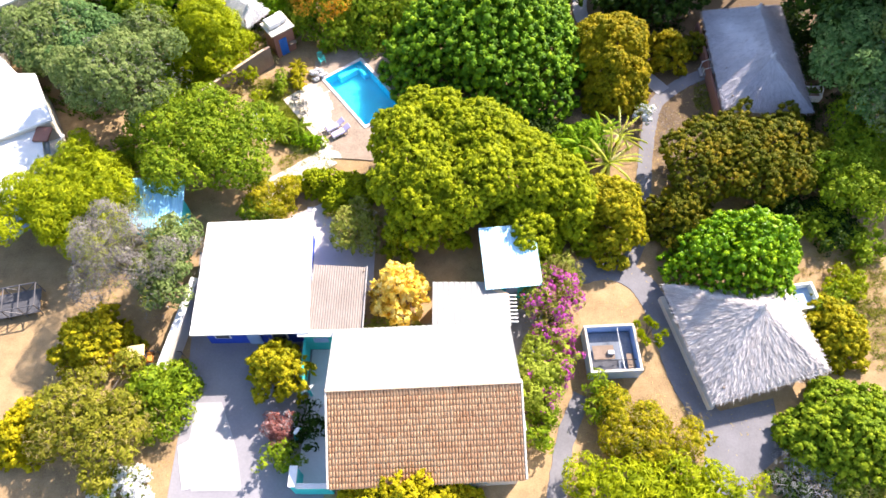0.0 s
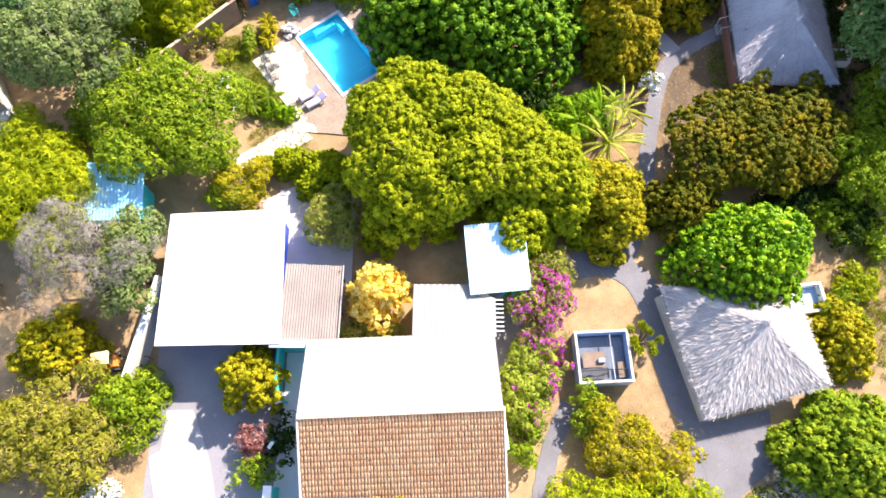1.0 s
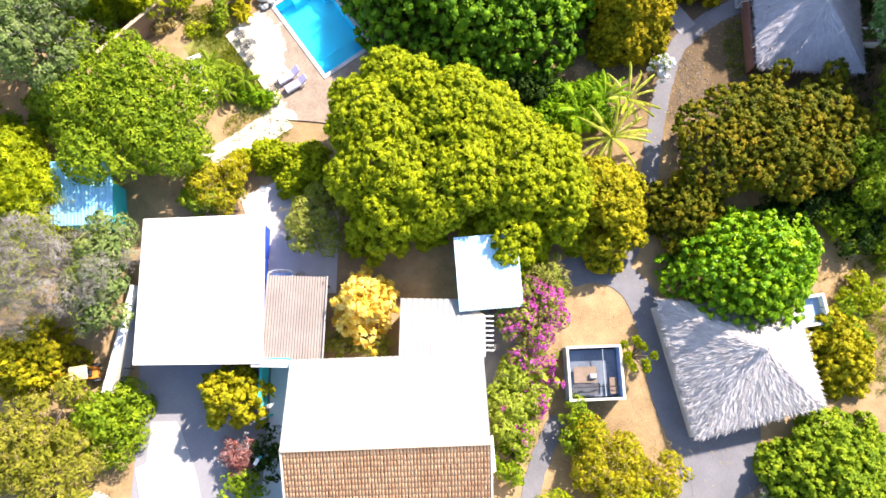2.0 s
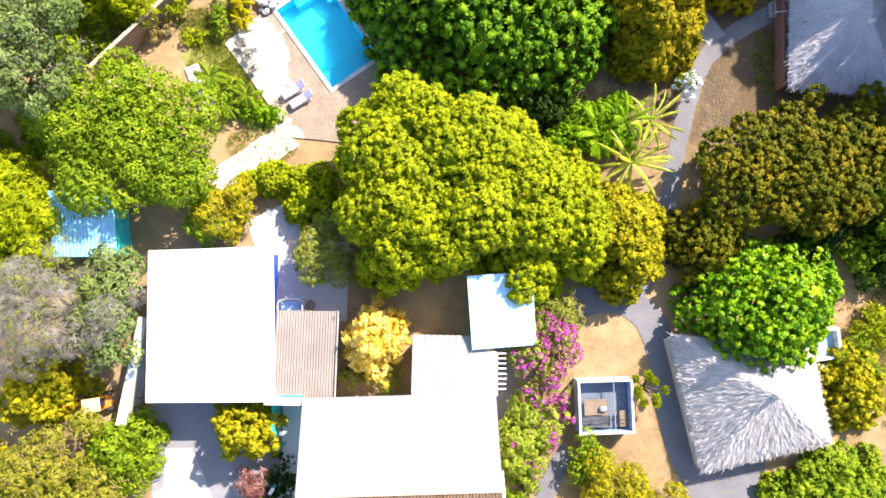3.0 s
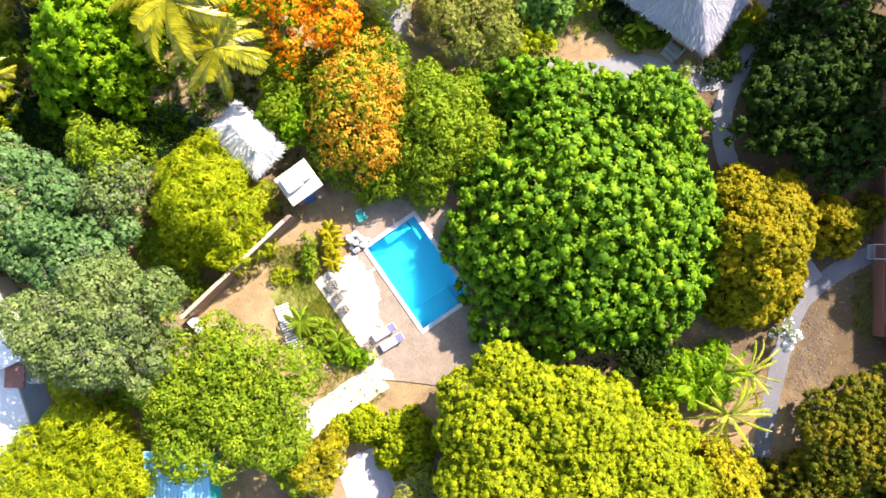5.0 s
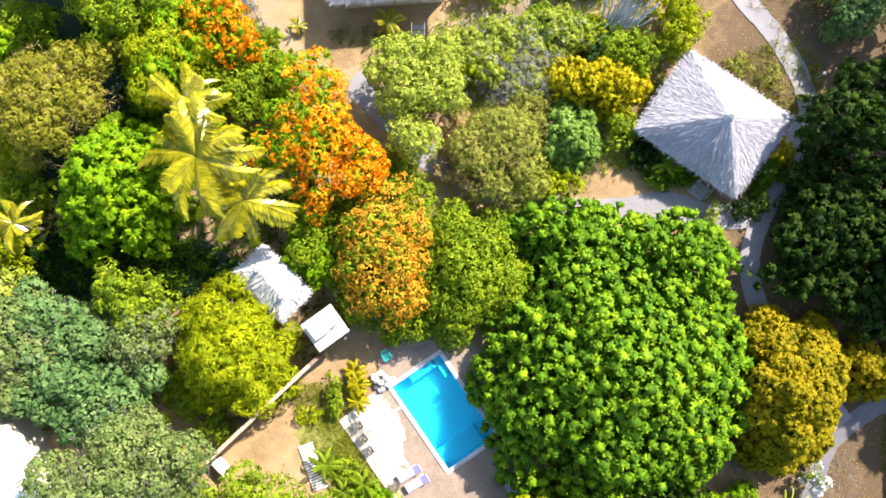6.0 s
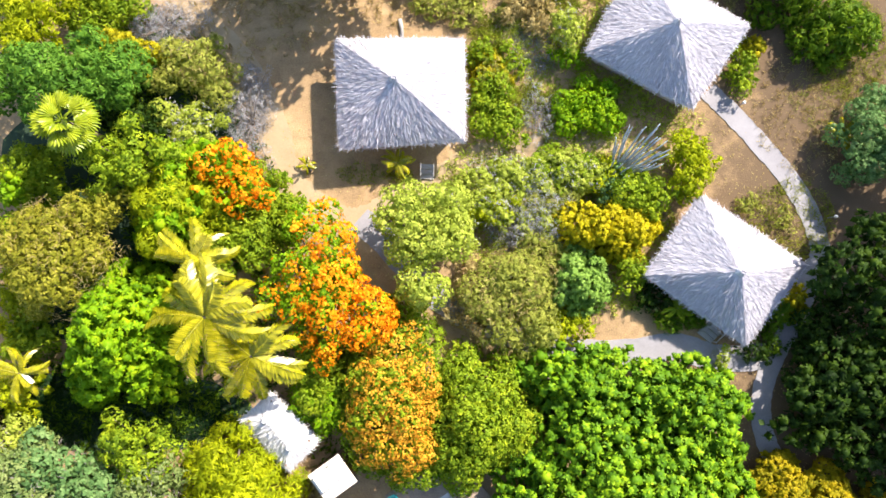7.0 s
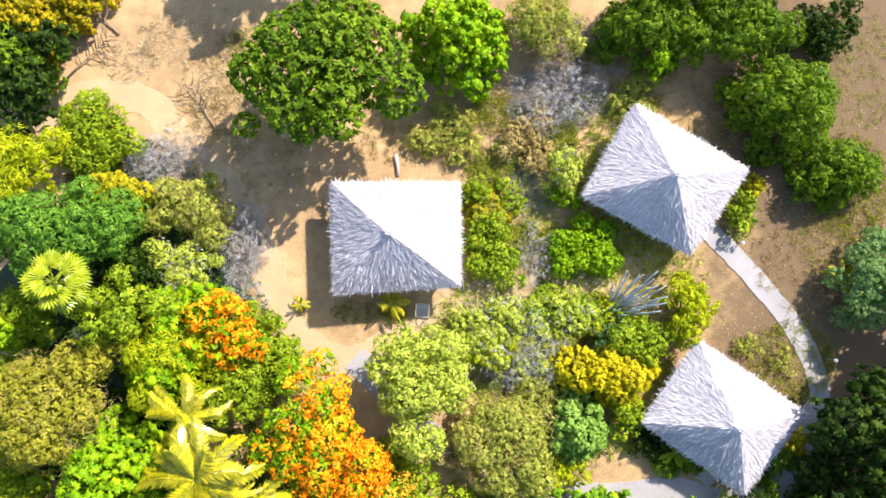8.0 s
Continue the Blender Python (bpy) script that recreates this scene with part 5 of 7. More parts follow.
palm(-36.75, 57.25, 4.2, 1.9, 13, "palm at the edge of the thicket", 17, M_PALM, "coconut_palm")


def banana(x, y, label, seed, count, length, sunlit=True):
    rng = random.Random(seed)
    wide = 0.07 if sunlit else 0.13
    root = thing("banana_plant", pose(x, y, 0), label, "plant")
    bm = bmesh.new()
    tube(bm, [(0, 0, -0.05), (0.03, 0, 0.8), (0, 0, 1.6)], [0.14, 0.11, 0.07], 8)
    part("stem", bm, M_PALM, root, smooth=True)
    kinds = [frond_mesh("leaf", length * f, dr, length * w, 46, M_BANANA if sunlit else M_BRIGHT, seed * 7 + i, length * 0.013, ri) for i, (f, dr, w, ri) in enumerate(((1.0, 0.62, wide, 0.55), (0.8, 0.5, wide * 1.15, 0.75), (0.95, 0.85, wide * 0.9, 0.6)))]
    for i in range(count):
        ob = new("leaf", kinds[i % 3])
        ob.parent = root
        ob.matrix_local = pose(0, 0, 1.4, rng.uniform(-20, 20), rng.uniform(-42, 12), 137.5 * i + rng.uniform(-15, 15))
    return root


banana(14.3, 36.1, "banana plant with long sunlit arching leaves", 1, 19, 3.0)
banana(15.6, 39.1, "banana plant with narrow pale leaves", 2, 12, 2.6)
banana(11.97, 38.13, "broad-leaved banana plant in half shade", 3, 13, 2.2, False)
banana(13.82, 39.07, "young banana plant in half shade", 4, 11, 2.1, False)


def candelabra(x, y, label, seed, stems, height, spread, material=M_LIME):
    """A stem plant whose bare branches each end in a dense tuft."""
    rng = np.random.default_rng(seed)
    root = thing("candelabra_plant", pose(x, y, 0), label, "plant")
    bm = bmesh.new()
    tips = []
    for i in range(stems):
        a = 6.283 * i / stems + rng.uniform(-0.3, 0.3)
        r = spread * rng.uniform(0.45, 1.0)
        tip = (r * math.cos(a), r * math.sin(a), height * rng.uniform(0.75, 1.0))
        tube(bm, [(0, 0, -0.05), (tip[0] * 0.4, tip[1] * 0.4, tip[2] * 0.5), tip], [0.07, 0.05, 0.035], 6)
        tips.append(tip)
    part("stem", bm, M_BARK, root, smooth=True)
    for tip in tips:
        n = 120
        d = unit(rng.normal(size=(n, 3)) + np.array([0, 0, 0.5]))
        b = np.array(tip) + d * 0.1
        ax = d * rng.uniform(0.2, 0.34, (n, 1))
        ob = new("tuft", leaf_mesh("tuft", b, ax, unit(np.cross(ax, rng.normal(size=(n, 3)))) * 0.05, material))
        ob.parent = root
    return root


candelabra(15.49, 20.26, "branched plant with bright green leaf tufts", 1, 10, 1.8, 1.25)


def tall_cactus(x, y, label, seed, arms=34, height=4.6):
    rng = random.Random(seed)
    root = thing("column_cactus", pose(x, y, 0), label, "cactus")
    for i in range(arms):
        a = 2.4 * i
        r = 0.10 * math.sqrt(i) + 0.1
        out = rng.uniform(0.14, 0.36) * math.sqrt(i)
        h = height * rng.uniform(0.55, 1.0) * (1 - 0.012 * i)
        bm = bmesh.new()
        pts = [Vector((r * math.cos(a), r * math.sin(a), -0.05))]
        for k in range(1, 6):
            t = k / 5
            q = r + out * t ** 0.7
            pts.append(Vector((q * math.cos(a) + 0.26 * h * t + rng.uniform(-0.04, 0.04), q * math.sin(a) + 0.3 * h * t + rng.uniform(-0.04, 0.04), h * t)))
        tube(bm, pts, [0.08, 0.07, 0.068, 0.065, 0.06, 0.03], 7)
        part("arm", bm, M_AGAVE, root, smooth=True)
    return root


tall_cactus(3.65, 73.19, "tall grey-blue column cactus with many arms", 4)


# ---- pool terrace ----
def lounger(x, y, turn, label):
    root = thing("sun_lounger", pose(x, y, 0.10, 0, 0, turn), label, "lounger", "loungers on the pool terrace")
    part("seat_cushion", one_box(-0.25, 0, 0.36, 1.25, 0.60, 0.09, 0.03), M_LILAC, root, "faded lilac cushion")
    part("back_cushion", one_box(0.33, 0, 0.0, 0.68, 0.60, 0.09, 0.03, Matrix.Translation((0.36, 0, 0.36)) @ pose(0, 0, 0, 0, -28, 0) @ Matrix.Translation((0, 0, 0))), M_LILAC, root, "faded lilac back cushion")
    for s in (-1, 1):
        part("side_rail", one_box(-0.1, s * 0.30, 0.28, 1.6, 0.05, 0.07, 0.01), M_WHITE, root)
    for k in range(9):
        part("slat", one_box(-0.84 + 0.16 * k, 0, 0.30, 0.09, 0.58, 0.02, 0.004), M_WHITE, root)
    for px in (-0.75, 0.55):
        for s in (-1, 1):
            part("leg", one_box(px, s * 0.29, 0.125, 0.06, 0.05, 0.25, 0.008), M_WHITE, root)
    return root


lounger(-9.86, 41.00, 33, "sun lounger with a faded lilac cushion on the terrace")
lounger(-9.28, 40.33, 33, "sun lounger with a faded lilac cushion on the terrace")
lounger(-2.89, 40.56, 128, "sun lounger with a lilac cushion at the terrace edge")


def slat_chair(x, y, turn, label, material=M_GREYWOOD):
    root = thing("terrace_chair", pose(x, y, 0.10, 0, 0, turn), label, "chair", "chairs on the pool terrace")
    for k in range(6):
        part("seat_slat", one_box(-0.22 + 0.09 * k, 0, 0.40, 0.065, 0.52, 0.02, 0.005), material, root)
    for k in range(5):
        part("back_slat", one_box(0.33 + 0.05 * k, 0, 0.47 + 0.10 * k, 0.02, 0.52, 0.075, 0.005), material, root)
    for px in (-0.22, 0.26):
        for s in (-1, 1):
            part("leg", one_box(px, s * 0.25, 0.20, 0.05, 0.05, 0.40, 0.006), material, root)
    for s in (-1, 1):
        part("armrest", one_box(0.02, s * 0.28, 0.60, 0.56, 0.07, 0.03, 0.008), material, root)
        part("arm_post", one_box(-0.20, s * 0.28, 0.50, 0.04, 0.04, 0.20, 0.005), material, root)
    return root


slat_chair(-12.86, 42.41, 35, "grey slatted chair on the sunlit terrace", M_CHAIR)
slat_chair(-13.29, 43.20, 40, "grey slatted chair on the sunlit terrace", M_CHAIR)
slat_chair(-13.73, 44.16, 30, "grey slatted chair on the sunlit terrace", M_CHAIR)
slat_chair(-12.60, 44.31, 200, "white slatted chair on the sunlit terrace", M_WHITE)
slat_chair(-10.93, 40.00, 33, "brown slatted chair beside the loungers", M_WOOD)
slat_chair(-11.71, 49.13, 120, "turquoise plastic chair beside the pool", M_TEALPLASTIC)
slat_chair(-8.18, 25.44, 60, "brown wooden chair on the patio", M_WOOD)


def rockery(x, y, label, seed, count=16):
    root = thing("stone_fountain", pose(x, y, 0.10), label, "fountain")
    rng = random.Random(seed)
    for i in range(count):
        bm = bmesh.new()
        bmesh.ops.create_icosphere(bm, subdivisions=2, radius=1.0)
        for v in bm.verts:
            v.co *= 1 + 0.28 * noise.noise(v.co * 1.4 + Vector((i * 3.1, 0, 0)))
        s = rng.uniform(0.14, 0.34)
        a, r = rng.uniform(0, 6.28), 0.75 * math.sqrt(rng.random())
        bmesh.ops.transform(bm, matrix=Matrix.Translation((r * math.cos(a), r * math.sin(a), s * 0.5 + (0.75 - r) * 0.6)) @ Matrix.Diagonal((s, s * 0.85, s * 0.75, 1)), verts=bm.verts[:])
        part("stone", bm, M_STONE, root)
    return root


rockery(-11.94, 47.41, "pile of bleached stones forming a small fountain", 3)


# ---- garden wall and the small outbuilding ----
W0, W1 = Vector((-23.59, 41.71, 0)), Vector((-16.43, 49.00, 0))
wall_len = (W1 - W0).length
wall_turn = math.degrees(math.atan2(W1.y - W0.y, W1.x - W0.x))
garden_wall = thing("garden_wall", pose(W0.x, W0.y, 0, 0, 0, wall_turn), "brown rendered garden wall with a pale worn coping", "wall", kind="structure")
part("wall_body", one_box(wall_len / 2, 0, 1.15, wall_len, 0.26, 2.3, 0.02), M_WALLBROWN, garden_wall)
for i in range(int(wall_len / 0.8)):
    part("coping_slab", one_box(0.4 + 0.8 * i, 0, 2.35, 0.77, 0.27, 0.08, 0.015), M_FLOOR, garden_wall)
part("end_pier", one_box(-0.1, -0.9, 0.5, 0.5, 1.3, 1.0, 0.03), M_WHITE, garden_wall, "white end pier")

SH = pose(-15.80, 51.17, 0, 0, 0, 38)
pump = thing("pump_house", SH, "small wooden pump house with white water tanks on its roof", "shed")
part("wall", one_box(0, 0, 1.4, 2.1, 1.9, 2.8, 0.02), M_BRICKRED, pump)
part("roof", one_box(0, 0, 2.88, 2.5, 2.25, 0.14, 0.02), M_CREAM, pump, "pale flat roof")
for px, py, sx in ((-0.35, 0.25, 1.3), (0.65, 0.35, 0.8)):
    part("tank", one_box(px, py, 3.25, sx, 1.2, 0.6, 0.12), M_WHITE, pump, "white water tank")
part("door", one_box(-0.2, -0.97, 1.05, 0.8, 0.06, 2.0, 0.01), M_BLUEPLASTIC, pump, "blue door")
part("barrel_shelf", one_box(0.6, -1.25, 1.3, 0.7, 0.5, 0.06, 0.01), M_WOOD, pump)


def barrel(x, y, z, label, material):
    root = thing("barrel", pose(x, y, z), label, "barrel")
    bm = bmesh.new()
    tube(bm, [(0, 0, 0), (0, 0, 0.08), (0, 0, 0.28), (0, 0, 0.32), (0, 0, 0.56), (0, 0, 0.6), (0, 0, 0.85)], [0.27, 0.29, 0.29, 0.31, 0.29, 0.31, 0.27], 18)
    part("drum", bm, material, root, smooth=True)
    bm = bmesh.new()
    tube(bm, [(0, 0, 0.85), (0, 0, 0.88)], [0.25, 0.24], 18)
    part("lid", bm, M_WHITE, root, "pale lid")
    return root


barrel(-16.22, 51.05, 0.0, "blue plastic barrel beside the pump house", M_BLUEPLASTIC)

# white slatted stair beside the pool garden
steps = thing("garden_steps", pose(-16.62, 40.95, 0, 0, 0, 112), "white painted slatted garden walk between plants", "steps")
for px in (-0.42, 0.42):
    part("runner", one_box(0.2, px, 0.05, 3.4, 0.1, 0.1, 0.01), M_GREYWOOD, steps)
for i in range(17):
    part("slat", one_box(-1.4 + 0.2 * i, 0, 0.13, 0.13, 1.05, 0.05, 0.01), M_WHITE, steps)

# ---- open water cistern ----
tank = thing("water_cistern", pose(12.6, 19.05, 0, 0, 0, 3), "open white-rimmed water cistern with pipes and netting", "cistern")
for cx, cy, sx, sy, n in ((0, 1.78, 3.86, 0.15, "back_wall"), (0, -1.78, 3.86, 0.15, "front_wall"), (-1.83, 0, 0.15, 3.4, "side_wall"), (1.83, 0, 0.15, 3.4, "side_wall")):
    part(n, one_box(cx, cy, 0.75, sx, sy, 1.5, 0.03), M_PALEBLUE, tank, "pale blue rendered wall")
    part("rim", one_box(cx, cy, 1.55, sx + 0.03, sy + 0.03, 0.1, 0.02), M_CREAM, tank, "white rim")
part("floor", one_box(0, 0, 0.3, 3.4, 3.2, 0.6, 0.0), M_CISTERN, tank, "wet grey-blue floor")
part("platform", one_box(-0.6, -0.1, 0.95, 1.6, 1.1, 0.06, 0.01), M_WOOD, tank, "weathered board platform")
part("pump", one_box(-0.1, -0.2, 1.11, 0.5, 0.35, 0.26, 0.05), M_STEEL, tank, "grey pump housing")
bm = bmesh.new()
tube(bm, [(0.6, 1.6, 1.48), (0.6, 0.3, 1.42), (0.62, -1.6, 1.48)], [0.04, 0.04, 0.04], 6)
part("pipe", bm, M_STEEL, tank)
bm = bmesh.new()
tube(bm, [(-1.6, -0.95, 1.48), (0.3, -0.9, 1.4), (1.6, -0.95, 1.48)], [0.035, 0.035, 0.035], 6)
part("pipe", bm, M_BLACK, tank)
part("board", one_box(1.25, -0.9, 1.1, 0.5, 1.1, 0.05, 0.01), M_WOOD, tank, "loose brown board")
bm = bmesh.new()
rows = [[bm.verts.new((-1.55 + 1.9 * i / 8, -1.5 + 0.8 * j / 5, 1.02 + 0.12 * math.sin(i * 1.3 + j) * math.cos(j * 1.7))) for j in range(6)] for i in range(9)]
for i in range(8):
    for j in range(5):
        bm.faces.new((rows[i][j], rows[i + 1][j], rows[i + 1][j + 1], rows[i][j + 1]))
part("netting", bm, M_SHADE, tank, "crumpled dark netting", True)

# white tub planter behind the garden hut
tub = thing("plunge_tub", pose(28.17, 23.60, 0, 0, 0, 8), "white rendered tub with blue inside", "tub")
for cx, cy, sx, sy in ((0, 1.0, 2.2, 0.22), (0, -1.0, 2.2, 0.22), (-1.0, 0, 0.22, 1.78), (1.0, 0, 0.22, 1.78)):
    part("tub_wall", one_box(cx, cy, 0.5, sx, sy, 1.0, 0.03), M_WHITE, tub)
part("basin", one_box(0, 0, 0.35, 1.78, 1.78, 0.1, 0.0), M_PALEBLUE, tub, "pale blue basin floor")
part("ledge", one_box(-0.6, -1.6, 0.3, 2.6, 0.3, 0.6, 0.03), M_WHITE, tub)

def white_planter(x, y, turn, label, seed, reach):
    """A rendered planter with a curved white rail and a few arching leaves."""
    root = thing("planter", pose(x, y, 0, 0, 0, turn), label, "planter", "planters beside the long thatched house")
    for cx, cy, sx, sy in ((0, 0.62, 1.5, 0.14), (0, -0.62, 1.5, 0.14), (-0.68, 0, 0.14, 1.1), (0.68, 0, 0.14, 1.1)):
        part("side", one_box(cx, cy, 0.4, sx, sy, 0.8, 0.03), M_WHITE, root)
    part("soil", one_box(0, 0, 0.32, 1.24, 1.12, 0.64, 0.02), M_WALLBROWN, root, "dark earth")
    bm = bmesh.new()
    tube(bm, [(0.66, -0.6, 0.8), (0.72, -0.2, 1.25), (0.7, 0.25, 1.3), (0.55, 0.6, 0.8)], [0.045] * 4, 7)
    part("rail", bm, M_WHITE, root, "curved white rail", True)
    rng = random.Random(seed)
    kinds = [frond_mesh("leaf", reach * f, 0.6, reach * 0.16, 30, M_DEEP, seed + i, 0.025, 0.7) for i, f in enumerate((1.0, 0.8))]
    for i in range(9):
        ob = new("leaf", kinds[i % 2])
        ob.parent = root
        ob.matrix_local = pose(-0.15, 0, 0.62, rng.uniform(-15, 15), rng.uniform(-35, 5), 40 * i + rng.uniform(-12, 12))
    return root


white_planter(34.5, 44.8, 0, "white rendered planter with arching leaves beside the long house", 41, 0.9)
white_planter(34.4, 50.7, 8, "white rendered planter with a leafy palm beside the long house", 43, 1.3)

# white boundary wall beside the blue house
kerb = thing("white_wall", pose(0, 0, 0), "white-topped boundary wall beside the yard", "wall", kind="structure")
K0, K1 = Vector((-19.19, 24.54, 0)), Vector((-20.41, 17.32, 0))
kd = K1 - K0
km = pose(K0.x, K0.y, 0, 0, 0, math.degrees(math.atan2(kd.y, kd.x)))
part("wall_body", one_box(kd.length / 2, 0, 1.05, kd.length, 0.45, 2.1, 0.02, km), M_CREAM, kerb)
part("coping", one_box(kd.length / 2, 0, 2.15, kd.length + 0.1, 0.62, 0.1, 0.02, km), M_WHITE, kerb, "white coping")

gate_bar = thing("bar_gate", pose(-20.45, 18.95, 0), "thin dark steel bar gate beside the white wall", "gate")
for px in (-0.85, 0.85):
    bm = bmesh.new()
    tube(bm, [(px, 0, -0.05), (px, 0, 1.1)], [0.04, 0.04], 7)
    part("post", bm, M_DARKSTEEL, gate_bar)
bm = bmesh.new()
tube(bm, [(-0.95, 0, 1.0), (0.95, 0.02, 1.0)], [0.03, 0.03], 7)
part("bar", bm, M_DARKSTEEL, gate_bar)
structure("kerb", slab([(-18.85, 12.2), (-18.1, 12.6), (-17.75, 11.0), (-17.4, 9.3), (-18.0, 9.2), (-18.5, 10.8)], -0.1, 0.07), M_WHITE, "pale worn kerb along the yard slab", "kerb")

# steel frame gate at the yard's far side
rack = thing("steel_frame", pose(-33.69, 23.02, 0, 0, 0, 12), "open galvanised steel lorry frame on the sand", "frame")
for s in (-1, 1):
    bm = bmesh.new()
    tube(bm, [(-2.6, s * 1.0, 1.6), (2.2, s * 1.0, 1.6)], [0.06, 0.06], 6)
    part("top_rail", bm, M_DARKSTEEL, rack)
    bm = bmesh.new()
    tube(bm, [(-2.6, s * 1.0, 0.5), (2.2, s * 1.0, 0.5)], [0.06, 0.06], 6)
    part("bottom_rail", bm, M_DARKSTEEL, rack)
    for k in range(5):
        bm = bmesh.new()
        tube(bm, [(-2.6 + 1.2 * k, s * 1.0, -0.02), (-2.6 + 1.2 * k, s * 1.0, 1.6)], [0.05, 0.05], 6)
        part("post", bm, M_DARKSTEEL, rack)
    for k in range(4):
        bm = bmesh.new()
        a, b = (0.5, 1.6) if k % 2 else (1.6, 0.5)
        tube(bm, [(-2.6 + 1.2 * k, s * 1.0, a), (-1.4 + 1.2 * k, s * 1.0, b)], [0.035, 0.035], 6)
        part("brace", bm, M_DARKSTEEL, rack)
for k in range(5):
    bm = bmesh.new()
    tube(bm, [(-2.6 + 1.2 * k, -1.0, 1.6), (-2.6 + 1.2 * k, 1.0, 1.6)], [0.05, 0.05], 6)
    part("cross_bar", bm, M_DARKSTEEL, rack)
part("bed", one_box(-0.2, 0, 0.5, 4.7, 1.9, 0.08, 0.01), M_SHADE, rack, "dark load bed")

# little orange digger with a pale hood
dig = thing("garden_tractor", pose(-22.47, 18.57, 0, 0, 0, 10), "small orange garden machine with a pale yellow cab roof", "tractor")
part("cab_roof", one_box(0, 0, 2.1, 1.25, 0.95, 0.14, 0.05), M_YELLOW, dig, "pale yellow cab roof")
part("chassis", one_box(-0.4, 0, 0.6, 2.2, 0.8, 0.35, 0.05), M_ORANGE, dig)
part("seat", one_box(0.1, 0, 0.95, 0.5, 0.5, 0.4, 0.06), M_BLACK, dig, "black seat")
for px in (-0.5, 0.5):
    for s in (-1, 1):
        part("cab_post", one_box(px, s * 0.4, 1.4, 0.06, 0.06, 1.3, 0.01), M_ORANGE, dig)
bm = bmesh.new()
tube(bm, [(-1.2, 0.1, 0.7), (-1.9, 0.2, 2.0), (-2.9, 0.1, 1.3)], [0.13, 0.11, 0.08], 6)
part("arm", bm, M_ORANGE, dig, "orange arm")
part("bucket", one_box(-3.0, 0.1, 1.05, 0.45, 0.5, 0.4, 0.06), M_ORANGE, dig, "orange bucket")
for px in (-0.9, 0.4):
    for s in (-1, 1):
        bm = bmesh.new()
        tube(bm, [(px, s * 0.41, 0.34), (px, s * 0.46, 0.34), (px, s * 0.6, 0.34), (px, s * 0.66, 0.34)], [0.24, 0.34, 0.34, 0.24], 16)
        part("wheel", bm, M_BLACK, dig, "black tyre")


# ---- small fittings ----
def garden_lamp(x, y, label, height=1.0):
    root = thing("garden_lamp", pose(x, y, 0), label, "lamp", "lamps along the upper path")
    bm = bmesh.new()
    tube(bm, [(0, 0, -0.03), (0, 0, height)], [0.035, 0.03], 8)
    part("pole", bm, M_STEEL, root)
    bm = bmesh.new()
    bmesh.ops.create_uvsphere(bm, u_segments=12, v_segments=8, radius=0.13)
    bmesh.ops.translate(bm, vec=(0, 0, height + 0.1), verts=bm.verts[:])
    part("globe", bm, M_WHITE, root, "white globe", True)
    return root


garden_lamp(18.62, 70.32, "low garden lamp with a white globe")
garden_lamp(12.14, 78.31, "low garden lamp with a white globe beside the hut", 0.6)
garden_lamp(16.95, 61.17, "low garden lamp with a white globe in shade", 0.5)


def bath(x, y, turn):
    root = thing("wire_bench", pose(x, y, 0.03, 0, 0, turn), "white wire bench frame on the patio", "bench")
    for z, r in ((0.45, 1.0), (0.85, 0.92)):
        bm = bmesh.new()
        pts = [(0.95 * r * math.copysign(abs(math.cos(a)) ** 0.6, math.cos(a)), 0.6 * r * math.copysign(abs(math.sin(a)) ** 0.6, math.sin(a)), z) for a in [6.283 * k / 28 for k in range(29)]]
        tube(bm, pts, [0.03] * 29, 6)
        part("hoop", bm, M_WHITE, root)
    for k in range(8):
        a = 6.283 * k / 8
        bm = bmesh.new()
        tube(bm, [(0.9 * math.cos(a), 0.56 * math.sin(a), -0.02), (0.85 * math.cos(a), 0.53 * math.sin(a), 0.85)], [0.02, 0.02], 5)
        part("upright", bm, M_WHITE, root)
    part("seat", one_box(0, 0, 0.42, 1.4, 0.8, 0.04, 0.01), M_PALEBLUE, root, "pale blue seat")
    return root


bath(-9.51, 25.45, 3)


def bollard(x, y, turn, label):
    root = thing("turquoise_arch", pose(x, y, 0, 0, 0, turn), label, "post")
    bm = bmesh.new()
    tube(bm, [(-0.35, 0, -0.03), (-0.33, 0, 0.9), (-0.15, 0, 1.35), (0.15, 0, 1.35), (0.33, 0, 0.9), (0.35, 0, -0.03)], [0.1] * 6, 8)
    part("arch", bm, M_TEALPAINT, root, smooth=True)
    part("cap", one_box(0, 0, 1.47, 0.5, 0.25, 0.06, 0.02), M_WHITE, root, "white cap")
    return root


bollard(-10.01, 15.80, 20, "turquoise arched post with a white top beside the alley")
bollard(-10.24, 12.91, 60, "blue-capped turquoise post in the shrub bed")
structure("manhole", one_box(-11.33, 32.20, 0.05, 0.5, 0.5, 0.04, 0.01), M_STEEL, "round-edged steel manhole cover on the patio", "manhole")


# fallen palm trunks and sticks on the sandy clearing
def fallen_log(x0, y0, x1, y1, r, label, material=M_GREYWOOD):
    mx, my = (x0 + x1) / 2, (y0 + y1) / 2
    root = thing("fallen_log", pose(mx, my, 0), label, "log")
    bm = bmesh.new()
    tube(bm, [(x0 - mx, y0 - my, r * 0.7), (0.05, 0.08, r * 0.8), (x1 - mx, y1 - my, r * 0.6)], [r, r * 0.9, r * 0.7], 8)
    part("log", bm, material, root, smooth=True)
    return root


fallen_log(-40.66, 85.24, -39.00, 83.05, 0.2, "bleached fallen log on the sand")


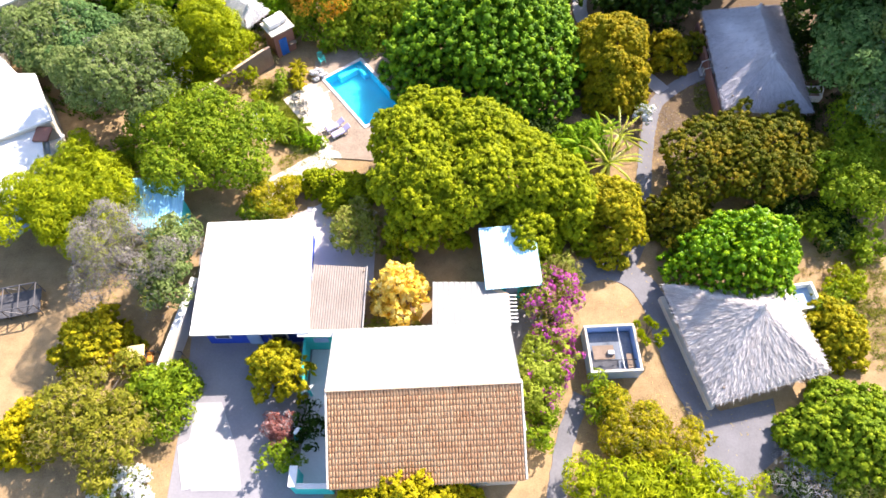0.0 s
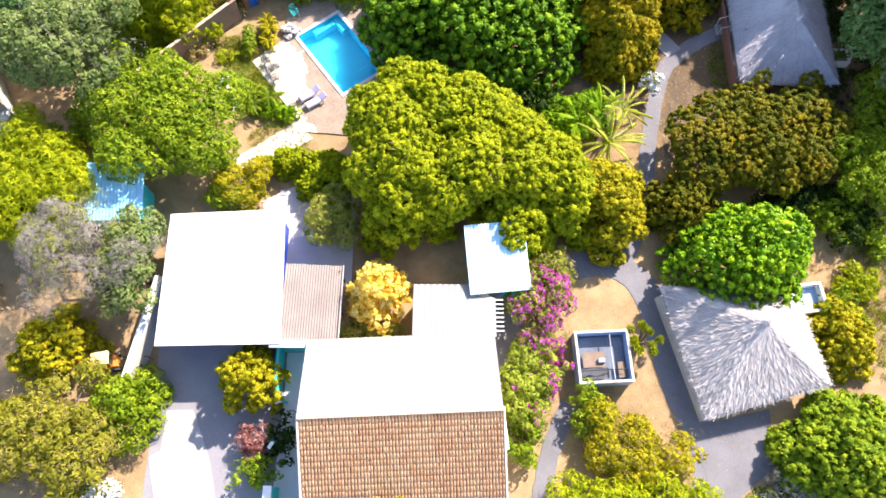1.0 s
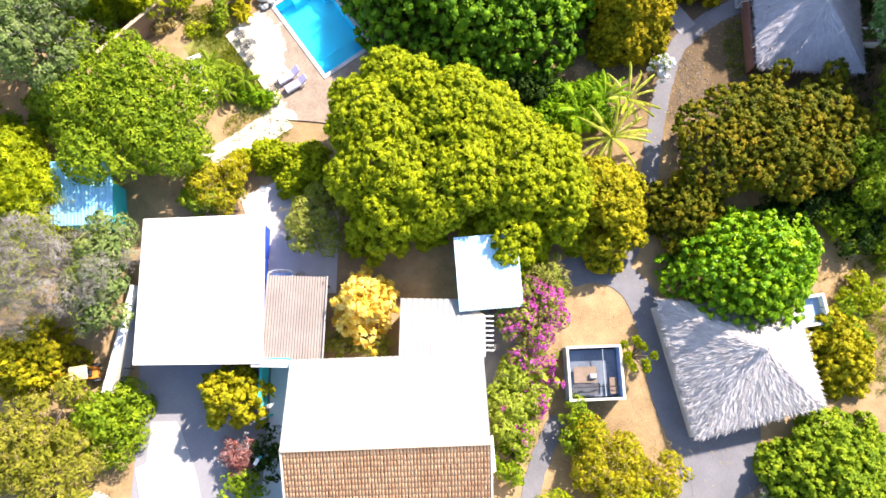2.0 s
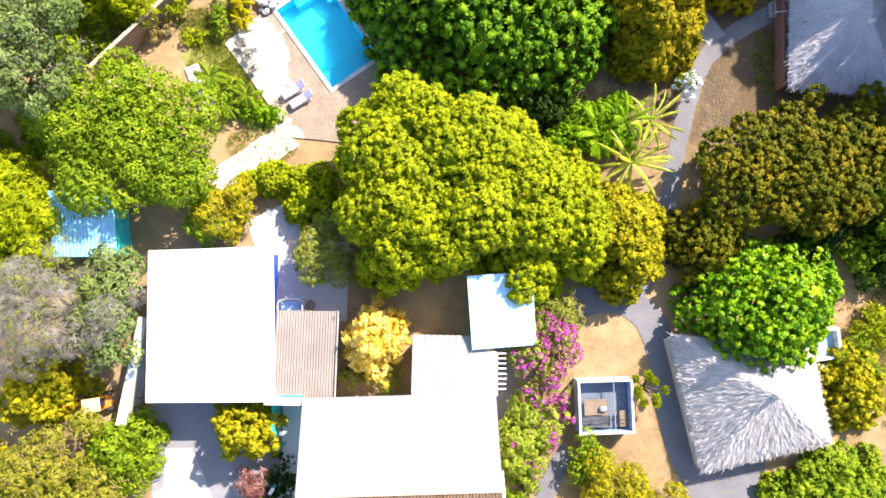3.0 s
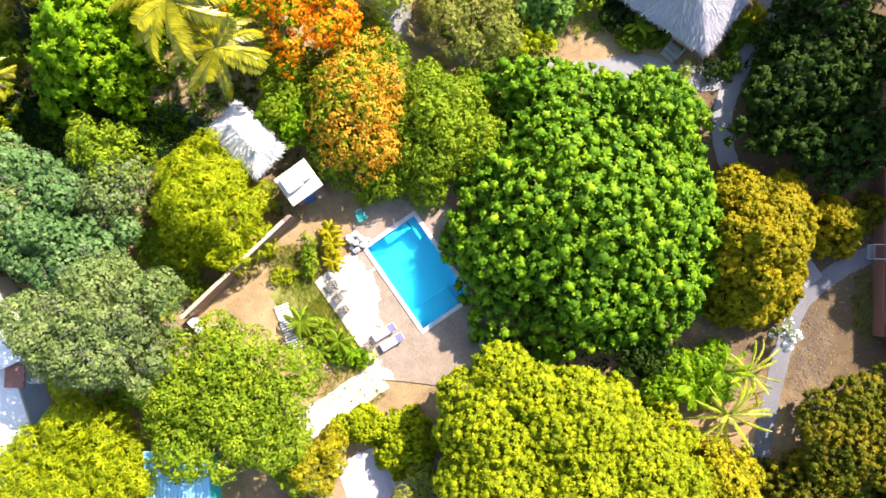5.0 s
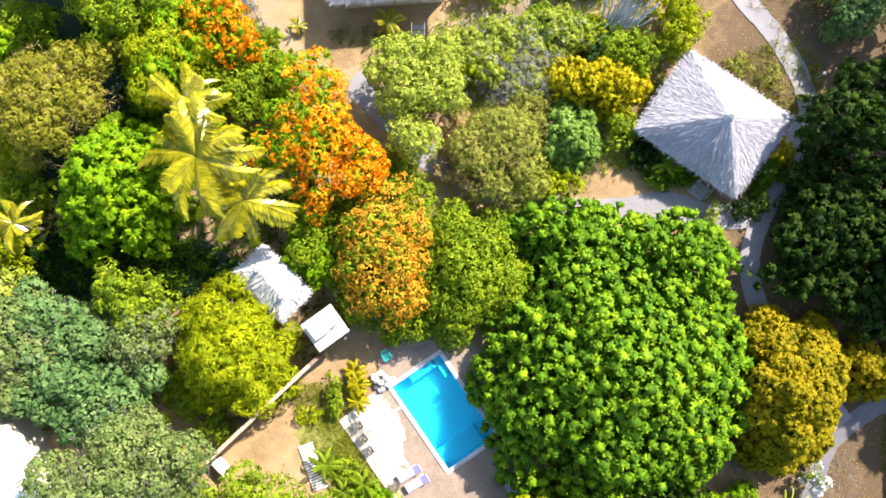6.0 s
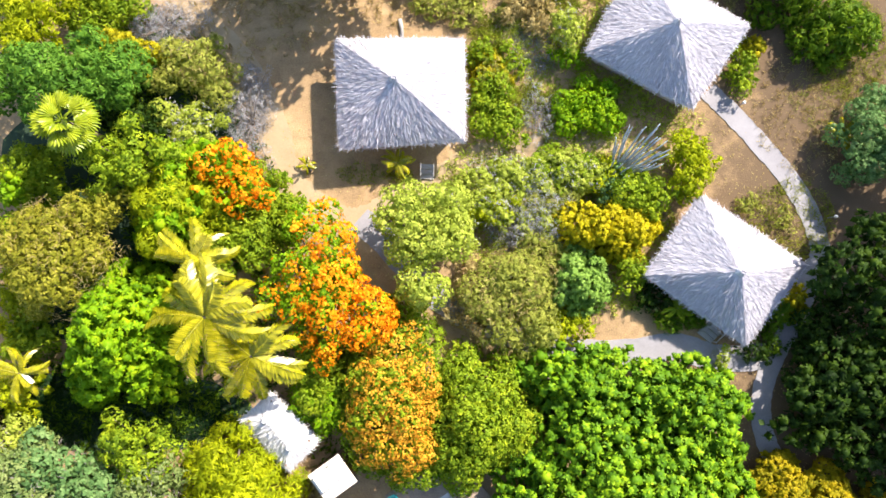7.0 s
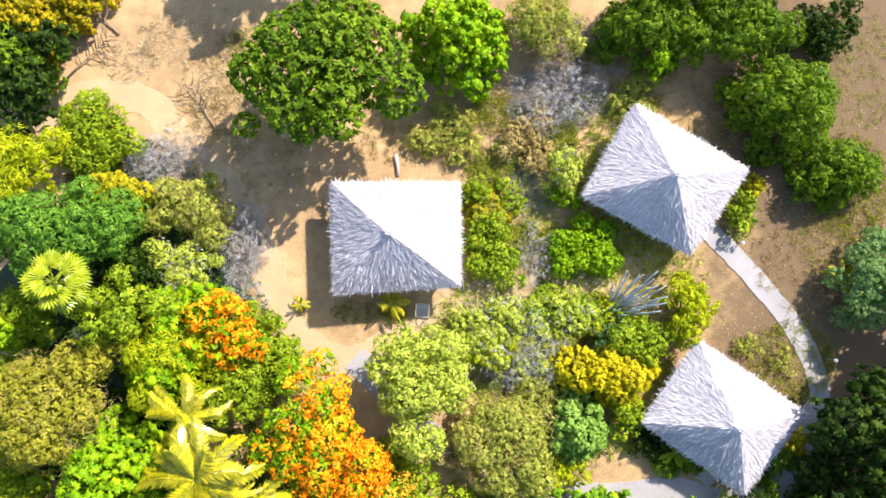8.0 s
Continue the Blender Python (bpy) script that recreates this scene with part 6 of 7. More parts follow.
def fallen_tree(x0, y0, x1, y1, label, seed):
    """A dead tree lying on the sand: a long bare trunk forking into crooked branches."""
    rng = random.Random(seed)
    d = Vector((x1 - x0, y1 - y0, 0))
    root = thing("fallen_tree", pose(x0, y0, 0, 0, 0, math.degrees(math.atan2(d.y, d.x))), label, "dead tree")
    n = d.length
    bm = bmesh.new()
    tube(bm, [(0, 0, 0.12), (n * 0.3, 0.08, 0.2), (n * 0.6, -0.05, 0.3), (n, 0.05, 0.5)], [0.075, 0.06, 0.045, 0.02], 7)
    part("trunk", bm, M_WOOD, root, smooth=True)
    for k in range(13):
        t = rng.uniform(0.35, 0.95)
        s = 1 if k % 2 else -1
        ln = n * rng.uniform(0.22, 0.55) * (1.2 - 0.6 * t)
        b = Vector((n * t, 0, 0.12 + 0.35 * t))
        e = b + Vector((ln * rng.uniform(0.5, 0.9), s * ln * rng.uniform(0.45, 0.9), rng.uniform(0.1, 0.9)))
        mid = b.lerp(e, 0.5) + Vector((0, s * 0.12 * ln, 0.1))
        bm = bmesh.new()
        tube(bm, [b, mid, e], [0.035, 0.028, 0.01], 5)
        for q in range(4):
            f = mid.lerp(e, rng.uniform(0.0, 0.9))
            g = f + Vector((ln * rng.uniform(0.1, 0.3), ln * rng.uniform(-0.25, 0.25), rng.uniform(-0.05, 0.25)))
            tube(bm, [f, f.lerp(g, 0.5) + Vector((0, 0, 0.04)), g], [0.016, 0.012, 0.006], 4)
        part("branch", bm, M_WOOD, root, smooth=True)
    return root


fallen_tree(-33.56, 91.68, -36.81, 95.03, "bare bleached fallen tree with crooked branches on the sand", 3)
fallen_tree(-37.53, 87.80, -33.85, 91.67, "thin dead branch lying on the sand", 4)
fallen_tree(-26.16, 85.15, -28.01, 88.21, "heap of bleached dead branches on the sand", 5)
fallen_log(-12.88, 83.64, -12.61, 82.12, 0.16, "bleached stump beside the thatched hut")


# ---- undergrowth and litter ----
def scatter(name, spots, material, per_m2, height, width, label, seed, blades=7, lean=0.7):
    """Tufts of blades over some elliptical patches (x, y, rx, ry)."""
    rng = np.random.default_rng(seed)
    B, A, S = [], [], []
    for x, y, rx, ry in spots:
        n = int(math.pi * rx * ry * per_m2)
        a, r = rng.uniform(0, 6.283, n), np.sqrt(rng.random(n))
        c = np.stack([x + rx * r * np.cos(a), y + ry * r * np.sin(a), np.zeros(n)], 1)
        c = np.repeat(c, blades, 0)
        d = unit(rng.normal(size=(n * blades, 3)) * [lean, lean, 0.2] + [0, 0, 0.75])
        size = np.repeat(rng.uniform(0.5, 1.2, n), blades)[:, None]
        B.append(c + rng.normal(size=c.shape) * [0.10, 0.10, 0]), A.append(d * height * size * rng.uniform(0.6, 1.2, (len(c), 1)))
        S.append(unit(np.cross(d, rng.normal(size=d.shape))) * width)
    ob = new(name, leaf_mesh(name, np.concatenate(B), np.concatenate(A), np.concatenate(S), material))
    return tagged(ob, label, "undergrowth", kind="stuff")


def litter(name, spots, material, per_m2, size, label, seed):
    rng = np.random.default_rng(seed)
    B, A, S = [], [], []
    for x, y, rx, ry in spots:
        n = int(math.pi * rx * ry * per_m2)
        a, r = rng.uniform(0, 6.283, n), np.sqrt(rng.random(n))
        B.append(np.stack([x + rx * r * np.cos(a), y + ry * r * np.sin(a), rng.uniform(0.012, 0.05, n)], 1))
        u = math.radians(-53.2)
        gx, gy = B[-1][:, 0] + 7.57, B[-1][:, 1] - 45.33
        wet = (np.abs(gx * math.cos(u) + gy * math.sin(u)) < 3.6) & (np.abs(gy * math.cos(u) - gx * math.sin(u)) < 2.2)
        B[-1] = B[-1][~wet]
        n = len(B[-1])
        d = unit(rng.normal(size=(n, 3)) * [1, 1, 0.12])
        A.append(d * size * rng.uniform(0.4, 1.3, (n, 1)))
        S.append(unit(np.cross(d, [0, 0, 1])) * size * rng.uniform(0.15, 0.35, (n, 1)))
    ob = new(name, leaf_mesh(name, np.concatenate(B), np.concatenate(A), np.concatenate(S), material))
    return tagged(ob, label, "leaf litter", kind="stuff")


THICKET = [(-28.5, 66, 8, 13), (-33, 52, 7, 10), (-22, 56, 5, 5), (-16, 56, 2.5, 6), (-32, 79, 5, 5), (-20, 61, 2.5, 4)]
# deep green stands for the shade between the thicket trees
scatter("thicket_undergrowth", THICKET, M_DEEP, 4.0, 0.55, 0.06, "dense dark green undergrowth beneath the thicket", 21)
scatter("garden_undergrowth", [(0, 68, 8, 6), (4, 75, 6, 5), (-1, 80, 7, 4.5), (-6, 71, 4, 4), (2, 85, 5, 4), (-4, 83, 3, 2)], M_PALE, 9.0, 0.6, 0.035, "dry green grass and herbs between the shrubs", 22)
# near-black blades: the trees' shade is part of their colour
scatter("shade_undergrowth", [(22.5, 58, 2.5, 6), (26, 69, 3, 7), (36, 40, 4, 9), (2, 38, 5, 3)], M_DARKSHADED, 4.0, 0.5, 0.05, "undergrowth with tree shade in its dark colour", 23)
scatter("lawn_tufts", [(-15.34, 43.04, 2.2, 2.6), (-16.64, 45.46, 1.6, 1.6), (-17.03, 45.74, 1.6, 1.2), (-14.00, 41.42, 1.6, 2.4), (-13.2, 41.5, 2.0, 3.0), (-15, 45, 2.0, 2.2), (-12, 37, 2.5, 1.5), (24.5, 44, 1.0, 2.5), (-15.2, 72.2, 1.8, 0.8), (-12.0, 40.2, 1.2, 1.8)], M_GRASS, 34.0, 0.22, 0.02, "short green grass in the garden beds", 24, 8)
# these blades carry the thicket's shade in their colour
scatter("shaded_lawn", [(-38.52, 53.71, 5.0, 2.5), (-25.56, 54.36, 3.5, 1.6), (-31.27, 54.77, 7.5, 2.6), (-37.00, 55.59, 4.0, 2.2)], M_SHADEGRASS, 32.0, 0.22, 0.03, "lawn blades with the thicket's shade in their colour", 27, 8)
scatter("dry_tufts", [(-20, 88, 9, 5), (4, 88, 9, 5), (18, 78, 5, 5), (31, 26, 4, 7), (-12, 86, 6, 3), (10, 66, 4, 2), (-24, 84, 6, 4)], M_DRY, 4.5, 0.4, 0.02, "tufts of dry straw-coloured grass", 25, 9)
litter("leaf_litter", [(-5, 60, 24, 22), (4, 40, 20, 10), (22, 40, 10, 14), (-25, 38, 9, 14), (16, 22, 10, 12), (-24, 16, 6, 10), (10, 82, 20, 10)], M_DRY, 5.0, 0.14, "fallen brown leaves scattered on the ground", 26)
litter("path_litter", [(20.6, 36.8, 1.6, 4.2), (20.9, 41.0, 1.2, 2.5), (-2.5, 36.6, 3.0, 1.3)], M_BARK, 26.0, 0.2, "dark brown leaf mould beside the path", 28)


# tall trees added east and north, mostly unseen; they shade long house and clearing
for tx, ty, tr, th, tk in ((37.0, 49.5, 4.0, 15.0, "woodland"), (36.0, 56.0, 4.4, 15.5, "woodland"), (32.0, 60.0, 4.4, 15.0, "woodland"), (39.0, 47.5, 3.6, 12.5, "woodland"), (37.0, 53.5, 3.6, 12.5, "woodland"), (39.0, 43.0, 3.8, 12.5, "greygreen"), (41.0, 52.5, 4.2, 13.5, "woodland"), (25.0, 60.0, 3.2, 9.5, "woodland"), (27.5, 75.5, 3.6, 11.5, "woodland"), (26.5, 70.0, 3.2, 10.5, "woodland"), (30.5, 64.5, 4.0, 11.5, "woodland")):
    plant(tk, tx, ty, tr, tr, th, "tall dark green tree added at the garden's edge for its shade")
for tx, ty, tr, th in ((-22.0, 101.5, 4.0, 9.0), (-14.0, 103.0, 4.0, 9.0), (14.0, 101.0, 4.0, 8.0), (35.0, 96.0, 4.0, 8.0)):
    plant("woodland", tx, ty, tr, tr, th, "unseen dark green tree added beyond the clearing for its shade")
scatter("clearing_brush", [(-6.4, 85.8, 3.2, 2.2), (-4.6, 83.6, 2.0, 1.6), (3.2, 87.8, 1.6, 2.0), (-25.63, 86.63, 2.2, 3.2), (-29.88, 91.50, 2.4, 2.0), (-24.05, 91.33, 2.6, 1.6), (-32.68, 89.69, 2.0, 1.6), (-0.39, 90.65, 3.5, 4.0)], M_STRAW, 9.0, 0.4, 0.016, "dry straw-coloured brush on the sandy clearing", 31, 9, 1.0)
scatter("clearing_grass", [(33.91, 25.26, 2.5, 3.0), (33.47, 20.86, 2.5, 3.0), (-35.03, 84.77, 2.4, 2.4), (-24.47, 91.52, 1.4, 1.0), (19.90, 82.79, 3.0, 4.0), (16.03, 70.03, 3.0, 3.0)], M_GRASS, 12.0, 0.45, 0.02, "soft green grass on the sandy clearing", 32, 9, 0.8)
scatter("heath_twigs", [(-1.2, 88.4, 3.6, 2.4), (-2.96, 81.80, 1.6, 2.2), (-0.46, 92.75, 2.2, 1.6), (-4.10, 69.14, 2.0, 2.4), (-23.59, 76.79, 1.6, 3.0), (-29.67, 81.88, 2.4, 2.0)], M_TWIG, 16.0, 0.75, 0.014, "fine grey twigs of leafless heath shrubs", 33, 9, 0.9)
scatter("heath_grass", [(-6.64, 81.64, 1.3, 2.6), (-4.45, 78.04, 2.6, 1.2), (-0.36, 77.81, 2.4, 1.0), (-1.44, 85.17, 1.6, 2.0), (-5.62, 87.08, 2.0, 1.4), (-12.33, 71.99, 1.2, 0.5), (4.63, 88.35, 1.6, 1.0)], M_GRASS, 22.0, 0.6, 0.022, "rough yellow-green grass among the shrubs", 34, 9, 0.8)
scatter("dry_meadow", [(19.79, 91.51, 4.0, 5.0), (19.13, 79.07, 3.5, 3.0), (14.08, 88.76, 3.0, 2.0), (9.63, 85.65, 2.0, 1.5), (-39.51, 86.46, 2.0, 2.0), (-16.63, 92.49, 2.0, 1.5)], M_SCRUB, 7.0, 0.3, 0.016, "sparse olive-brown grass on bare earth", 35, 8, 1.0)


# ---- trees and shrubs ----
plant("olivescrub", -23.99, 13.40, 4.43, 3.51, 4.0, "broad yellow-green tree beside the concrete drive")
plant("green", -20.3, 15.4, 3.0, 2.9, 3.8, "round fresh green tree at the edge of the drive", dome=True)
plant("goldgreen", -26.18, 19.60, 2.74, 2.66, 4.2, "loose yellow-green shrub on sandy ground")
plant("gold", -29.73, 12.82, 1.97, 2.37, 2.4, "sparse golden shrub on sandy ground")
plant("white", -21.74, 9.20, 1.91, 1.62, 1.9, "shrub covered with white flowers beside the drive")
plant("goldgreen", -11.95, 17.3, 2.2, 2.2, 4.6, "round golden-green bush beside the turquoise wall", dome=True)
plant("red", -11.65, 13.37, 1.22, 1.14, 1.7, "red-leaved shrub beside the side alley")
plant("bush", -11.33, 11.25, 1.43, 1.13, 1.9, "small round green shrub beside the side alley")
plant("darkbush", -9.63, 13.32, 1.14, 1.60, 1.7, "dark purple-green shrub beside the house")
plant("blond", -3.45, 23.43, 2.23, 2.54, 4.9, "small tree full of pale yellow blossom in the courtyard")
plant("scrub", -4.20, 20.88, 2.39, 0.99, 1.2, "yellowish plants in the courtyard bed")
plant("bougain", 8.26, 21.73, 2.17, 3.10, 3.7, "bougainvillea with magenta bracts beside the house")
plant("scrub", 9.23, 25.32, 1.84, 1.60, 2.6, "straggly dry-green shrub beside the bougainvillea")
plant("vine", 7.46, 17.38, 2.52, 2.67, 3.0, "green hedge shrub with a few magenta bracts")
plant("bush", 6.97, 13.69, 1.21, 2.28, 2.0, "narrow green hedge along the house wall")
plant("bush", 11.60, 15.39, 1.53, 1.61, 1.9, "fresh green shrub on sandy ground")
plant("goldscrub", 14.38, 12.71, 3.36, 2.62, 2.8, "wide brownish shrub with yellow tips")
plant("lime", 14.53, 8.86, 5.83, 2.55, 2.9, "bright yellow-green shrubs with long leaves")
plant("amber", -2.33, 8.46, 4.19, 2.55, 5.2, "golden-orange tree in front of the tiled roof")
plant("sidetree", 28.3, 12.5, 4.6, 3.7, 4.6, "broad yellow-green tree beside the thatched hut")
plant("goldgreen", 29.71, 20.47, 2.41, 3.03, 3.0, "yellow-green shrub beside the thatched hut")
plant("grey", 25.28, 9.68, 2.89, 2.46, 1.6, "tangle of leafless grey twigs")
plant("rosette", 23.2, 25.9, 5.7, 5.7, 7.0, "dense bright green tree with leaves in rosettes", dome=True)
plant("rust", 25.99, 36.02, 6.89, 4.64, 4.6, "wide tree with rust-tipped dark leaves")
plant("rust", 19.45, 30.49, 2.92, 2.92, 3.6, "rust-leaved tree beside the sandy path")
plant("bush", 31.19, 30.21, 2.07, 1.73, 1.8, "low green shrub on dry ground")
plant("limebush", 32.09, 24.83, 1.62, 1.38, 1.3, "low yellow-green shrub on dry ground")
plant("green", 36.07, 36.31, 3.36, 5.28, 4.2, "green tree with fine leaves at the garden edge")
plant("teal", 37.38, 45.13, 4.94, 5.44, 9.0, "dark bluish tree behind the long thatched house")
plant("darkbush", 34.05, 51.47, 2.47, 3.84, 2.5, "dark shrub beside the long thatched house")
plant("darkbush", 32.46, 29.98, 1.87, 2.33, 1.6, "dark low shrub on dry ground")
plant("central", 1.53, 34.35, 7.18, 6.19, 7.4, "huge spreading yellow-green shade tree in the garden")
plant("central", 6.4, 29.1, 3.2, 3.7, 5.6, "yellow-green shade tree beside the blue-roofed shed")
plant("central", -1.7, 29.2, 2.97, 2.78, 6.6, "lower yellow-green tree beside the shade tree")
plant("central", 9.7, 31.6, 3.3, 3.9, 6.6, "yellow-green shade tree with bright tips")
plant("goldtree", 13.7, 30.6, 2.81, 3.72, 5.2, "ochre-tipped tree beside the sandy path")
plant("mango", 4.0, 49.2, 11.1, 10.3, 8.6, "huge dense mango tree beside the pool", dome=True)
plant("ochre", 15.69, 48.00, 3.59, 5.66, 6.0, "ochre-leaved tree beside the mango tree")
plant("ochre", 21.61, 49.53, 2.04, 2.16, 3.3, "small round ochre-green tree beside the path")
plant("rust", 24.48, 50.70, 0.95, 1.35, 2.2, "small rust-leaved shrub beside the stairs")
plant("green", -20.26, 36.72, 5.99, 5.24, 6.0, "large green tree with a lumpy crown")
plant("greygreen", -26.87, 41.32, 4.47, 4.29, 9.5, "large grey-green tree beside the garden wall")
plant("lime", -22.0, 49.6, 4.4, 5.5, 6.8, "feathery bright yellow-green tree beside the wall", dome=True)
plant("lime", -28.5, 31.2, 4.52, 4.33, 5.2, "bright yellow-green tree beside the turquoise shed")
plant("lime", -31.60, 30.61, 4.13, 3.75, 5.2, "spreading yellow-green tree beside the white house")
plant("greytree", -23.79, 25.21, 3.61, 3.61, 8.0, "half-bare grey tree with thin twigs")
plant("greygreen", -20.75, 24.75, 2.17, 3.74, 5.6, "grey-green tree beside the white-roofed house")
plant("teal", -34.64, 49.37, 3.98, 3.79, 5.0, "dark bluish-green tree in a thicket")
plant("teal", -31.24, 46.09, 3.97, 2.84, 5.0, "dark bluish-green tree in a thicket")
plant("bush", -25.3, 46.2, 2.1, 1.9, 2.4, "green shrubs along the garden wall")
plant("bush", -23.6, 44.1, 1.3, 1.4, 1.6, "low green shrub along the garden wall")
plant("green", -28.51, 52.81, 2.35, 2.20, 5.2, "fresh green tree in a thicket")
plant("greygreen", -28.04, 50.17, 2.35, 2.28, 5.0, "greyish tree in a thicket")
plant("pale", -36.71, 52.34, 1.94, 1.94, 3.5, "pale tree with yellow tips in a thicket")
plant("hedge", -7.9, 33.0, 2.3, 2.2, 2.5, "dense bright green creeper hedge")
plant("hedge", -10.4, 34.5, 3.0, 1.15, 2.3, "dense bright green creeper hedge")
plant("goldscrub", -14.01, 32.08, 2.33, 2.02, 3.2, "ochre-green shrub tree behind the white house")
plant("bush", -15.11, 31.05, 1.56, 1.56, 2.6, "green shrub behind the white house")
plant("scrub", -7.20, 29.19, 2.01, 2.32, 3.4, "grey-olive shrub beside the patio")
plant("gold", -13.81, 47.05, 0.73, 1.21, 0.9, "yellow croton shrub beside the pool")
plant("bush", -15.3, 46.3, 0.5, 1.3, 1.1, "green shrub row beside the pool terrace")
plant("limebush", -17.2, 44.7, 0.9, 0.6, 0.4, "low green ground plants in the pool garden")
plant("bush", -11.19, 50.77, 0.81, 0.65, 1.0, "small green shrub beside the pool")
plant("ember", -12.0, 56.5, 4.7, 6.5, 6.2, "tree covered with orange blossom", dome=True)
plant("green", -6.2, 55.3, 4.6, 5.3, 5.2, "green tree between the flame tree and the mango tree", dome=True)
plant("bush", -16.96, 58.09, 1.75, 2.92, 3.6, "green shrub with large leaves beside the small thatch")
plant("mango", -0.72, 58.59, 2.88, 2.00, 4.6, "green tree with large leaves beside the path")
plant("white", 18.3, 41.8, 0.8, 0.95, 2.0, "shrub with clusters of white flowers beside the path")
plant("brightbush", 11.63, 38.61, 2.77, 2.30, 1.9, "broad-leaved bright green plants")
plant("darkbush", 9.08, 39.90, 2.38, 1.99, 1.6, "dark green undergrowth beneath the shade tree")
plant("bright", -29.77, 60.28, 4.48, 4.71, 8.0, "vivid green tree with large clumps")
plant("olivescrub", -33.66, 65.68, 3.81, 3.81, 7.2, "olive-brown tree with fine leaves")
plant("lime", -26.44, 68.66, 3.73, 2.85, 6.0, "lime-green feathery tree in a thicket")
plant("flame", -16.88, 63.95, 3.77, 4.45, 6.4, "flame tree with orange blossom over green leaves")
plant("blaze", -23.34, 70.66, 2.19, 2.80, 6.2, "small flame tree full of orange blossom")
plant("bush", -20.24, 69.10, 1.65, 2.36, 3.0, "yellow-green shrub beside the flame trees")
plant("pale", -10.26, 67.83, 3.61, 3.68, 5.3, "round pale green tree beside the path")
plant("scrub", -4.08, 63.47, 3.45, 3.21, 3.4, "olive-grey shrub tree with thin leaves")
plant("grey", -2.01, 70.01, 2.09, 2.41, 1.9, "grey leafless shrub among green ones")
plant("palebush", -5.65, 70.38, 1.60, 1.80, 2.4, "pale green shrub among grey ones")
plant("limebush", -4.87, 69.94, 1.11, 1.19, 2.0, "lime-green shrub along the trail")
plant("fresh", 0.54, 65.03, 2.3, 2.4, 3.8, "blue-green round tree beside the thatched hut")
plant("gold", 2.39, 68.77, 3.84, 2.04, 3.8, "golden-leaved shrub tree beside the thatched hut")
plant("limebush", -0.17, 62.00, 1.80, 1.44, 1.9, "yellow-green shrub beside the path")
plant("bush", 4.49, 71.31, 2.36, 1.81, 2.9, "green shrub beside the grey cactus")
plant("limebush", 8.04, 73.43, 1.81, 2.13, 3.0, "yellow-green shrub beside the path")
plant("bush", -0.56, 72.72, 3.20, 1.52, 1.8, "row of low green shrubs along the trail")
plant("palebush", -4.53, 72.16, 3.21, 1.44, 1.6, "pale green shrubs along the trail")
plant("scrub", -2.07, 70.66, 2.40, 1.84, 1.5, "grey-green low shrub along the trail")
plant("bush", -6.97, 81.21, 1.05, 1.05, 1.5, "green shrub beside the thatched hut")
plant("bush", -5.48, 76.16, 2.09, 1.61, 1.6, "green shrub beside the thatched hut")
plant("grey", -2.67, 76.91, 1.46, 1.94, 1.3, "grey leafless shrub among green ones")
plant("brightbush", 0.96, 77.41, 2.49, 1.77, 1.9, "dark green shrub in front of the thatched hut")
plant("palebush", -0.78, 82.92, 0.96, 1.60, 2.6, "shrub with whitish flower stems")
plant("brightbush", -0.67, 81.07, 1.05, 0.89, 1.4, "small lime-green shrub beside the hut")
plant("deep", -17.41, 87.86, 5.45, 5.08, 8.9, "dense dark green tree behind the thatched hut")
plant("bright", -8.84, 91.47, 3.90, 3.06, 6.2, "vivid green tree with a few orange flowers")
plant("scrub", -3.05, 93.05, 2.85, 2.46, 3.6, "olive shrub tree behind the hut")
plant("grey", -0.89, 88.48, 3.32, 2.51, 1.5, "tangled grey bare twigs on dry soil")
plant("dry", -3.36, 84.95, 2.03, 2.03, 1.1, "tangled grey bare twigs on dry soil")
plant("scrub", -8.84, 85.15, 2.85, 2.03, 0.9, "dry low scrub behind the thatched hut")
plant("thorn", 4.6, 93.2, 4.0, 3.2, 5.0, "dark green tree with fine leaves", dome=True)
plant("thorn", 14.3, 87.9, 4.3, 3.9, 5.6, "broad green tree at the edge of the clearing", dome=True)
plant("thorn", 18.4, 83.5, 3.5, 2.7, 3.4, "dark green tree at the edge of the clearing", dome=True)
plant("thorn", 10.33, 93.37, 3.52, 2.34, 4.6, "dark green tree behind the hut")
plant("tealbush", 20.9, 75.65, 2.56, 3.42, 3.4, "bluish dark shrub beside the path")
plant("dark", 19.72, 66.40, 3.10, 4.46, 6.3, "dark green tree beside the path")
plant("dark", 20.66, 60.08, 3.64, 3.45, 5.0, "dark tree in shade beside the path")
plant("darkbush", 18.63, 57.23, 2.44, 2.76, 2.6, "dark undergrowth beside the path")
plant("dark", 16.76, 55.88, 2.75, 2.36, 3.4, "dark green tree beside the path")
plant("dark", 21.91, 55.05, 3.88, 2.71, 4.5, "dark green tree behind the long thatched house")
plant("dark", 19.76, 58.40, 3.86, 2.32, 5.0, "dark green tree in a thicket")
plant("dark", -38.35, 87.64, 2.57, 3.58, 5.0, "dark green tree beside the sandy clearing")
plant("bush", -34.21, 83.85, 3.12, 2.64, 2.4, "soft green shrub on the sandy clearing")
plant("grey", -29.71, 82.52, 2.66, 2.22, 1.6, "grey dry scrub on the sandy clearing")
plant("goldgreen", -32.10, 79.48, 2.53, 1.76, 5.3, "golden-leaved tree in a thicket")
plant("jade", -34.29, 76.71, 4.91, 2.90, 7.3, "dark green feathery tree in a thicket")
plant("lime", -38.0, 81.2, 2.6, 2.7, 5.0, "bright lime tree in a thicket")
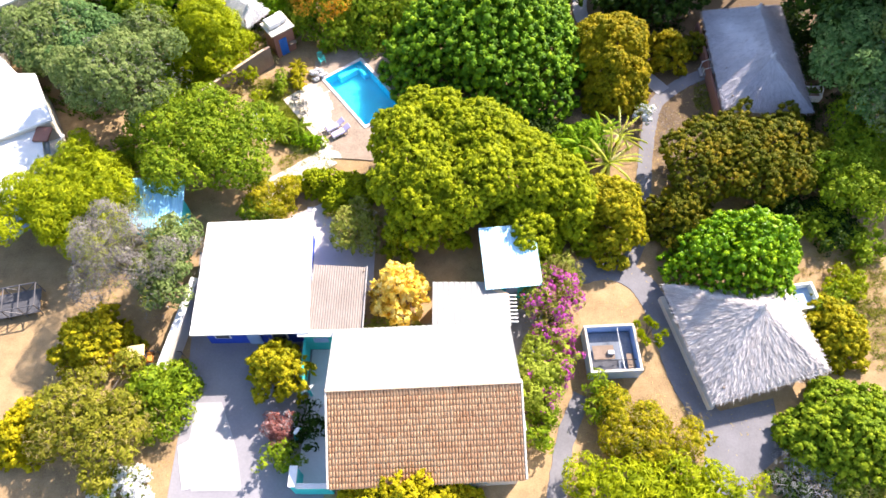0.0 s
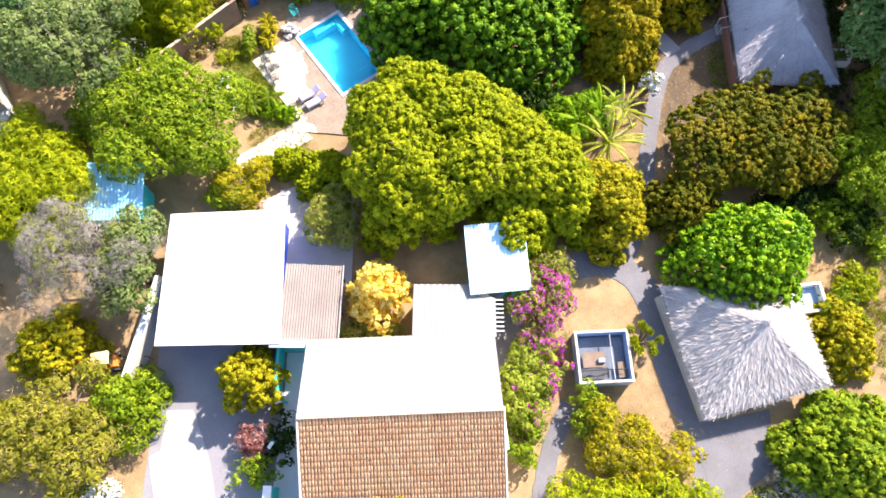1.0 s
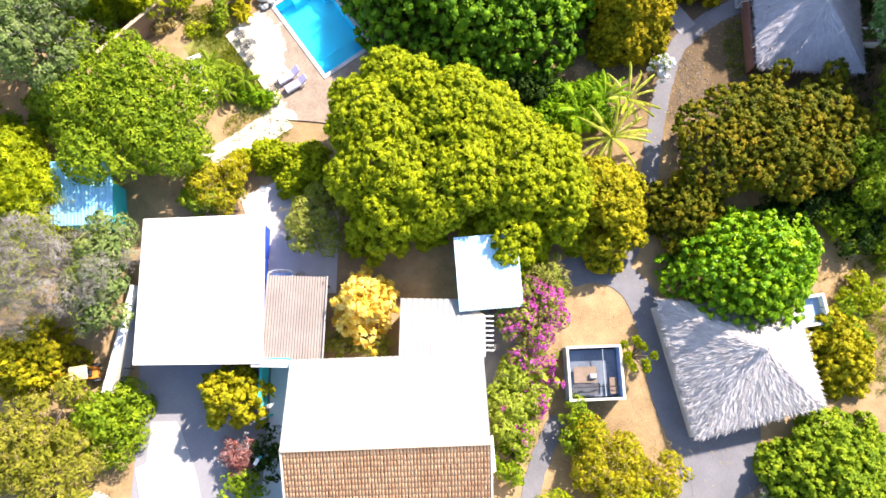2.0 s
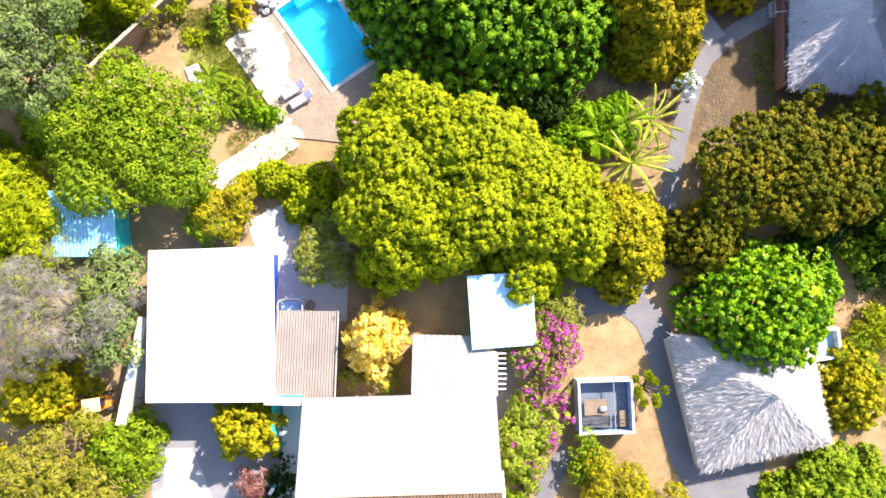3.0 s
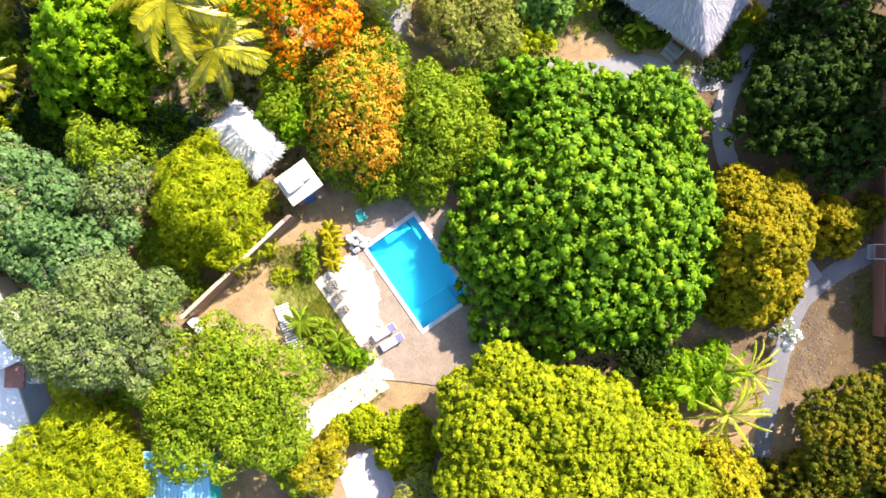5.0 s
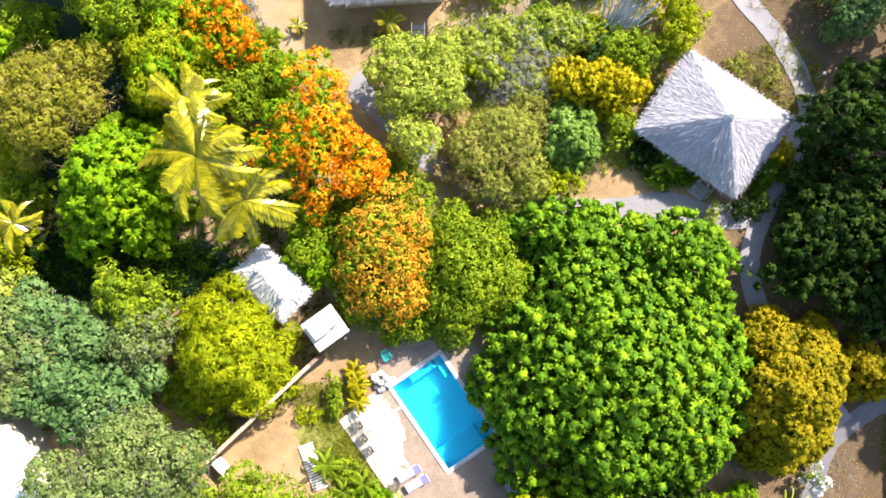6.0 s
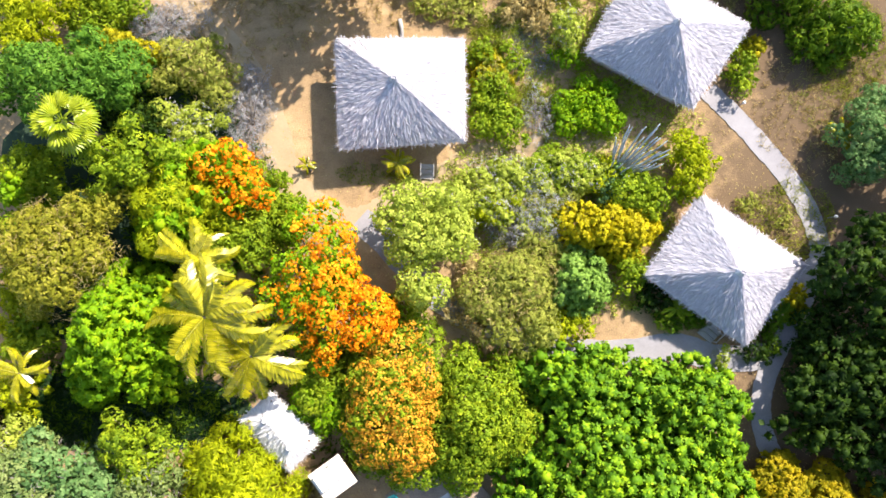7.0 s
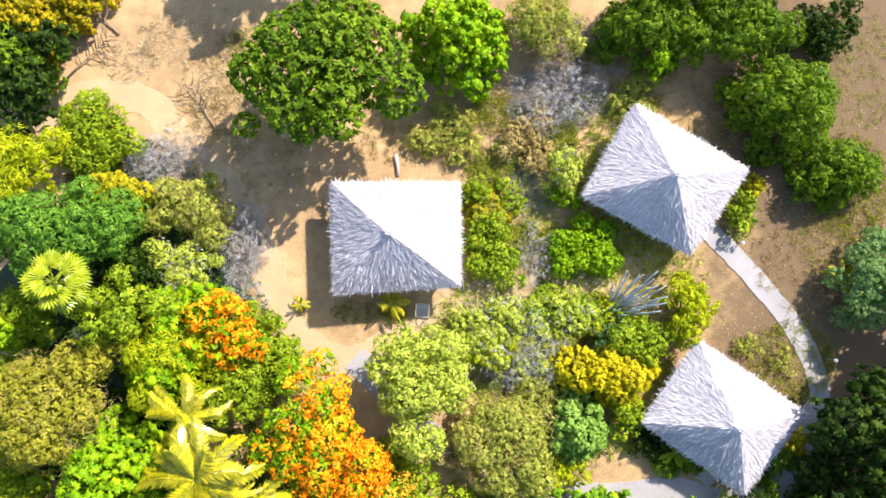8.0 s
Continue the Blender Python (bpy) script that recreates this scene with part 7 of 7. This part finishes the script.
plant("scrub", -27.03, 78.92, 2.9, 2.3, 2.6, "olive-green shrub beside the sandy clearing")
plant("grey", -23.18, 75.74, 1.84, 3.68, 1.5, "grey dry scrub along the sandy clearing")
plant("palebush", -27.42, 74.74, 2.30, 2.06, 2.3, "silvery shrub with bare twigs")
plant("green", -29.71, 71.70, 3.28, 2.53, 6.8, "yellow-green tree in a thicket")
plant("bright", -26.83, 68.16, 3.73, 2.80, 6.2, "vivid green tree in a thicket")
plant("bush", -20.33, 68.60, 1.64, 2.19, 2.8, "yellow-green shrub beside the flame trees")
plant("bright", -38.32, 69.80, 1.70, 1.70, 4.0, "green tree in a thicket")
plant("greygreen", -37.38, 49.50, 3.95, 3.95, 5.5, "grey-green tree behind the white house")
plant("bush", -27.62, 36.27, 2.18, 1.94, 3.0, "green shrub beside the white house")
plant("bush", -22.43, 70.75, 1.82, 1.74, 2.6, "green shrub beside the flame trees")
plant("bright", -26.79, 71.49, 2.75, 2.30, 5.4, "vivid green tree in a thicket")
plant("green", -22.53, 66.72, 2.40, 2.13, 4.2, "green tree between the flame trees")
plant("brightbush", -17.24, 55.74, 2.01, 1.78, 3.4, "green shrub between the flame tree and the small thatch")
plant("limebush", -37.93, 56.02, 1.63, 1.94, 3.0, "lime-green shrub in the thicket")
plant("darkbush", -30.58, 73.85, 2.34, 1.95, 4.0, "dark shrub in the thicket")
plant("bush", -37.59, 71.25, 2.35, 1.96, 3.6, "green shrub in the thicket")
plant("dark", 36.77, 50.44, 5.65, 4.62, 9.5, "tall dark tree behind the long thatched house")
plant("greygreen", 39.34, 40.56, 4.76, 5.24, 9.0, "tall grey-green tree beside the long thatched house")
plant("brightbush", -12.28, 39.34, 1.69, 0.80, 0.8, "lush green plants along the terrace edge")
plant("bush", -14.2, 40.9, 1.0, 1.1, 0.6, "lush green garden plants beside the terrace")
plant("dry", -20.32, 45.25, 1.45, 0.81, 0.8, "dry brown plants at the foot of the garden wall")
plant("dry", -17.49, 49.82, 1.38, 1.05, 0.7, "dry brown plants at the foot of the garden wall")
plant("dry", -7.01, 63.58, 1.84, 2.24, 1.8, "brown dry shrub among olive shrubs")
plant("scrub", -2.12, 66.75, 2.08, 1.84, 2.0, "olive shrub between the round trees")
plant("bush", 4.31, 65.76, 1.44, 1.36, 2.0, "green shrub beside the thatched hut")
plant("darkbush", 6.05, 64.02, 1.62, 1.29, 1.0, "dark shrub under the eaves of the hut")
plant("goldgreen", 15.89, 64.07, 1.21, 1.37, 1.1, "yellow-green shrub under the eaves of the hut")
plant("darkbush", 13.3, 60.5, 1.3, 0.8, 0.9, "green shrub at the fork of the path")
plant("goldgreen", 12.72, 82.57, 0.89, 0.81, 1.2, "yellow-green shrub at the corner of the hut")
plant("bush", 11.93, 80.71, 1.29, 1.85, 1.3, "green shrub beside the hut and the path")
plant("scrub", 12.66, 71.03, 0.88, 0.80, 0.5, "rough olive shrub beside the upper path")
plant("scrub", 15.28, 70.03, 0.72, 0.88, 0.5, "rough olive shrub beside the upper path")
plant("dry", -16.58, 93.12, 2.46, 1.64, 0.9, "dry brush at the edge of the clearing")
plant("scrub", 4.07, 88.18, 1.63, 2.44, 0.9, "dry low scrub behind the hut")
plant("goldgreen", -6.20, 79.93, 1.61, 1.61, 1.2, "yellow-green shrub beside the hut wall")
plant("scrub", -7.28, 70.85, 2.01, 1.37, 1.2, "grey-green low shrub along the trail")
plant("palebush", -2.42, 69.05, 1.76, 1.60, 1.6, "pale shrub among grey twigs")
plant("limebush", 1.88, 72.43, 1.60, 1.20, 1.6, "yellow-green shrub along the trail")
plant("ochre", -38.47, 91.68, 2.72, 2.33, 5.5, "ochre-green tree beside the sandy clearing")
plant("deep", -39.02, 88.79, 2.31, 2.69, 6.0, "dark green tree beside the sandy clearing")
plant("thorn", 6.2, 96.0, 3.11, 2.34, 5.0, "dark green tree behind the huts")
plant("thorn", 7.6, 92.7, 2.5, 2.0, 4.2, "dark green tree with fine leaves behind the hut")
plant("brightbush", 5.4, 90.7, 1.1, 1.0, 3.6, "fresh yellow-green tree among darker ones")
plant("thorn", 11.4, 92.6, 2.2, 2.0, 4.2, "dark green tree at the edge of the clearing")
plant("darkbush", 17.30, 93.79, 2.41, 2.01, 2.4, "dark shrub at the edge of the clearing")
plant("limebush", -6.03, 69.98, 1.34, 1.26, 2.2, "bright lime-green shrub among grey twigs")
plant("palebush", -8.94, 69.08, 2.35, 2.35, 2.4, "pale green shrub beside the trail")
plant("grey", -4.00, 69.25, 1.74, 1.98, 1.6, "tangled grey bare twigs among green shrubs")
plant("palebush", -0.39, 72.57, 2.37, 1.58, 2.0, "pale green shrub beside the trail")
plant("palebush", -3.15, 72.45, 1.98, 1.42, 1.9, "pale green shrub beside the trail")
plant("bush", -6.15, 78.28, 1.60, 1.44, 1.8, "green shrub beside the thatched hut")
plant("green", 33.89, 33.26, 3.27, 2.80, 4.5, "olive-green tree at the woodland edge")
plant("bush", 34.54, 28.37, 1.84, 1.56, 1.6, "low green shrub on dry ground")
plant("bush", 31.93, 35.53, 1.95, 1.95, 2.0, "green shrub at the woodland edge")
plant("ochre", -36.18, 93.36, 1.98, 1.78, 4.0, "ochre-green tree beside the sandy clearing")
plant("bush", 30.28, 21.91, 2.18, 1.85, 1.4, "yellow-green shrub on dry grass")
plant("scrub", -5.92, 79.53, 1.22, 1.14, 1.2, "rough olive shrub beside the thatched hut")
plant("bush", -6.75, 77.76, 1.13, 0.97, 1.3, "green shrub beside the thatched hut")
plant("bush", -4.61, 80.76, 1.06, 0.98, 1.0, "green shrub among grey twigs")
plant("grey", -2.45, 87.42, 2.03, 1.78, 1.3, "tangled grey bare twigs on dry soil")
plant("tealbush", 2.63, 71.52, 1.58, 1.58, 1.8, "bluish-green shrub beside the golden shrub")
plant("darkbush", 24.87, 9.27, 2.31, 1.96, 1.3, "dark low shrub beside the paved court")
plant("scrub", 28.29, 9.65, 2.69, 2.29, 1.8, "rough olive shrub beside the paved court")
plant("dry", 26.28, 10.52, 1.57, 1.33, 0.9, "dry brown shrub beside the paved court")
plant("limebush", -38.16, 62.78, 1.87, 1.87, 2.8, "lime-green shrub at the edge of the thicket")
plant("bush", -37.22, 59.76, 2.09, 1.70, 2.8, "green shrub at the edge of the thicket")
plant("bush", -38.69, 67.02, 1.71, 1.71, 3.0, "green shrub in the thicket")
plant("limebush", -38.75, 59.84, 1.57, 1.73, 2.6, "yellow-green shrub at the edge of the lawn")
plant("mango", 8.2, 56.2, 4.1, 3.7, 6.0, "dense mango tree leaning over the garden path", dome=True)
plant("palebush", 10.95, 60.2, 0.6, 0.7, 1.5, "pale silvery shrub where the paths meet")
plant("darkbush", 17.3, 60.9, 1.7, 2.2, 2.4, "dark green undergrowth along the shaded path")
plant("darkbush", 16.7, 58.3, 1.5, 1.6, 2.0, "dark green undergrowth along the shaded path")
plant("darkbush", 18.0, 63.6, 1.6, 2.0, 2.6, "dark green undergrowth along the shaded path")
plant("deepbush", 14.5, 61.9, 0.8, 1.6, 0.9, "dark green grassy plants under the eaves of the hut")
plant("darkbush", 28.6, 31.6, 2.2, 1.8, 1.6, "dark undergrowth between the trees")
plant("darkbush", 26.9, 30.9, 1.8, 1.5, 1.5, "dark undergrowth between the trees")
plant("deepbush", 8.0, 62.6, 2.2, 0.8, 0.9, "dark green plants under the eaves of the hut")
plant("mango", 1.6, 57.2, 2.3, 2.0, 4.4, "vivid green shrub tree beside the path and the mango tree")
